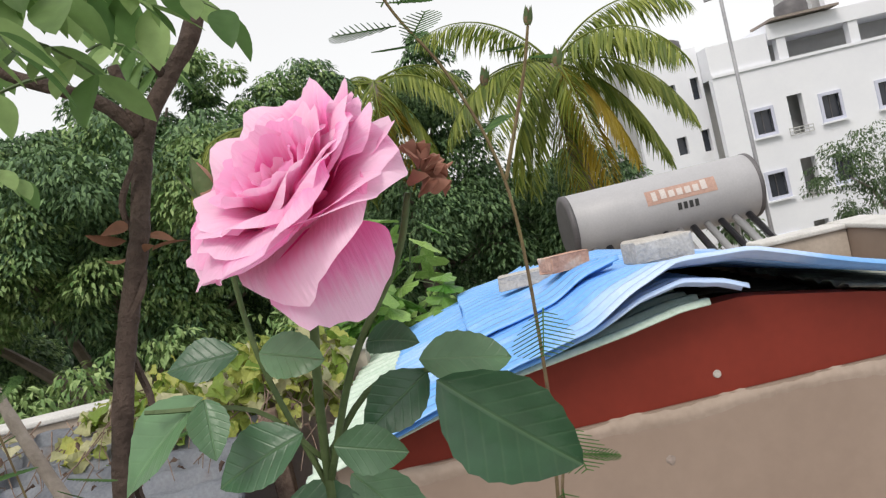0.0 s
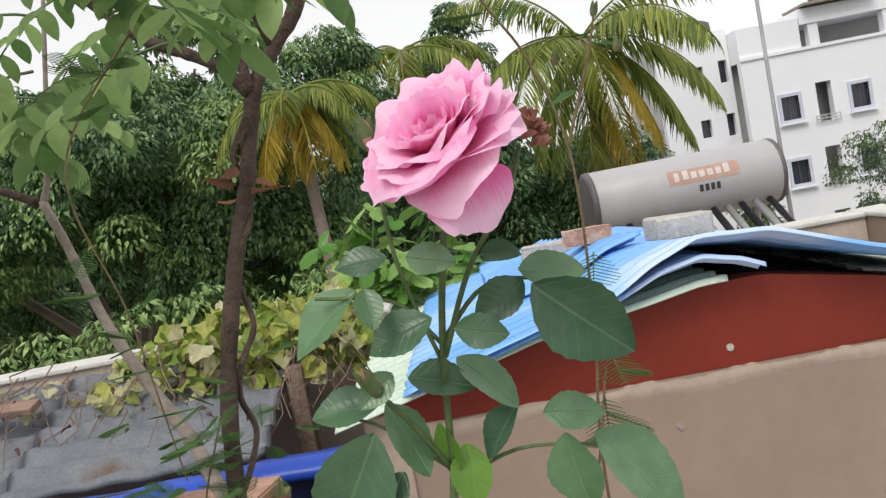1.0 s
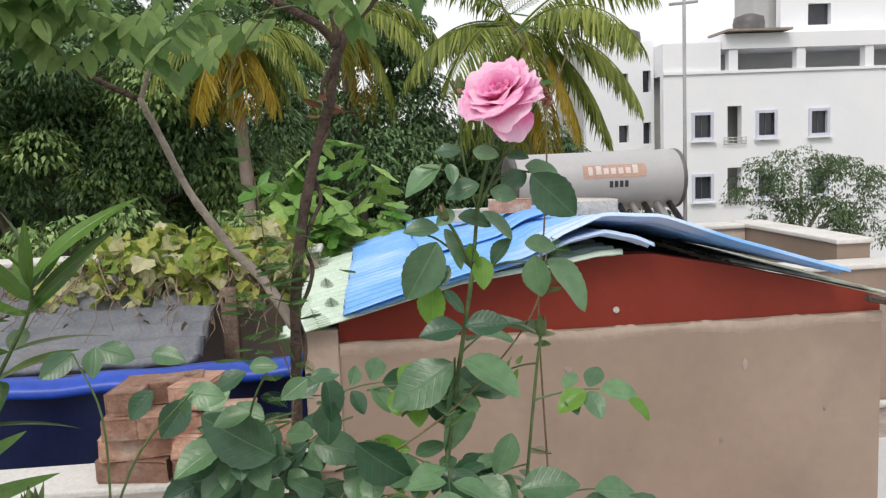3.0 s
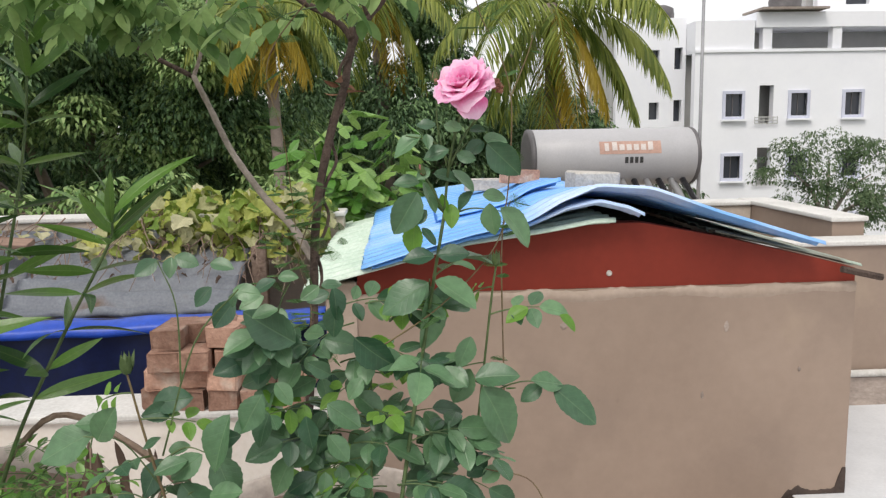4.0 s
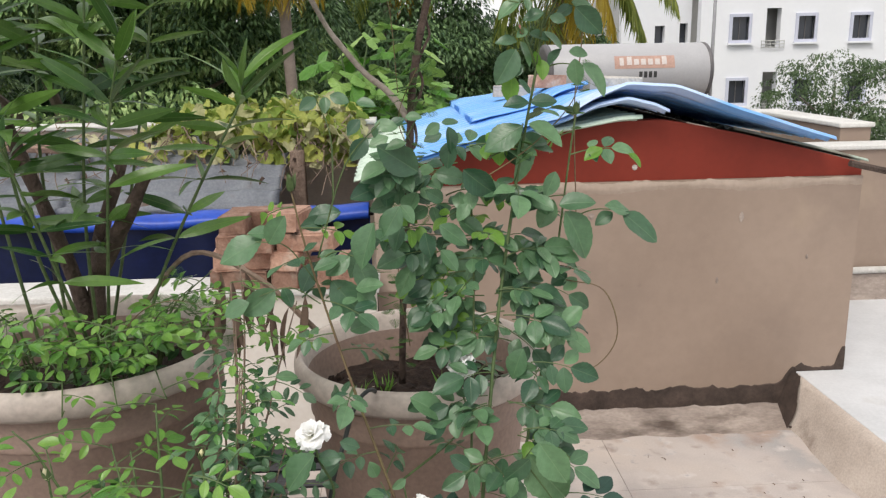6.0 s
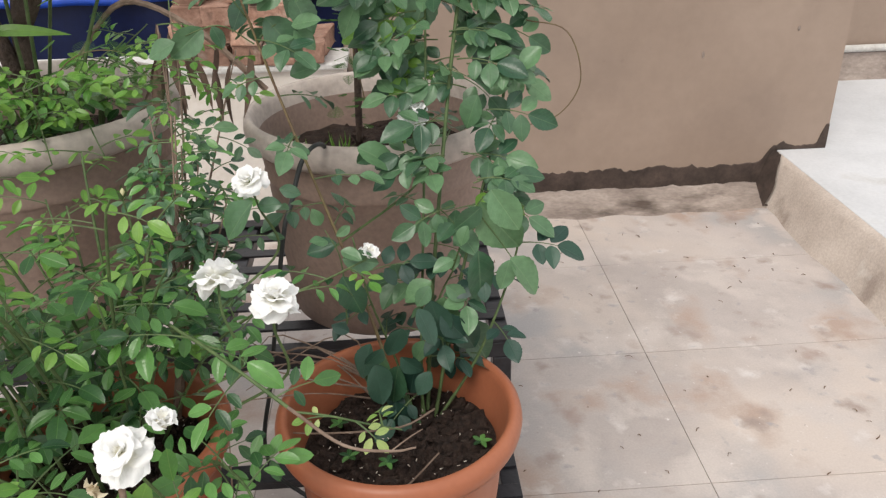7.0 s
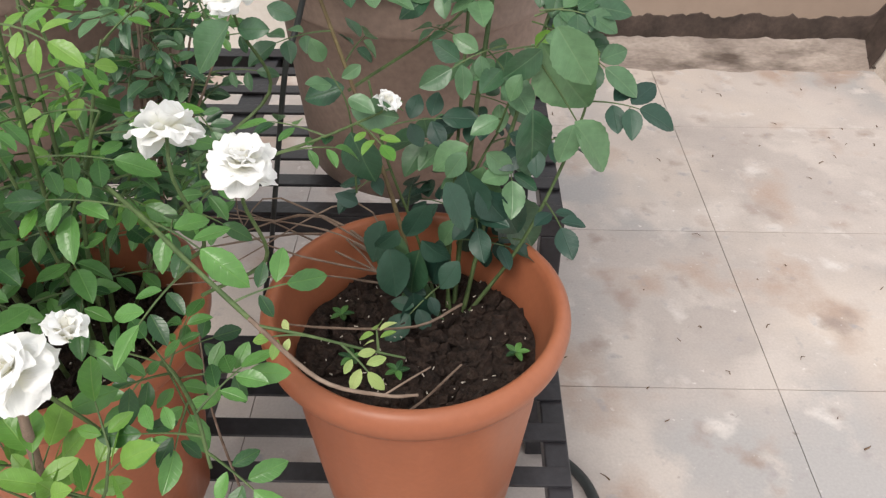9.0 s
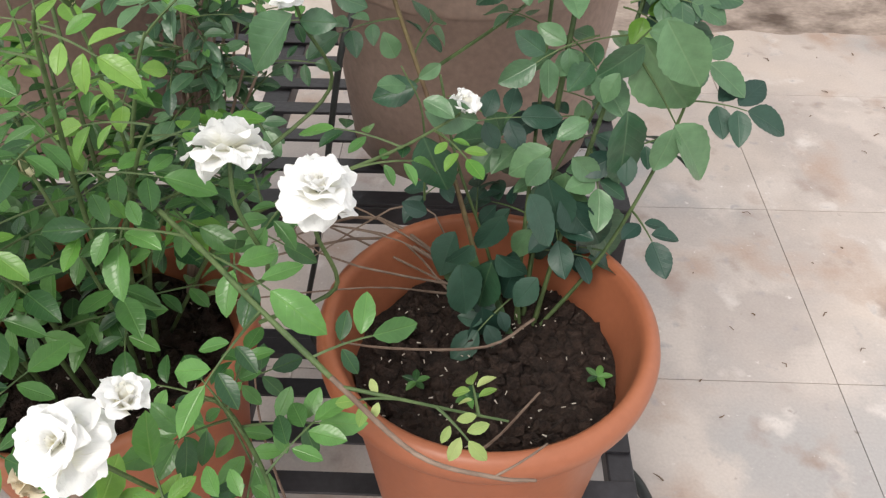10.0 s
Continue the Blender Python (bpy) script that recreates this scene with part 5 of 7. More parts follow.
def bud(parent, at, axis, length, material, label):
    z = Vector(axis).normalized()
    base = Matrix.Translation(at) @ z.to_track_quat("Z", "Y").to_matrix().to_4x4()
    h = part("bud", lathe([(0.0, 0), (length * 0.16, length * 0.05), (length * 0.24, length * 0.25), (length * 0.23, length * 0.5), (length * 0.14, length * 0.8), (length * 0.02, length)], 12), material, parent, label, smooth=True)
    h.matrix_basis = base
    for k in range(5):
        mesh_part("sepal", SEPAL, None, h, m=Matrix.Rotation(k * 1.256, 4, "Z") @ Matrix.Translation((length * 0.17, 0, 0)) @ Matrix.Rotation(radians(-76 + jitter(14)), 4, "Y") @ Matrix.Scale(length * 1.15, 4))
    return h


SEPAL = leaf_mesh("sepal", 1.0, 0.36, n=6, fold=0.3, droop=-0.15, tip=1.3, wide_at=0.25)
SEPAL.materials.append(M["green_stem"])

# ---- pink rose bush in the terracotta pot ----
rosebush = thing("pink_rose_bush", "tall rose bush with one open pink bloom, in the terracotta pot", "rose bush", at=(0, 0, 0))
G = M["green_stem"]
ROSE_Y = random.Random(17)


def leaflets(y, spread, flat, meshes=None, name="leaflet"):
    """Single leaflets given by base and tip in the plane y: x, z, x, z."""
    for x0, z0, x1, z1 in flat:
        dy = ROSE_Y.uniform(-spread, spread)
        n = (ROSE_Y.uniform(-0.6, 0.6), -0.7 + ROSE_Y.uniform(-0.3, 0.3), 0.55 + ROSE_Y.uniform(-0.45, 0.45))
        mesh_part(name, ROSE_Y.choice(meshes or ROSE), None, rosebush, m=blade((x0, y + dy, z0), (x1, y + dy - ROSE_Y.uniform(0.0, 0.02), z1), n, 0.056))


leafy_cane(rosebush, [(0.708, 0.845, 0.60), (0.728, 0.92, 0.82), (0.775, 1.06, 1.15), (0.812, 1.12, 1.36), (0.832, 1.13, 1.476), (0.853, 1.122, 1.60)], 0.0036, 0.0024, ROSE, ROSE_NEW, G, gap=0.11, start=0.22, size=1.0, length=0.07, spin=0.4)
stalks = bmesh.new()
tube(stalks, smooth_path([(0.853, 1.122, 1.60), (0.859, 1.115, 1.66), (0.868, 1.098, 1.71), (0.882, 1.078, 1.764)]), 0.0021, 0.0018, 7)
tube(stalks, smooth_path([(0.861, 1.112, 1.665), (0.882, 1.10, 1.71), (0.908, 1.09, 1.745), (0.918, 1.085, 1.768)]), 0.0016, 0.0013, 6)
tube(stalks, smooth_path([(0.852, 1.122, 1.60), (0.836, 1.105, 1.635), (0.824, 1.095, 1.655)]), 0.002, 0.0016, 6)
tube(stalks, smooth_path([(0.859, 1.115, 1.66), (0.845, 1.11, 1.72), (0.844, 1.105, 1.780)]), 0.0014, 0.0012, 6)
tagged(part("flower_stalk", stalks, G, rosebush, smooth=True), kind="stuff")
head = bloom(rosebush, (0.882, 1.075, 1.772), (-0.40, -0.57, 0.72), 0.0392,
             ((6, 1.12, 84, -0.06, PINK), (7, 1.08, 72, -0.02, PINK), (6, 1.0, 63, 0.0, PINK), (6, 0.88, 52, 0.03, PINK), (6, 0.74, 42, 0.05, PINK_IN), (5, 0.58, 32, 0.07, PINK_IN), (5, 0.42, 22, 0.09, PINK_IN)), "flower", "open pink many-petalled bloom", 8)
stamens(head, 0.007)
mesh_part("petal", PINK[2], None, head, "loose hanging petal", m=head.matrix_basis.inverted() @ facing((0.886, 1.066, 1.764), (0.22, -0.30, -0.85), (0.15, -1.0, 0.1), 0.036))
bud(rosebush, (0.844, 1.105, 1.780), (-0.15, 0.0, 1), 0.019, M["bud"], "closed pink bud with long sepals")
bud(rosebush, (0.824, 1.095, 1.655), (-0.35, -0.1, 0.9), 0.017, M["bud"], "small closed pink bud")
bloom(rosebush, (0.924, 1.084, 1.774), (0.6, -0.3, 0.25), 0.0115, ((5, 1.1, 70, 0, [petal_mesh("petal", 1, 0.7, 0.4, 0.5, 0.3, M["withered"], 5)]), (4, 0.8, 35, 0.1, [petal_mesh("petal", 1, 0.7, 0.4, 0.5, 0.3, M["withered"], 6)])), "spent_flower", "withered spent bloom")

def rose_cane(k, pts, r0, r1, gap, start, size, tail):
    leafy_cane(rosebush, pts, r0 * 0.60, r1 * 0.7, ROSE_DARK if k in (5, 6, 9) else ROSE, ROSE_NEW, M["brown_stem"] if k in (1, 2, 4, 7, 8) else G, gap=gap * 0.82, start=start, size=size * 0.80, length=0.072, young_tail=tail, spin=k * 1.3, lean=0.15)


rose_cane(0, [(0.720, 0.835, 0.60), (0.765, 0.90, 0.80), (0.86, 1.06, 1.08), (0.897, 1.14, 1.26), (0.922, 1.15, 1.46), (0.93, 1.15, 1.515)], 0.0055, 0.002, 0.080, 0.18, 0.97, 0.05)
rose_cane(3, [(0.700, 0.84, 0.60), (0.705, 0.89, 0.74), (0.735, 1.08, 1.16), (0.74, 1.16, 1.38)], 0.005, 0.002, 0.046, 0.26, 0.92, 0.12)
rose_cane(4, [(0.672, 0.825, 0.60), (0.62, 0.88, 0.80), (0.52, 0.97, 1.08), (0.455, 1.0, 1.30), (0.432, 1.0, 1.412)], 0.0055, 0.002, 0.055, 0.34, 0.92, 0.10)
rose_cane(5, [(0.722, 0.832, 0.60), (0.80, 0.86, 0.72), (0.86, 0.90, 0.86), (0.88, 0.92, 0.96)], 0.005, 0.002, 0.065, 0.14, 1.0, 0.0)
rose_cane(6, [(0.705, 0.832, 0.60), (0.70, 0.86, 0.72), (0.74, 0.92, 0.80), (0.78, 0.95, 0.86)], 0.004, 0.002, 0.055, 0.06, 1.0, 0.0)
rose_cane(9, [(0.690, 0.835, 0.60), (0.66, 0.88, 0.70), (0.62, 0.90, 0.82), (0.60, 0.92, 0.92)], 0.004, 0.002, 0.085, 0.16, 0.9, 0.0)
# leafy column between the canes
column = ((0.90, 0.79, 0.045, 0.90), (1.0, 0.80, 0.060, 0.98), (1.13, 0.785, 0.075, 1.06), (1.22, 0.765, 0.09, 1.10), (1.35, 0.735, 0.125, 1.12), (1.47, 0.70, 0.13, 1.13))
rc = random.Random(91)
stalks = bmesh.new()
for k in range(70):
    z = 0.95 + 0.51 * rc.random() ** 0.85
    a, b = next((p, q) for p, q in zip(column, column[1:]) if z <= q[0])
    t = (z - a[0]) / (b[0] - a[0])
    mid, half, y = (a[i] + (b[i] - a[i]) * t for i in (1, 2, 3))
    u = rc.uniform(-0.85, 0.85)
    side = 1 if u + rc.uniform(-0.5, 0.5) > 0 else -1
    base = (mid + half * u, y + rc.uniform(-0.03, 0.06), z)
    compound(rosebush, stalks, base, (side * rc.uniform(0.5, 1.0), rc.uniform(-0.9, 0.2), rc.uniform(-0.1, 0.45)), ROSE_NEW if rc.random() < 0.07 else ROSE, None, rc.uniform(0.055, 0.08), 2, rc.uniform(0.72, 0.98), 0.6, 0.6)
tagged(part("leaf_stalk", stalks, G, rosebush), kind="stuff")
bud(rosebush, (0.93, 1.15, 1.515), (0.05, 0, 1), 0.022, M["green_stem"], "slim green bud")
bud(rosebush, (0.432, 1.0, 1.412), (-0.05, 0, 1), 0.028, M["green_stem"], "slim green bud")
# upper leaves
leaflets(1.095, 0.012, ((0.842, 1.725, 0.814, 1.725), (0.852, 1.724, 0.876, 1.719), (0.889, 1.717, 0.907, 1.718), (0.822, 1.71, 0.78, 1.686), (0.828, 1.712, 0.831, 1.693), (0.907, 1.706, 0.942, 1.7), (0.912, 1.698, 0.957, 1.653), (0.909, 1.7, 0.881, 1.685), (0.859, 1.69, 0.823, 1.681), (0.869, 1.683, 0.896, 1.676)))
leaflets(1.115, 0.015, ((0.832, 1.664, 0.814, 1.651), (0.819, 1.643, 0.78, 1.645), (0.838, 1.656, 0.874, 1.648), (0.866, 1.66, 0.897, 1.633), (0.823, 1.644, 0.844, 1.602), (0.815, 1.631, 0.781, 1.572), (0.827, 1.605, 0.807, 1.585), (0.896, 1.63, 0.87, 1.603), (0.907, 1.625, 0.94, 1.622), (0.917, 1.613, 0.922, 1.566), (0.934, 1.605, 0.981, 1.555), (0.82, 1.58, 0.84, 1.557), (0.837, 1.54, 0.792, 1.541), (0.841, 1.54, 0.887, 1.544)))
leaflets(1.13, 0.01, ((0.85, 1.627, 0.854, 1.596), (0.862, 1.612, 0.863, 1.579), (0.81, 1.588, 0.805, 1.537)), ROSE_NEW)
# leaves round the second cane
leaflets(1.12, 0.03, ((0.832, 1.481, 0.826, 1.395), (0.828, 1.5, 0.758, 1.458), (0.837, 1.503, 0.898, 1.471), (0.889, 1.416, 0.87, 1.372), (0.875, 1.38, 0.815, 1.351), (0.889, 1.362, 0.862, 1.31), (0.892, 1.358, 0.953, 1.372), (0.902, 1.348, 0.95, 1.266), (1.007, 1.342, 1.069, 1.293), (0.993, 1.34, 0.96, 1.321), (1.023, 1.342, 0.974, 1.359), (0.75, 1.279, 0.714, 1.2), (0.758, 1.287, 0.8, 1.247), (0.783, 1.301, 0.82, 1.285), (0.85, 1.196, 0.783, 1.194), (0.832, 1.175, 0.833, 1.105), (0.853, 1.192, 0.912, 1.163), (0.867, 1.217, 0.817, 1.228)))
# leaves on the shorter canes
leaflets(1.10, 0.04, ((0.606, 1.36, 0.57, 1.305), (0.599, 1.372, 0.553, 1.357), (0.609, 1.37, 0.633, 1.344), (0.673, 1.418, 0.726, 1.41), (0.684, 1.372, 0.655, 1.394), (0.698, 1.48, 0.689, 1.433), (0.653, 1.414, 0.632, 1.413), (0.591, 1.316, 0.575, 1.273), (0.545, 1.304, 0.514, 1.246), (0.65, 1.323, 0.658, 1.279), (0.677, 1.328, 0.726, 1.295), (0.714, 1.332, 0.76, 1.3), (0.687, 1.183, 0.636, 1.156)))
leaflets(1.10, 0.04, ((0.69, 1.183, 0.728, 1.147), (0.681, 1.163, 0.678, 1.116), (0.72, 1.428, 0.775, 1.38), (0.602, 1.39, 0.555, 1.403), (0.628, 1.265, 0.599, 1.209), (0.661, 1.275, 0.617, 1.242), (0.678, 1.286, 0.709, 1.251), (0.729, 1.367, 0.709, 1.34), (0.641, 1.43, 0.575, 1.475), (0.685, 1.488, 0.653, 1.478), (0.555, 1.486, 0.526, 1.45), (0.591, 1.485, 0.556, 1.47)))
# lower leaves over the pot
leaflets(0.88, 0.02, ((0.805, 0.985, 0.87, 0.895), (0.806, 0.983, 0.764, 0.945), (0.851, 0.894, 0.902, 0.83), (0.85, 0.895, 0.835, 0.848), (0.8, 0.909, 0.807, 0.818), (0.809, 0.993, 0.863, 0.984), (0.819, 1.018, 0.862, 0.954), (0.743, 0.831, 0.746, 0.726), (0.776, 0.768, 0.823, 0.686), (0.725, 0.854, 0.676, 0.822), (0.747, 0.853, 0.781, 0.826), (0.76, 0.897, 0.727, 0.889), (0.784, 0.956, 0.768, 0.925)))
leaflets(0.84, 0.02, ((0.586, 0.898, 0.611, 0.83), (0.58, 0.945, 0.532, 0.933), (0.587, 0.923, 0.643, 0.912), (0.587, 0.945, 0.618, 0.941), (0.57, 0.961, 0.545, 0.973), (0.466, 1.031, 0.415, 0.975), (0.47, 1.019, 0.507, 1.025), (0.504, 1.042, 0.535, 1.032), (0.721, 0.862, 0.697, 0.831), (0.712, 0.753, 0.688, 0.716), (0.664, 0.729, 0.646, 0.662), (0.637, 0.746, 0.618, 0.685), (0.685, 0.711, 0.66, 0.662), (0.674, 0.663, 0.657, 0.544), (0.559, 0.979, 0.55, 1.009), (0.604, 0.986, 0.584, 0.974)))
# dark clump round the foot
leaflets(0.82, 0.035, ((0.628, 0.758, 0.638, 0.685), (0.648, 0.723, 0.627, 0.666), (0.655, 0.666, 0.660, 0.590), (0.683, 0.696, 0.689, 0.733), (0.695, 0.742, 0.677, 0.672), (0.621, 0.775, 0.600, 0.721), (0.668, 0.759, 0.703, 0.724), (0.720, 0.842, 0.741, 0.769), (0.698, 0.849, 0.726, 0.794), (0.758, 0.803, 0.797, 0.736), (0.674, 0.801, 0.648, 0.749), (0.716, 0.734, 0.690, 0.696), (0.641, 0.792, 0.614, 0.757), (0.737, 0.818, 0.774, 0.770), (0.589, 0.799, 0.563, 0.814), (0.669, 0.714, 0.648, 0.661)), ROSE_DARK)
# leaves of the cane beside the large pot
leaflets(1.0, 0.03, ((0.377, 1.330, 0.304, 1.295), (0.399, 1.337, 0.355, 1.345), (0.454, 1.364, 0.509, 1.375), (0.482, 1.355, 0.445, 1.354), (0.469, 1.295, 0.499, 1.304), (0.464, 1.289, 0.435, 1.238), (0.523, 1.302, 0.482, 1.275), (0.490, 1.259, 0.541, 1.200), (0.531, 1.249, 0.575, 1.263), (0.533, 1.241, 0.564, 1.217), (0.565, 1.361, 0.535, 1.287), (0.394, 1.246, 0.343, 1.205), (0.353, 1.229, 0.308, 1.208), (0.406, 1.245, 0.422, 1.214), (0.471, 1.327, 0.446, 1.315), (0.608, 1.388, 0.580, 1.340), (0.610, 1.351, 0.594, 1.309), (0.393, 1.329, 0.421, 1.377)))
# topmost leaves of the cane beside the large pot
leaflets(1.0, 0.02, ((0.480, 1.560, 0.456, 1.544), (0.493, 1.561, 0.493, 1.537), (0.502, 1.564, 0.533, 1.554), (0.543, 1.552, 0.573, 1.550), (0.549, 1.526, 0.528, 1.503), (0.571, 1.517, 0.608, 1.512), (0.575, 1.515, 0.569, 1.495)))
leaflets(1.06, 0.02, ((0.621, 1.522, 0.589, 1.508), (0.621, 1.522, 0.649, 1.524), (0.678, 1.512, 0.654, 1.496), (0.694, 1.504, 0.702, 1.459), (0.622, 1.481, 0.586, 1.475), (0.681, 1.514, 0.709, 1.516)))
# leaves before the large pot
leaflets(1.0, 0.03, ((0.532, 1.287, 0.561, 1.228), (0.505, 1.297, 0.464, 1.289), (0.525, 1.315, 0.572, 1.332), (0.817, 1.118, 0.793, 1.062), (0.654, 1.042, 0.613, 1.006), (0.615, 1.049, 0.683, 1.019), (0.918, 1.194, 0.88, 1.161), (0.515, 1.161, 0.563, 1.179)))
leaflets(1.13, 0.02, ((0.745, 1.395, 0.772, 1.36), (0.735, 1.405, 0.775, 1.405), (1.02, 1.445, 1.045, 1.425), (0.975, 1.455, 0.94, 1.44)), ROSE_NEW)
stalks = bmesh.new()
for a, b, d in (((0.905, 1.13, 1.32), (0.96, 1.12, 1.345), (1.02, 1.12, 1.34)), ((0.860, 1.115, 1.672), (0.84, 1.105, 1.7), (0.8, 1.10, 1.71)), ((0.860, 1.115, 1.672), (0.89, 1.105, 1.7), (0.93, 1.10, 1.697)), ((0.852, 1.122, 1.6), (0.82, 1.12, 1.63), (0.8, 1.12, 1.64)), ((0.851, 1.123, 1.59), (0.89, 1.12, 1.605), (0.935, 1.12, 1.6)), ((0.83, 1.14, 1.47), (0.83, 1.13, 1.5), (0.83, 1.12, 1.5)), ((0.76, 0.9, 0.86), (0.79, 0.89, 0.96), (0.81, 0.88, 1.0)), ((0.8, 0.89, 0.97), (0.83, 0.88, 0.93), (0.855, 0.88, 0.89))):
    tube(stalks, smooth_path([a, b, d], 5), 0.0015, 0.001, 4)
for a, b, d in (((0.585, 0.85, 0.8), (0.585, 0.84, 0.92), (0.565, 0.84, 0.975)), ((0.47, 1.0, 1.3), (0.52, 1.0, 1.45), (0.58, 1.0, 1.52)), ((0.5, 1.0, 1.4), (0.5, 1.0, 1.5), (0.48, 1.0, 1.56)), ((0.6, 1.08, 1.4), (0.62, 1.07, 1.48), (0.64, 1.06, 1.52)), ((0.47, 1.0, 1.25), (0.42, 1.0, 1.32), (0.37, 1.0, 1.33)), ((0.47, 1.0, 1.22), (0.42, 1.0, 1.25), (0.35, 1.0, 1.23)), ((0.48, 1.0, 1.23), (0.51, 1.0, 1.25), (0.535, 1.0, 1.245)), ((0.465, 1.0, 1.29), (0.5, 1.0, 1.31), (0.53, 1.0, 1.3))):
    tube(stalks, smooth_path([a, b, d], 5), 0.0015, 0.001, 4)
tagged(part("leaf_stalk", stalks, G, rosebush), kind="stuff")

# ---- white rose bush in the second terracotta pot ----
whitebush = thing("white_rose_bush", "bushy small-leaved rose with white blooms in a terracotta pot", "rose bush")
wr = random.Random(3)
# long arching cane reaching over the other pot
leafy_cane(whitebush, [(0.22, 0.80, 0.62), (0.255, 0.77, 0.82), (0.32, 0.705, 0.923), (0.40, 0.635, 0.928), (0.468, 0.567, 0.923), (0.535, 0.512, 0.902)], 0.0030, 0.0023, WHITE, WHITE_NEW, G, gap=0.040, start=0.32, size=1.1, length=0.065, lean=0.2)
s_bare = bmesh.new()
tube(s_bare, smooth_path([(0.535, 0.512, 0.902), (0.60, 0.461, 0.884), (0.655, 0.443, 0.886), (0.683, 0.436, 0.895)]), 0.0023, 0.0012, 6)
tube(s_bare, smooth_path([(0.655, 0.443, 0.886), (0.675, 0.45, 0.897), (0.692, 0.464, 0.897)]), 0.0010, 0.0008, 5)
part("cane", s_bare, M["twig"], whitebush, smooth=True)
leafy_cane(whitebush, [(0.545, 0.505, 0.90), (0.585, 0.50, 0.895), (0.63, 0.505, 0.875), (0.668, 0.507, 0.862)], 0.0016, 0.0010, PALE, PALE, G, gap=0.034, start=0.04, size=0.55, length=0.03, spin=0.8, lean=0.1)
leafy_cane(whitebush, [(0.30, 0.70, 0.60), (0.40, 0.60, 0.75), (0.47, 0.50, 0.80), (0.50, 0.44, 0.79)], 0.003, 0.0015, WHITE, WHITE_NEW, G, gap=0.022, start=0.14, size=1.0, length=0.065, spin=2, lean=0.3)
leafy_cane(whitebush, [(0.27, 0.80, 0.62), (0.38, 0.75, 0.82), (0.48, 0.70, 0.925), (0.57, 0.76, 0.935), (0.622, 0.84, 0.92)], 0.0026, 0.0014, WHITE, WHITE_NEW, G, gap=0.05, start=0.22, size=0.95, length=0.06, young_tail=0.15, spin=1.0, lean=0.2)
for k in range(24):
    a, q = wr.uniform(0, 6.28), wr.uniform(0.12, 0.36)
    bx, by = 0.19 + 0.07 * math.cos(a), 0.76 + 0.07 * math.sin(a)
    ex, ey, ez = 0.06 + q * math.cos(a) * 0.95, 0.74 + q * math.sin(a) * 0.75, wr.uniform(0.84, 1.13)
    if math.sin(a) < -0.3 and math.cos(a) > -0.3 and ez < 0.97:
        continue
    leafy_cane(whitebush, [(bx, by, 0.60), ((bx * 1.4 + ex * 0.6) / 2, (by * 1.4 + ey * 0.6) / 2, 0.60 + (ez - 0.6) * 0.55), ((bx + ex * 3) / 4, (by + ey * 3) / 4, ez - 0.05), (ex, ey, ez)], 0.0032, 0.0013, WHITE, WHITE_NEW, G, gap=0.038, start=0.14, size=1.15, length=0.085, young_tail=0.26, spin=k, lean=0.3)


def white_bloom(at, axis, r):
    h = bloom(whitebush, at, axis, r, ((4, 1.05, 118, -0.15, WPET), (5, 1.12, 92, -0.06, WPET), (5, 1.0, 64, 0.0, WPET), (4, 0.9, 38, 0.05, WPET), (4, 0.62, 24, 0.06, WPET), (3, 0.42, 18, 0.08, WPET_IN)), "flower", "open white bloom", 22)
    s = bmesh.new()
    a = Vector(axis).normalized()
    tube(s, smooth_path([Vector(at), Vector(at) - a * 0.03 + Vector((0, 0, -0.02)), Vector(at) - a * 0.05 + Vector((0.01, 0.02, -0.09)), (at[0] * 0.7 + 0.07, at[1] * 0.7 + 0.23, at[2] - 0.2)]), 0.0018, 0.0024, 5)
    part("flower_stalk", s, G, whitebush)


white_bloom((0.359, 0.448, 0.904), (-0.22, -0.38, 0.72), 0.031)
white_bloom((0.516, 0.633, 0.982), (0.25, -0.15, 0.9), 0.029)
white_bloom((0.441, 0.661, 1.000), (-0.1, 0.55, 0.55), 0.030)
bloom(whitebush, (0.400, 0.468, 0.921), (0.25, 0.1, 0.9), 0.021, ((4, 1.1, 44, 0, WPET), (4, 1.05, 22, 0.02, WPET), (3, 0.9, 10, 0.04, WPET_IN)), "flower", "half-open white bloom", 6)
bloom(whitebush, (0.622, 0.855, 0.918), (0.45, -0.2, 0.75), 0.020, ((4, 1.1, 40, 0, WPET), (4, 1.05, 20, 0.02, WPET), (3, 0.9, 10, 0.04, WPET_IN)), "flower", "half-open white bloom", 6)
white_bloom((0.711, 1.045, 1.084), (0.1, -0.25, 0.9), 0.024)
white_bloom((0.462, 0.85, 1.055), (-0.2, -0.3, 0.8), 0.024)
white_bloom((0.135, 0.55, 1.000), (-0.3, -0.8, 0.5), 0.029)
for q, ln in (((0.175, 0.60, 1.133), 0.018), ((0.190, 0.60, 1.085), 0.016), ((0.30, 0.62, 1.00), 0.018), ((0.16, 0.62, 1.02), 0.020), ((0.33, 0.70, 1.10), 0.017)):
    bud(whitebush, q, (jitter(0.3), -0.2, 1), ln, M["ivory"], "pale closed bud")
    s = bmesh.new()
    tube(s, smooth_path([q, (q[0], q[1] + 0.01, q[2] - 0.05), (q[0] * 0.8 + 0.05, q[1] + 0.05, q[2] - 0.2)]), 0.0014, 0.002, 5)
    part("bud_stalk", s, G, whitebush)
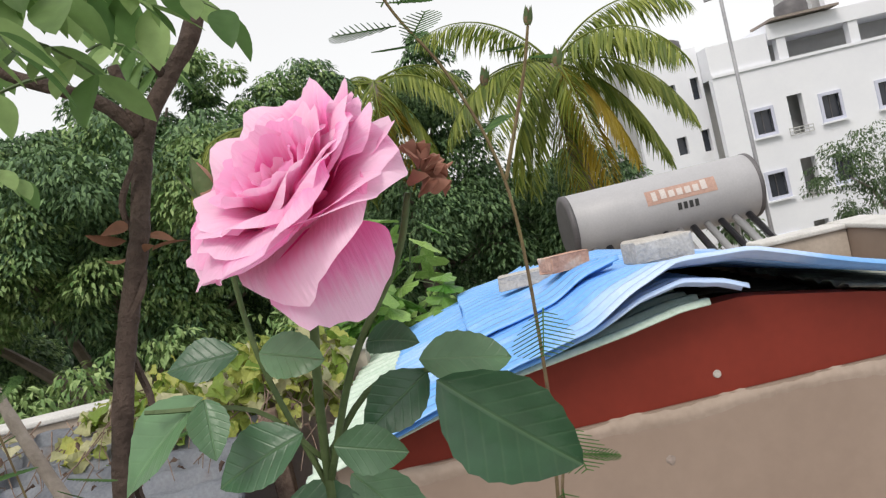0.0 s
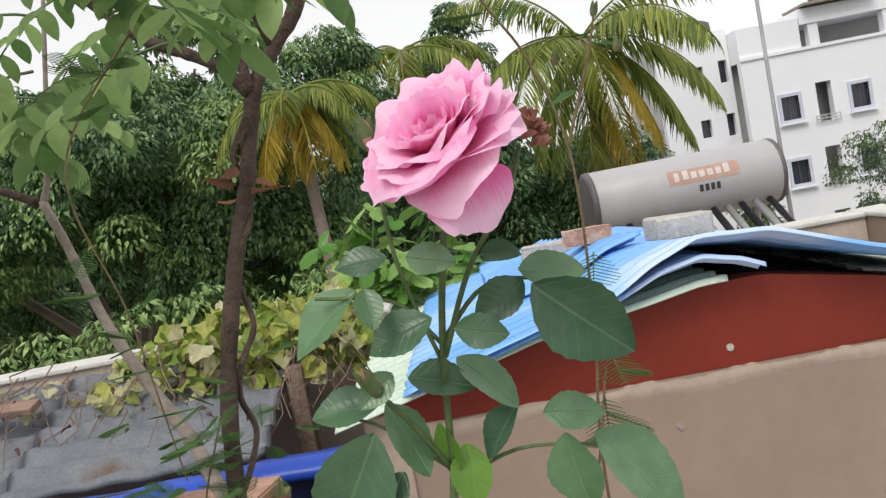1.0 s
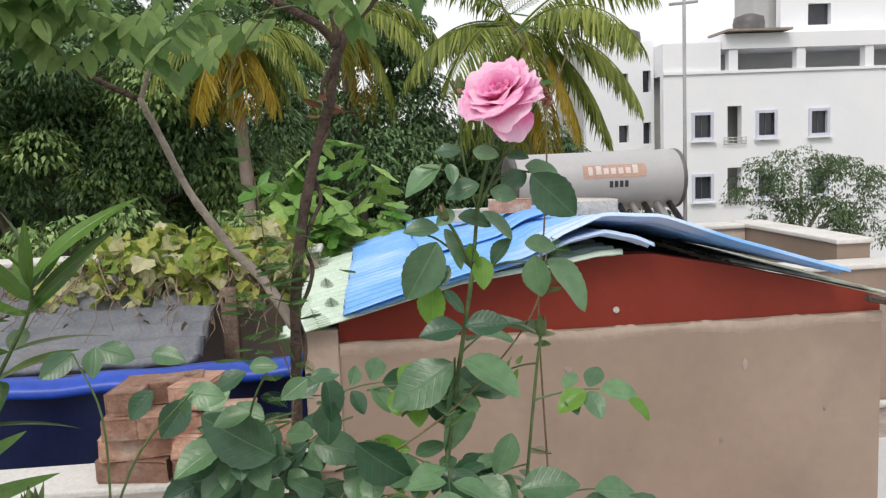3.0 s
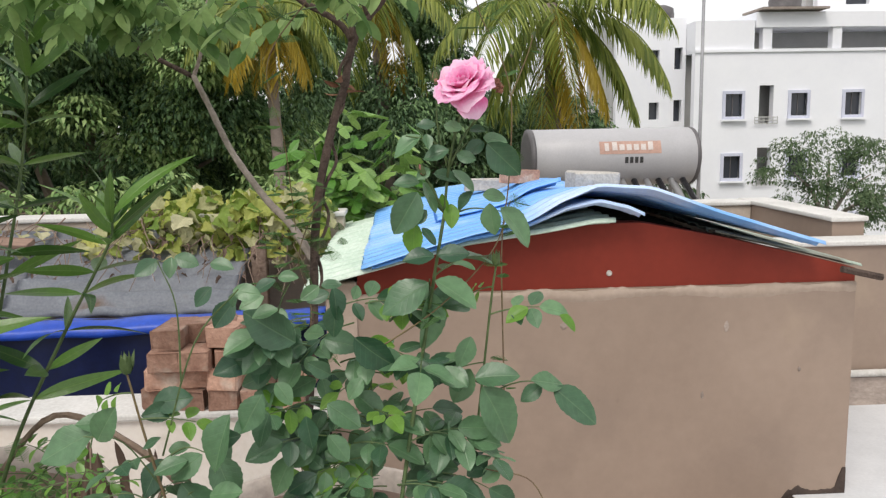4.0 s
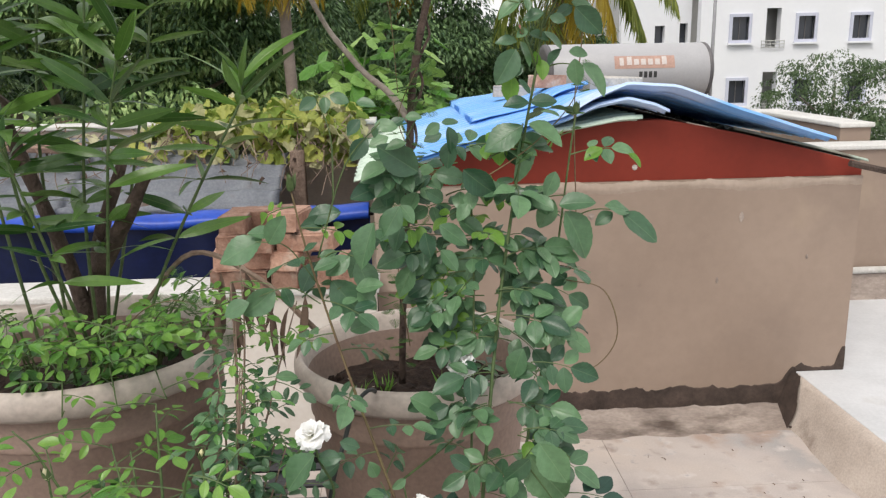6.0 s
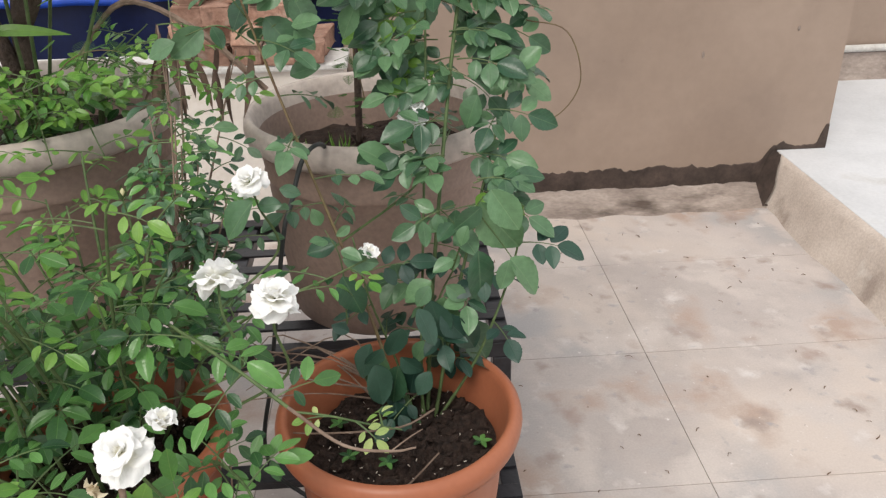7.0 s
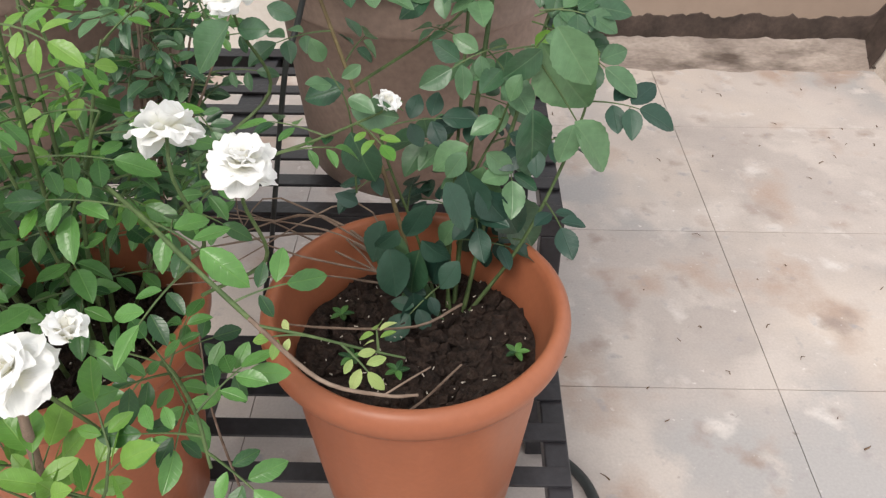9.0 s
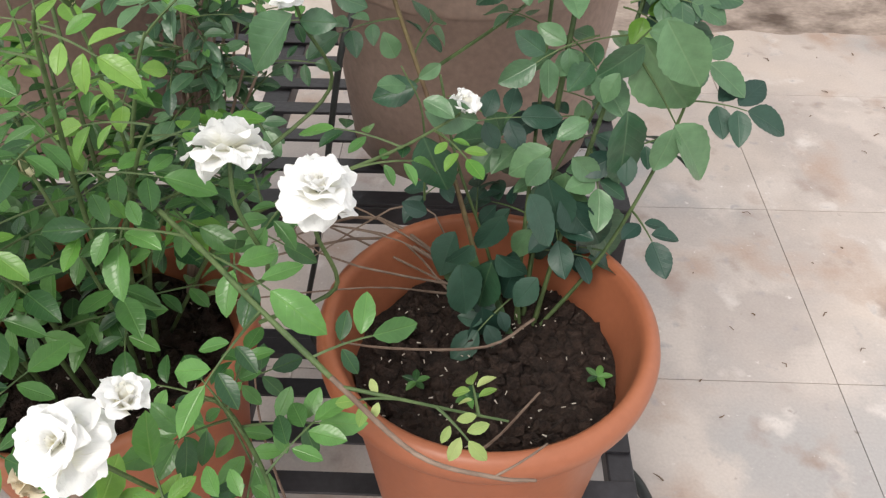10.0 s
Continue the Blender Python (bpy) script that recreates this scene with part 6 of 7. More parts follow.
bloom(whitebush, (0.326, 0.443, 0.864), (-0.3, -0.4, -0.2), 0.013, ((5, 1.1, 60, 0, [petal_mesh("petal", 1, 0.7, 0.5, 0.5, 0.3, M["faded"], 8)]), (4, 0.9, 30, 0.1, [petal_mesh("petal", 1, 0.7, 0.4, 0.5, 0.3, M["faded"], 9)])), "spent_flower", "faded brownish spent bloom")
# pruned woody stub and bright low shoots at the front
s = bmesh.new()
tube(s, smooth_path([(0.335, 0.385, 0.02), (0.338, 0.40, 0.35), (0.330, 0.43, 0.62), (0.340, 0.445, 0.76), (0.350, 0.452, 0.875)]), 0.0062, 0.0042, 7, 0.3)
part("woody_stem", s, M["twig"], whitebush, "pruned grey-brown woody stem", smooth=True)
for k, e in enumerate(((0.36, 0.41, 0.795), (0.41, 0.45, 0.80))):
    leafy_cane(whitebush, [(0.22, 0.64, 0.62), (0.26, 0.52, 0.70), (e[0] - 0.02, 0.43, e[2] - 0.05), e], 0.0024, 0.0013, WHITE_NEW, WHITE_NEW, G, gap=0.026, start=0.19, size=1.05, length=0.045, pairs=1, spin=k * 1.7, lean=1.3, droop=0.1)
for k, e in enumerate(((0.12, 0.40, 0.86), (0.05, 0.45, 0.92))):
    leafy_cane(whitebush, [(0.20, 0.66, 0.62), (0.21, 0.54, 0.76), ((e[0] + 0.2) / 2, 0.46, e[2]), e], 0.0028, 0.0014, WHITE, WHITE_NEW, G, gap=0.030, start=0.16, size=0.95, length=0.07, young_tail=0.35, spin=k, lean=0.5)

# dry brown twigs between the pots
tw = random.Random(11)
bm = bmesh.new()
for k in range(9):
    a = (0.66 + tw.uniform(-0.05, 0.05), 0.86, 0.64)
    b = (0.52 + tw.uniform(-0.06, 0.05), 0.86 + tw.uniform(-0.05, 0.08), 0.70 + tw.uniform(-0.02, 0.03))
    c = (0.40 + tw.uniform(-0.07, 0.05), 0.86 + tw.uniform(-0.12, 0.12), 0.73 + tw.uniform(-0.05, 0.06))
    tube(bm, smooth_path([a, b, c], 4), 0.0035 if k < 2 else 0.0016, 0.0008, 5, 0.3)
for pts in (((0.72, 0.82, 0.64), (0.66, 0.76, 0.655), (0.55, 0.745, 0.665), (0.47, 0.76, 0.66)), ((0.60, 0.60, 0.64), (0.66, 0.63, 0.645), (0.72, 0.70, 0.65)), ((0.40, 0.72, 0.31), (0.395, 0.70, 0.55), (0.41, 0.69, 0.72))):
    tube(bm, smooth_path(pts, 4), 0.002, 0.0012, 5, 0.2)
tagged(part("dry_twig_tangle", bm, M["twig"], rosebush, "bare dry brown twigs"), kind="stuff")
# two seedlings in the soil
seedling = thing("seedling", "tiny green seedling in the potting soil", "seedling", "seedlings in the pot", at=(0.79, 0.735, 0.625))
for k in range(5):
    a = k * 1.256
    mesh_part("leaf", WHITE[k % 3], None, seedling, m=aim((0, 0, 0.012), (math.cos(a), math.sin(a), 0.3), 0, 0.45))
for x, y in ((0.56, 0.80), (0.58, 0.72), (0.64, 0.70)):
    copy_thing(seedling, pose(x, y, 0.625, 0, 0, x * 900))

# yellow-green weeds in the large pot
weed = thing("weed_tuft", "small yellow-green weed tuft in the large pot", "weed", "weeds in the large pot", at=(0.56, 1.40, 0.882))
BLADE = leaf_mesh("blade", 0.06, 0.006, n=6, fold=0.3, droop=0.3, tip=1.0, wide_at=0.3)
BLADE.materials.append(M["white_leaf_new"])
for k in range(11):
    a = k * 2.4
    mesh_part("blade", BLADE, None, weed, m=aim((0.008 * math.cos(a), 0.008 * math.sin(a), 0), (math.cos(a) * 0.5, math.sin(a) * 0.5, 1), k, 0.6 + 0.08 * (k % 6)))
for x, y, a in ((0.50, 1.36, 70), (0.70, 1.38, 200), (0.78, 1.33, 300)):
    copy_thing(weed, pose(x, y, 0.882, 0, 0, a))

# ---- oleander in the large pot ----
oleander = thing("oleander", "oleander with long narrow leaves in a large brown pot", "shrub")
OLE = [leaf_mesh("leaf", 0.16, 0.027, n=9, fold=0.12, droop=d, tip=0.9, wide_at=0.4) for d in (0.1, 0.25, 0.4)]
for me in OLE:
    me.materials.append(M["oleander"])
ol = random.Random(5)


def oleander_shoot(pts, n, size=1.0, r=0.0042, start=0.35):
    path = smooth_path(pts, 8)
    bm = bmesh.new()
    tube(bm, path, r, r * 0.5, 7)
    part("shoot", bm, G, oleander, smooth=True)
    for k in range(n):
        t = start + (1 - start) * (k / max(1, n - 1))
        q = path[min(len(path) - 1, int(t * (len(path) - 1)))]
        for w in range(3):
            a = k * 1.05 + w * 2.094 + ol.uniform(-0.3, 0.3)
            up = 0.25 + 3.2 * max(0, t - 0.65) + ol.uniform(-0.25, 0.25)
            mesh_part("leaf", ol.choice(OLE), None, oleander, m=aim(q, (math.cos(a), math.sin(a), up), ol.uniform(-1.3, 1.3), size * ol.uniform(0.75, 1.1)))


oleander_shoot([(0.02, 1.36, 0.95), (0.10, 1.37, 1.18), (0.20, 1.38, 1.38), (0.285, 1.38, 1.53), (0.295, 1.38, 1.58)], 9, 0.95)
oleander_shoot([(-0.05, 1.38, 0.95), (-0.04, 1.36, 1.3), (0.0, 1.34, 1.6), (0.03, 1.34, 1.85)], 12, 1.0)
oleander_shoot([(-0.12, 1.42, 0.95), (-0.14, 1.42, 1.4), (-0.10, 1.42, 1.8), (-0.06, 1.40, 2.12)], 14, 1.05)
oleander_shoot([(-0.20, 1.45, 0.95), (-0.26, 1.45, 1.4), (-0.30, 1.5, 1.8), (-0.25, 1.5, 2.2)], 14, 1.05)
oleander_shoot([(-0.08, 1.50, 0.95), (0.0, 1.55, 1.35), (0.06, 1.60, 1.7), (0.08, 1.62, 1.95)], 10, 1.0)
oleander_shoot([(-0.03, 1.36, 0.95), (0.02, 1.30, 1.25), (0.06, 1.27, 1.5), (0.10, 1.26, 1.66)], 9, 1.0)
oleander_shoot([(-0.06, 1.36, 0.95), (-0.12, 1.28, 1.3), (-0.14, 1.26, 1.6), (-0.13, 1.26, 1.85)], 11, 1.0)
oleander_shoot([(-0.22, 1.36, 0.95), (-0.32, 1.30, 1.3), (-0.38, 1.28, 1.6), (-0.40, 1.28, 1.9)], 12, 1.0)
oleander_shoot([(-0.02, 1.33, 0.95), (-0.06, 1.26, 1.2), (-0.10, 1.22, 1.4), (-0.12, 1.2, 1.5)], 8, 0.9)
for pts in (((-0.06, 1.42, 0.93), (-0.05, 1.42, 1.2), (0.02, 1.45, 1.42)), ((-0.06, 1.42, 0.93), (-0.10, 1.40, 1.2), (-0.18, 1.38, 1.5)), ((-0.05, 1.42, 1.18), (0.05, 1.36, 1.32), (0.1, 1.34, 1.4))):
    bm = bmesh.new()
    tube(bm, smooth_path(pts), 0.021, 0.012, 8, 0.2)
    part("woody_stem", bm, M["bark"], oleander, smooth=True)
# withered hanging leaves
DRY = leaf_mesh("dry_leaf", 0.15, 0.022, n=7, fold=0.6, droop=0.2)
DRY.materials.append(M["dry_leaf"])
for k in range(16):
    x = ol.uniform(0.20, 0.40)
    mesh_part("dry_leaf", DRY, None, oleander, m=aim((x, 1.38 + ol.uniform(-0.06, 0.08), 1.15 + ol.uniform(-0.05, 0.04)), (ol.uniform(-0.3, 0.3), ol.uniform(-0.2, 0.2), -1), ol.uniform(-1, 1), ol.uniform(0.6, 1.0)))
bm = bmesh.new()
tube(bm, smooth_path([(0.04, 1.40, 1.10), (0.16, 1.40, 1.22), (0.30, 1.39, 1.16), (0.42, 1.38, 1.04)]), 0.005, 0.007, 6, 0.2)
part("dry_stem", bm, M["twig"], oleander, "bent withered stem")
# leafy seedlings spilling over the large pot's rim
rimbush = thing("small_rose_bush", "low light-green rose spilling over the large brown pot", "rose bush")
for k in range(20):
    a = wr.uniform(-2.9, 0.5)
    bx, by = -0.06 + 0.12 * math.cos(a), 1.36 + 0.1 * math.sin(a)
    q = wr.uniform(0.14, 0.36)
    ex, ey, ez = -0.04 + q * math.cos(a), 1.34 + q * 0.95 * math.sin(a), wr.uniform(1.0, 1.17) - 0.5 * max(0, q - 0.25)
    leafy_cane(rimbush, [(bx, by, 0.92), ((bx + ex) / 2, (by + ey) / 2, 1.10), (ex, ey, ez)], 0.0025, 0.0012, WHITE, WHITE_NEW, G, gap=0.038, start=0.08, size=1.15, length=0.07, young_tail=0.55, spin=k, lean=0.4)

# darker older canes at the back of the white rose
DARK = with_material(small_leaf, M["rose"])
for k in range(9):
    ex, ey, ez = 0.38 + wr.uniform(-0.10, 0.08), 0.98 + wr.uniform(-0.06, 0.12), wr.uniform(0.90, 1.18)
    leafy_cane(whitebush, [(0.27, 0.86, 0.60), (0.30, 0.90, 0.74), ((ex + 0.32) / 2, (ey + 0.9) / 2, ez - 0.12), (ex, ey, ez)], 0.003, 0.0012, DARK, WHITE, M["twig"], gap=0.030, start=0.16, size=0.8, length=0.06, young_tail=0.12, spin=k, lean=0.2)

for k in range(4):
    ex, ey, ez = 0.36 + wr.uniform(-0.10, 0.12), 1.12 + wr.uniform(-0.06, 0.10), wr.uniform(1.08, 1.27)
    leafy_cane(whitebush, [(0.28, 0.86, 0.60), (0.31, 0.95, 0.80), ((ex + 0.32) / 2, ey - 0.06, ez - 0.14), (ex, ey, ez)], 0.003, 0.0012, DARK, WHITE_NEW, M["twig"], gap=0.030, start=0.34, size=0.85, length=0.06, young_tail=0.2, spin=k, lean=0.2)

# ---- slender tree in the second large pot ----
sapling = thing("slender_tree", "slender brown-barked young tree with pinnate leaves in a brown pot", "tree")


def limb(pts, r0, r1, material=M["bark"], parent=sapling, name="branch", n=8):
    bm = bmesh.new()
    tube(bm, smooth_path(pts, 6), r0, r1, n, 0.16)
    return part(name, bm, material, parent, smooth=True)


limb([(0.600, 1.41, 0.90), (0.606, 1.40, 1.05), (0.614, 1.40, 1.21), (0.628, 1.40, 1.35), (0.636, 1.40, 1.51), (0.648, 1.40, 1.61), (0.665, 1.41, 1.69), (0.680, 1.42, 1.745), (0.697, 1.426, 1.793), (0.704, 1.44, 1.835), (0.718, 1.45, 1.885), (0.745, 1.457, 1.922), (0.77, 1.46, 1.955), (0.805, 1.47, 2.05), (0.83, 1.48, 2.25)], 0.0080, 0.0076, name="trunk")
limb([(0.712, 1.445, 1.878), (0.691, 1.44, 1.905), (0.658, 1.44, 1.926), (0.624, 1.44, 1.945), (0.597, 1.44, 1.973), (0.54, 1.43, 2.02), (0.42, 1.42, 2.06), (0.25, 1.41, 2.09)], 0.0065, 0.004)
limb([(0.713, 1.443, 1.882), (0.711, 1.44, 1.905), (0.706, 1.438, 1.932)], 0.0052, 0.0045)
limb([(0.632, 1.405, 1.49), (0.606, 1.43, 1.53), (0.580, 1.47, 1.556), (0.540, 1.52, 1.586), (0.490, 1.57, 1.642), (0.452, 1.61, 1.692), (0.410, 1.66, 1.765), (0.370, 1.70, 1.835)], 0.0075, 0.0055, M["bark_pale"])
limb([(0.370, 1.70, 1.833), (0.302, 1.70, 1.869), (0.22, 1.70, 1.913), (0.05, 1.69, 1.99), (-0.12, 1.66, 2.04)], 0.0055, 0.003, M["bark"])
limb([(0.370, 1.70, 1.833), (0.381, 1.70, 1.86), (0.392, 1.70, 1.896), (0.401, 1.70, 1.952), (0.43, 1.70, 2.1)], 0.0045, 0.0025, M["bark_pale"])
limb([(0.74, 1.455, 1.915), (0.70, 1.38, 2.05), (0.57, 1.32, 2.12), (0.42, 1.28, 2.15)], 0.004, 0.002)
DRY_HUSK = leaf_mesh("dry_leaf", 0.15, 0.05, n=7, fold=0.5, droop=0.2)
DRY_HUSK.materials.append(M["husk"])
# twist of another stem and the tuft of dry leaf bases round the trunk
bm = bmesh.new()
tube(bm, smooth_path([(0.628 + 0.075 * (k / 16) ** 1.2 + 0.0085 * math.cos(k * 1.9), 1.40 + 0.035 * (k / 16) ** 2 + 0.0085 * math.sin(k * 1.9), 1.35 + k * 0.0315) for k in range(17)], 4), 0.0032, 0.0028, 5, 0.2)
part("twining_stem", bm, M["bark"], sapling)
for k in range(7):
    a = k * 0.9
    mesh_part("dry_leaf", DRY_HUSK, None, sapling, m=aim((0.696 + 0.008 * math.cos(a), 1.426 + 0.008 * math.sin(a), 1.783 + 0.012 * (k % 3)), (math.cos(a), math.sin(a), 0.25 - 0.4 * (k % 2)), k, 0.20))
PIN = [leaf_mesh("leaflet", 0.055, 0.026, n=7, fold=f, droop=d, tip=0.8, wide_at=0.45) for f, d in ((0.15, 0.1), (0.3, 0.2))]
for me in PIN:
    me.materials.append(M["pinnate"])
pr = random.Random(21)


def pinnate(base, d, length, pairs=6, size=1.0):
    d = Vector(d).normalized()
    pts, q = [Vector(base)], Vector(base)
    bm = bmesh.new()
    for i in range(pairs + 2):
        d = (d + Vector((0, 0, -0.14))).normalized()
        q = q + d * length / (pairs + 2)
        pts.append(q.copy())
    tube(bm, pts, 0.0016, 0.0008, 4)
    part("leaf_stalk", bm, G, sapling)
    for i, q in enumerate(pts[2:]):
        side = d.cross(Vector((0, 0, 1))).normalized()
        for s in (-1, 1):
            leaflet(pr.choice(PIN), sapling, aim(q, side * s + d * 0.5 + Vector((0, 0, -0.5 + pr.uniform(-0.2, 0.2))), pr.uniform(-0.4, 0.4), size * pr.uniform(0.8, 1.15)))


for k in range(56):
    bx = 0.02 + 0.66 * pr.random()
    pinnate((bx, 1.40 + pr.uniform(-0.15, 0.25), 1.955 + 0.10 * pr.random() - 0.08 * max(0, bx - 0.3)), (pr.uniform(-1, 1), pr.uniform(-1, 0.4), 0.1), pr.uniform(0.11, 0.17), 5, pr.uniform(0.7, 1.0))
for k in range(14):
    pinnate((-0.05 + pr.uniform(-0.25, 0.4), 1.57 + pr.uniform(-0.05, 0.05), 1.95 + pr.uniform(-0.02, 0.03)), (pr.uniform(-1, 1), pr.uniform(-1, 0.6), 0.1), pr.uniform(0.12, 0.18), 5, 0.95)

# ---- feathery vine twining through ----
vine = thing("feathery_vine", "thin feathery-leaved vine twining round the trunk and rose", "vine")
fr = random.Random(31)


def feather(bm, at, d, length):
    """A comb of needle-thin leaflets."""
    d = Vector(d).normalized()
    side = d.cross(Vector((0, 0, 1)))
    side = side.normalized() if side.length > 0.05 else Vector((1, 0, 0))
    n = 11
    tube(bm, [Vector(at), Vector(at) + d * length], 0.0006, 0.0004, 3)
    for i in range(1, n + 1):
        q = Vector(at) + d * length * i / n
        w = length * 0.55 * math.sin(i / n * math.pi * 0.85 + 0.25)
        for s in (-1, 1):
            tube(bm, [q, q + (side * s + d * 0.55).normalized() * w], 0.0005, 0.0003, 3)


def vine_run(pts, count, spread=0.02, size=0.05):
    path = smooth_path(pts, 10)
    bm = bmesh.new()
    tube(bm, path, 0.0013, 0.0009, 4)
    part("vine_stem", bm, M["brown_stem"], vine)
    bm = bmesh.new()
    for k in range(count):
        q = fr.choice(path) + Vector((fr.uniform(-1, 1), fr.uniform(-1, 1), fr.uniform(-1, 1))) * spread
        feather(bm, q, (fr.uniform(-1, 1), fr.uniform(-1, 1), fr.uniform(-0.4, 0.6)), size * fr.uniform(0.4, 0.95))
    part("vine_leaves", bm, M["feather"], vine)


vine_run([(0.62, 1.38, 1.0), (0.60, 1.33, 1.2), (0.63, 1.36, 1.4), (0.61, 1.38, 1.5), (0.65, 1.36, 1.6)], 120, 0.055, 0.042)
vine_run([(0.95, 1.22, 1.30), (0.955, 1.28, 1.52), (0.97, 1.30, 1.63), (0.975, 1.30, 1.76), (0.955, 1.30, 1.84), (0.925, 1.30, 1.90), (0.90, 1.30, 2.0)], 14, 0.008, 0.045)
vine_run([(0.975, 1.30, 1.77), (1.0, 1.30, 1.83), (1.01, 1.3, 1.86)], 2, 0.004, 0.03)
vine_run([(0.66, 1.36, 1.95), (0.58, 1.33, 1.83), (0.60, 1.34, 1.70), (0.61, 1.36, 1.55)], 14, 0.02, 0.05)
vine_run([(0.74, 1.10, 1.40), (0.84, 1.12, 1.46), (0.93, 1.2, 1.53), (0.97, 1.28, 1.6)], 10, 0.01, 0.045)
vine_run([(0.0, 1.2, 1.0), (0.1, 1.2, 1.15), (0.2, 1.2, 1.17), (0.25, 1.22, 1.1)], 30, 0.04, 0.05)
bm = bmesh.new()
tube(bm, smooth_path([(0.905, 1.10, 1.22), (0.975, 1.09, 1.20), (1.0, 1.08, 1.12), (0.965, 1.08, 1.06), (0.90, 1.08, 1.04)]), 0.0012, 0.001, 4)
part("tendril", bm, M["brown_stem"], vine, "brown curling tendril")
for k, q in enumerate(((1.01, 1.3, 1.86), (0.975, 1.3, 1.83), (1.02, 1.29, 1.83))):
    bud(vine, q, (0.2, 0, 1), 0.011, M["brown_stem"], "small brown seed pod")

# ---- creeper over the back parapet ----
cr = random.Random(41)
ROUND = leaf_verts(1.0, 1.0, n=8, serrate=0.25, fold=0.32, droop=0.28, tip=0.75, wide_at=0.30, wave=0.10)
SHRUNK = leaf_verts(1.0, 0.5, n=6, serrate=0.3, fold=0.7, droop=0.4, tip=0.9, wide_at=0.4, wave=0.2)
creeper = thing("creeper", "yellowing broad-leaved creeper sprawled over parapet and iron sheets", "creeper")


def scatter(n, box_, size, upness, rr, flat=1.0):
    out = []
    for _ in range(n):
        p = Vector([rr.uniform(box_[2 * i], box_[2 * i + 1]) for i in range(3)])
        out.append(aim(p, (rr.uniform(-1, 1), rr.uniform(-1.2, 0.6), rr.uniform(-0.7, 0.3) * upness), rr.uniform(-0.6, 0.6), rr.uniform(*size)))
    return out


hump = []
for _ in range(520):
    x = cr.uniform(-0.9, 0.36)
    top = 1.18 + 0.17 * math.exp(-((x + 0.15) / 0.45) ** 2) + 0.03 * math.sin(x * 9)
    y = cr.uniform(4.25, 4.85)
    z = cr.uniform(1.02, top) if y < 4.5 else cr.uniform(1.2, top + 0.08)
    hump.append(aim((x, y, z), (cr.uniform(-1, 1), cr.uniform(-1.2, 0.4), cr.uniform(-0.8, 0.2)), cr.uniform(-1.1, 1.1), cr.uniform(0.05, 0.125)))
cloud("leaves", hump[:360], ROUND, M["creeper"], creeper)
cloud("pale_leaves", hump[360:], ROUND, M["creeper_pale"], creeper, "bleached pale leaves")
cloud("hanging_leaves", scatter(46, (-2.4, 0.1, 4.2, 4.5, 1.08, 1.22), (0.05, 0.10), 1.0, cr), ROUND, M["creeper_pale"], creeper)
bm = bmesh.new()
for k in range(90):
    x = cr.uniform(-2.6, 0.35)
    p = [Vector((x, 4.5, 1.2 + cr.uniform(0, 0.1)))]
    for j in range(5):
        p.append(p[-1] + Vector((cr.uniform(-0.07, 0.07), cr.uniform(-0.16, -0.03), cr.uniform(-0.10, 0.0))))
    tube(bm, p, 0.004, 0.002, 4, 0.3)
tagged(part("dry_stem_tangle", bm, M["twig"], creeper, "dry brown trailing stems"), kind="stuff")
cloud("withered_leaves", scatter(110, (-2.4, 0.25, 3.95, 4.5, 1.0, 1.2), (0.03, 0.06), 1.4, cr), SHRUNK, M["dry_leaf"], creeper, "withered brown leaves")

# ---- bright plant with lobed leaves beside the shed ----
okra = thing("lobed_leaf_plant", "bright green bushy plant with large lobed leaves behind the shed", "plant")


def lobed_mesh(seed):
    rr = random.Random(seed)
    verts, faces = [(0.1, 0, 0)], []
    n = 48
    for k in range(n + 1):
        a = -2.6 + 5.2 * k / n
        r = 0.20 + 0.48 * abs(math.cos(a * 1.25)) ** 2.2 * (1.15 - 0.17 * abs(a)) + 0.025 * math.sin(k * 2.1)
        x, y = 0.35 + r * math.cos(a), r * math.sin(a)
        verts.append((x, y, -0.22 * (x * x + y * y) + 0.07 * math.cos(a * 2.5) + rr.uniform(-0.015, 0.015)))
    verts.append((0.35, 0, 0.03))
    c = len(verts) - 1
    for k in range(1, n + 1):
        faces.append((c, k, k + 1))
    faces += [(c, n + 1, 0), (c, 0, 1)]
    me = bpy.data.meshes.new("leaf")
    me.from_pydata(verts, [], faces)
    me.materials.append(M["lobed"])
    return me


LOBED = [lobed_mesh(k) for k in range(3)]
for k in range(6):
    bm = bmesh.new()
    x0, y0 = 0.46 + cr.uniform(-0.17, 0.25), 5.2 + cr.uniform(-0.15, 0.3)
    hgt = cr.uniform(1.3, 1.84)
    p = smooth_path([(x0, y0, 0.1), (x0 + cr.uniform(-0.05, 0.05), y0, 1.0), (x0 + cr.uniform(-0.2, 0.2), y0 + cr.uniform(-0.1, 0.1), hgt)], 8)
    tube(bm, p, 0.012, 0.005, 6)
    for q in p[8:]:
        for _ in range(2):
            a = cr.uniform(0, 6.28)
            d = Vector((math.cos(a), math.sin(a), 0.4))
            e = q + d * cr.uniform(0.05, 0.12)
            tube(bm, [q, e], 0.003, 0.002, 4)
            mesh_part("leaf", cr.choice(LOBED), None, okra, m=aim(e, (d.x, d.y - 0.3, cr.uniform(-0.5, 0.1)), cr.uniform(-0.9, 0.9), cr.uniform(0.13, 0.24)))
    part("stem", bm, M["green_stem"], okra)

# ---- distant trees ----
TL = ([(0, 0, 0), (0.45, -0.2, 0.06), (0.5, 0, 0), (0.45, 0.2, 0.06), (1, 0, -0.2)], [(0, 1, 2), (2, 1, 4), (0, 2, 3), (2, 4, 3)])


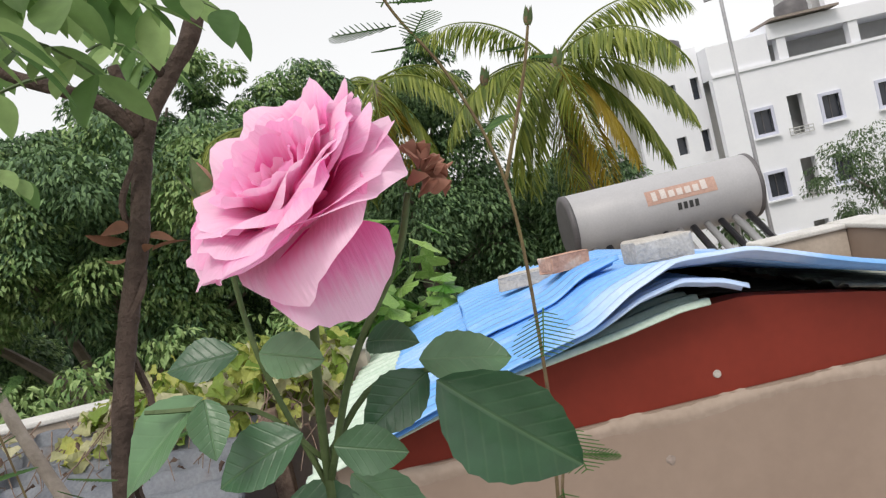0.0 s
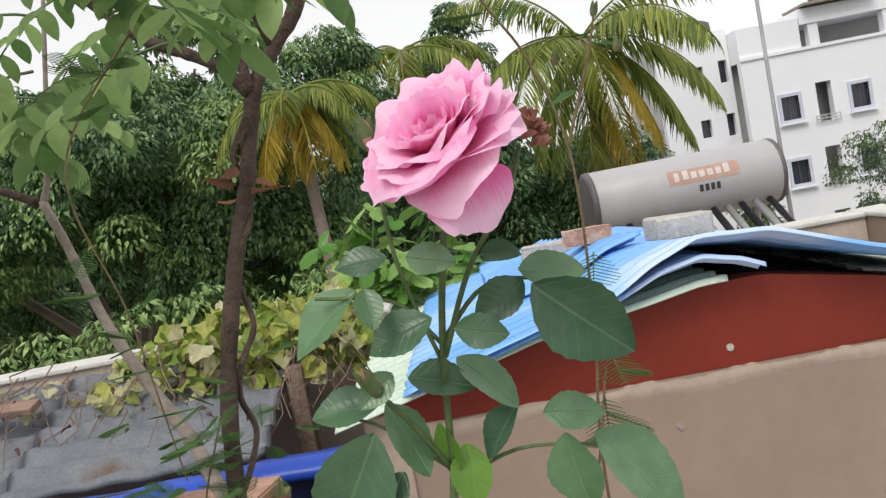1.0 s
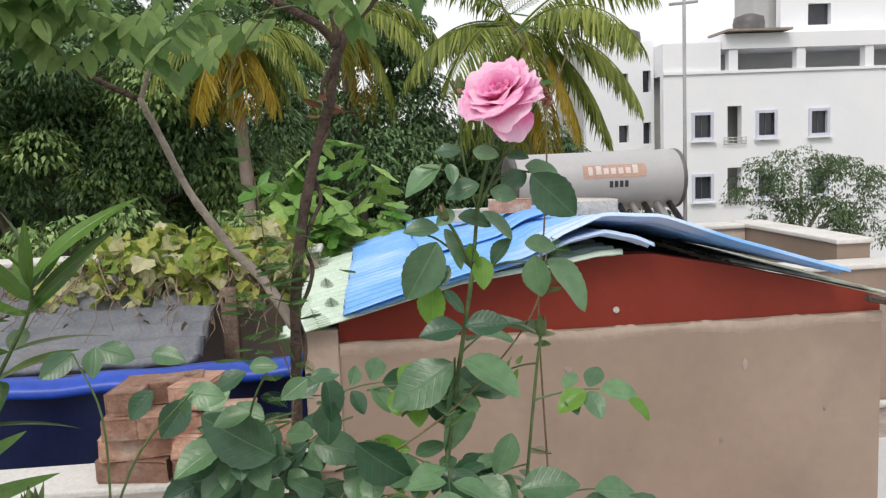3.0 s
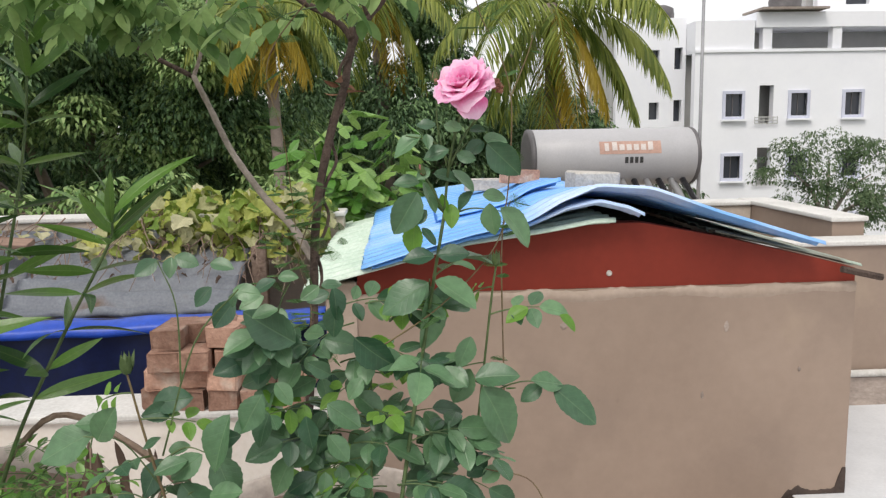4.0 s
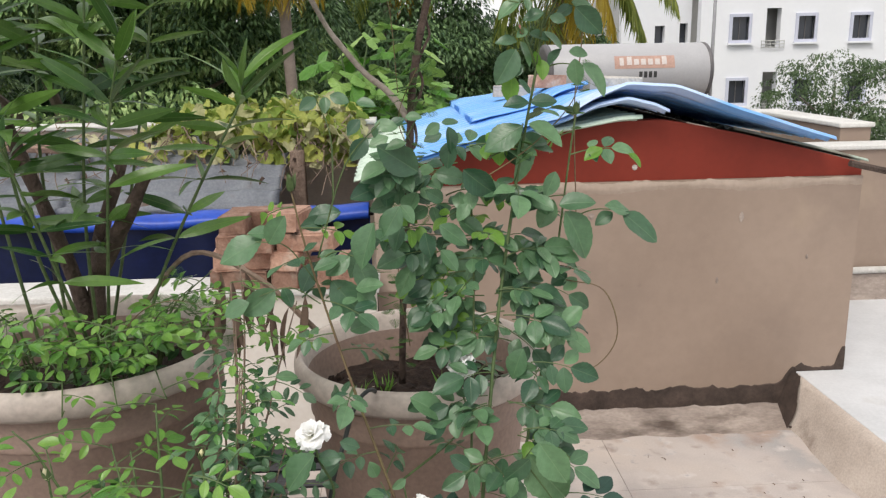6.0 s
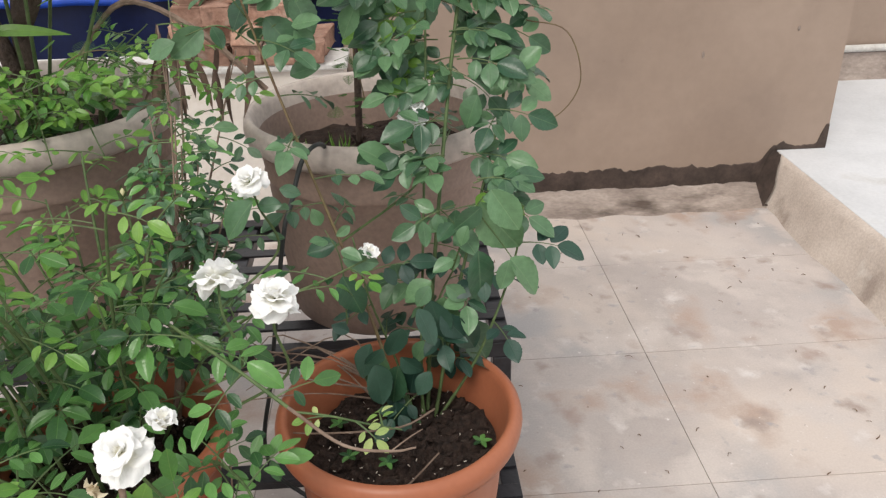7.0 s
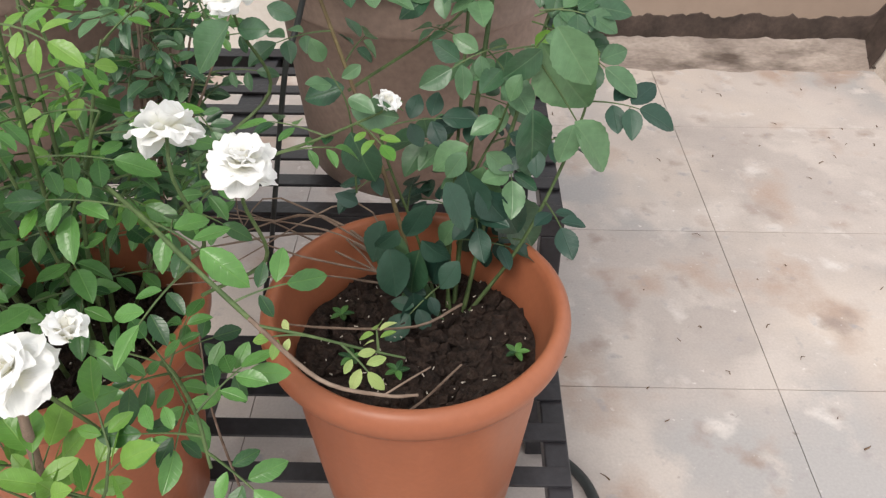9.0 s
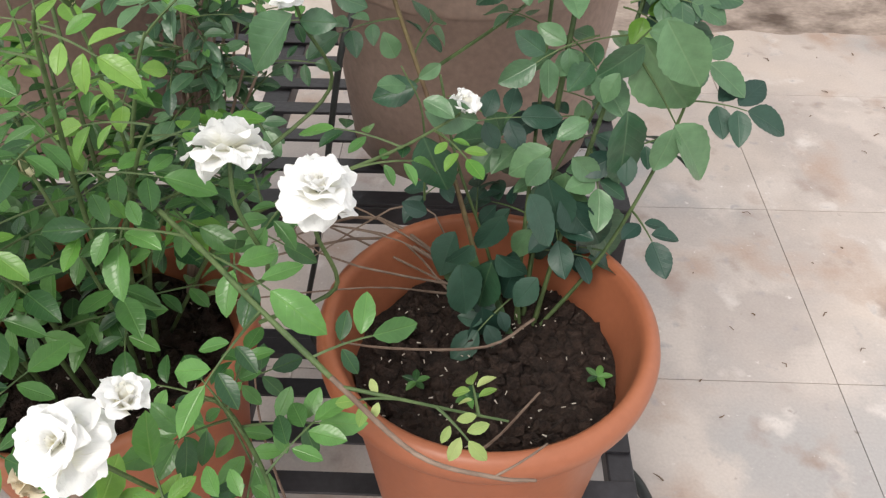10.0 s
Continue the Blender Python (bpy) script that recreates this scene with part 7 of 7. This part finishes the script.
def tree(name, label, trunk, blobs, count, size, material, seed, droop=0.6, bark=M["palm_bark"], second=None):
    """Trunk with limbs to each clump; the clumps are shells of many leaves with gaps."""
    rr = random.Random(seed)
    t = thing(name, label, "tree")
    bm = bmesh.new()
    b0, b1 = Vector(trunk[0]), Vector(trunk[1])
    tube(bm, smooth_path([b0, (b0 + b1) / 2 + Vector((rr.uniform(-0.3, 0.3), 0, 0)), b1], 6), trunk[2], trunk[2] * 0.6, 10, 0.1)
    part("trunk", bm, bark, t, smooth=True)
    for c, r in blobs:
        c = Vector(c)
        bm = bmesh.new()
        tube(bm, smooth_path([b1, (b1 + c) / 2 + Vector((0, 0, 0.2)), c], 5), trunk[2] * 0.45, trunk[2] * 0.08, 6)
        part("limb", bm, bark, t)
    total = sum(r[0] * r[2] for _, r in blobs)
    lists = [[], []]
    for c, r in blobs:
        n = int(count * r[0] * r[2] / total)
        tufts = max(26, min(64, n // 190))
        for _ in range(tufts):
            d, q = rand_dir(0.1), rr.uniform(0.78, 1.0)
            centre = Vector(c) + Vector((d.x * r[0], d.y * r[1], d.z * r[2])) * q
            w = min(r[0], r[2]) * rr.uniform(0.20, 0.38)
            # Random tufts take the second leaf colour; a lighter one stands for lit clumps.
            bright = second is not None and rr.random() > 0.55
            for _ in range(n // tufts):
                e, h = rand_dir(0.35), rr.uniform(0.6, 1.0) ** 0.6
                p = centre + Vector((e.x * 1.3, e.y * 1.3, e.z * 0.75 - 0.25 * (e.x * e.x + e.y * e.y))) * w * h
                v = Vector((e.x, e.y, 0.25 * e.z - droop)) + Vector((rr.uniform(-0.5, 0.5), rr.uniform(-0.5, 0.5), rr.uniform(-0.4, 0.4)))
                lists[int(bright)].append(aim(p, v, rr.uniform(-0.6, 0.6), rr.uniform(*size)))
    cloud("crown", lists[0], TL, material, t)
    if lists[1]:
        cloud("crown", lists[1], TL, second, t)
    return t


tree("tree", "large dense dark green tree with drooping foliage", ((-5.5, 15, GROUND), (-5.2, 15, -0.5), 0.3),
     (((-3.4, 12.3, 3.0), (1.9, 1.6, 1.3)), ((-5.2, 12.3, 2.9), (2.0, 1.6, 1.3)), ((-7.2, 12.5, 2.5), (2.0, 1.6, 1.3)), ((-1.7, 13.2, 2.6), (1.4, 1.4, 1.3)), ((-1.0, 15.5, 4.0), (1.0, 1.2, 1.0)), ((-3.0, 14.5, 4.6), (1.5, 1.2, 0.8)), ((-3.5, 13.3, 1.6), (1.3, 1.3, 1.0)), ((-2.2, 13.4, 1.3), (1.3, 1.2, 1.0)), ((-2.4, 15.2, 0.2), (2.2, 1.2, 1.2)), ((-8.2, 15, 0.8), (2.0, 1.4, 1.6))),
     190000, (0.07, 0.15), M["tree"], 51, second=M["tree_light"])
tree("tree", "dark green tree behind the palms", ((0.5, 20, GROUND), (0.6, 20, 0.5), 0.3),
     (((0.6, 19, 1.2), (2.2, 1.5, 1.8)), ((2.4, 20, 0.8), (2.0, 1.5, 1.6)), ((1.1, 20, 3.2), (1.5, 1.3, 1.5)), ((3.8, 21, 0.6), (1.8, 1.4, 1.5)), ((-1.2, 20, 1.0), (1.8, 1.5, 1.8)), ((1.6, 20.5, 4.6), (0.75, 0.75, 1.5)), ((4.9, 22, 1.4), (1.4, 1.4, 1.3))),
     80000, (0.09, 0.19), M["tree"], 52, second=M["tree"])
# Leaves coloured extra dark for the shade in the foliage hollows.
tree("tree", "dense tree farther off, hollow shade put into its dark leaves", ((-6, 27, GROUND), (-6, 27, 0), 0.35),
     (((-8, 26, 1.5), (4, 2, 3.2)), ((-3, 27, 1.0), (4, 2, 3.0)), ((1.5, 28, 0.5), (3.5, 2, 3.0)), ((-13, 25, 2.5), (4.5, 2, 3.6)), ((-9, 27, 5.0), (3, 2, 2.2)), ((-6, 25.5, -0.5), (4, 1.5, 2.2)), ((-11, 25, 0.0), (4, 1.5, 2.5))),
     80000, (0.16, 0.34), M["tree_shaded"], 53)
tree("tree", "grey-green small tree before the white apartment block", ((10.6, 18, GROUND), (10.6, 18, -0.6), 0.14),
     (((9.7, 17.8, 0.55), (0.75, 0.7, 0.75)), ((10.6, 18, 0.85), (0.8, 0.7, 0.75)), ((11.6, 18, 0.5), (0.9, 0.7, 0.8)), ((10.4, 17.5, -0.3), (1.2, 0.8, 0.7)), ((12.4, 18, 0.0), (0.9, 0.7, 0.9))),
     14000, (0.05, 0.12), M["shrub"], 54, bark=M["bark_pale"])
tree("tree", "small sparse tree beside the white apartment block", ((7.4, 19, GROUND), (7.3, 19, -0.5), 0.08),
     (((7.3, 19, 0.3), (0.45, 0.5, 0.6)), ((7.6, 19, -0.4), (0.5, 0.5, 0.6))), 900, (0.10, 0.2), M["shrub"], 55, bark=M["bark_pale"])
tree("shrub", "light green shrubs behind the back parapet", ((-1.9, 6.6, GROUND), (-1.9, 6.6, 0.5), 0.05),
     (((-1.3, 6.6, 1.0), (0.8, 0.4, 0.42)), ((-2.4, 6.8, 0.95), (0.8, 0.4, 0.35)), ((-0.4, 6.8, 0.95), (0.6, 0.4, 0.4))), 2600, (0.05, 0.11), M["tree_light"], 56)


def palm(name, label, top, trunk_r, fronds, seed, length, yellow=0.3):
    rr = random.Random(seed)
    t = thing(name, label, "palm tree")
    top = Vector(top)
    bm = bmesh.new()
    path = smooth_path([(top.x + 0.4, top.y + 0.3, GROUND), (top.x + 0.15, top.y, top.z - 4), tuple(top)], 10)
    tube(bm, path, trunk_r * 1.2, trunk_r, 12, 0.06)
    part("trunk", bm, M["palm_bark"], t, smooth=True)
    for az, elev, yl in fronds:
        d = Vector((math.cos(radians(az)) * math.cos(radians(elev)), math.sin(radians(az)) * math.cos(radians(elev)), math.sin(radians(elev))))
        pts, q = [top.copy()], top.copy()
        ln = length * rr.uniform(0.85, 1.1)
        n = 26
        for i in range(n):
            d = (d + Vector((0, 0, -0.052 - 0.03 * i / n))).normalized()
            q = q + d * ln / n
            pts.append(q.copy())
        bm = bmesh.new()
        tube(bm, pts, 0.03, 0.006, 5)
        f = part("frond_rib", bm, M["palm_yellow"] if yl else M["palm"], t)
        blades = []
        for i in range(3, n):
            e = (pts[i + 1] - pts[i - 1]).normalized()
            side = e.cross(Vector((0, 0, 1))).normalized()
            w = ln * 0.24 * math.sin(math.pi * (0.12 + 0.8 * i / n)) + 0.12
            for h in range(3):
                c = pts[i].lerp(pts[i + 1] if i + 1 < len(pts) else pts[i], h / 3)
                for s in (-1, 1):
                    blades.append(aim(c, side * s + e * 0.55 + Vector((0, 0, -0.55 + rr.uniform(-0.25, 0.1))), rr.uniform(-0.5, 0.5), w * rr.uniform(0.85, 1.1)))
        cloud("frond", blades, leaf_verts(1.0, 0.065, n=3, fold=0.2, droop=0.35), M["palm_yellow"] if yl else M["palm"], t, "yellowing frond" if yl else "green frond")
    return t


palm("coconut_palm", "coconut palm with drooping green and yellow fronds", (4.15, 18, 4.35), 0.16,
     [(a, e, y) for a, e, y in ((10, 35, 0), (55, 20, 0), (100, 40, 0), (150, 30, 0), (190, 20, 0), (-20, 5, 0), (-50, 30, 0), (-90, -5, 0), (-130, 15, 0), (-15, 50, 0), (170, 60, 0), (-70, -45, 1), (-110, -50, 0), (-30, -35, 1), (200, -30, 0), (-150, -40, 0), (-95, -62, 1), (-5, -20, 0))], 61, 3.2)
palm("coconut_palm", "coconut palm with hanging yellow fronds and a grey trunk", (-0.93, 11.2, 3.36), 0.075,
     [(a, e, y) for a, e, y in ((20, 30, 0), (70, 30, 0), (120, 35, 0), (175, 25, 0), (-30, 20, 0), (-160, 10, 0), (-90, 20, 0), (-70, -25, 1), (-125, -25, 1), (-25, -30, 1), (-95, -45, 1), (0, 0, 0), (-150, -5, 0), (15, -15, 0))], 62, 1.25)
palm("coconut_palm", "coconut palm behind the dark trees", (0.35, 19, 5.0), 0.16,
     [(a, e, y) for a, e, y in ((20, 30, 0), (70, 30, 0), (120, 35, 0), (175, 25, 0), (-30, 10, 0), (-160, 10, 0), (-90, 5, 0), (-70, -35, 1), (-20, -40, 0), (-120, -40, 0))], 63, 2.8)

join_leaflets()

# ---- litter and floor slabs ----
lr = random.Random(71)
bm = bmesh.new()
for _ in range(80):
    x, y = lr.uniform(0.95, 2.25), lr.uniform(0.3, 2.75)
    a = lr.uniform(0, 3.14)
    ln = lr.uniform(0.004, 0.030) * lr.uniform(0.5, 1)
    tube(bm, [Vector((x, y, 0.003)), Vector((x + ln * 0.5 * math.cos(a), y + ln * 0.5 * math.sin(a), 0.006)), Vector((x + ln * math.cos(a + lr.uniform(-0.6, 0.6)), y + ln * math.sin(a + lr.uniform(-0.6, 0.6)), 0.003))], lr.uniform(0.0008, 0.0028), 0.0008, 4)
tagged(part("leaf_litter", bm, M["litter"]), "small dry twigs and leaf bits on the concrete floor", "litter", kind="stuff")

rows = [1.251 + 0.586 * k for k in range(-9, 4)]
cols = [1.441 + 1.172 * k for k in range(-5, 2)]
made = {}
for y0 in rows:
    for x0 in cols:
        a, b = max(x0, -4) + 0.0009, min(x0 + 1.172, 2.33) - 0.0009
        c, d = max(y0, -4) + 0.0011, min(y0 + 0.586, 2.99) - 0.0011
        if b - a < 0.1 or d - c < 0.05:
            continue
        key = (round(b - a, 3), round(d - c, 3))
        if key not in made:
            bm = boxed(0, b - a, 0, d - c, -0.02, 0, bevel=0.0009)
            made[key] = bpy.data.meshes.new("floor_slab")
            bm.to_mesh(made[key])
            bm.free()
            made[key].materials.append(M["concrete"])
        mesh_part("floor_slab", made[key], None, floor, m=Matrix.Translation((a, c, 0.0)))
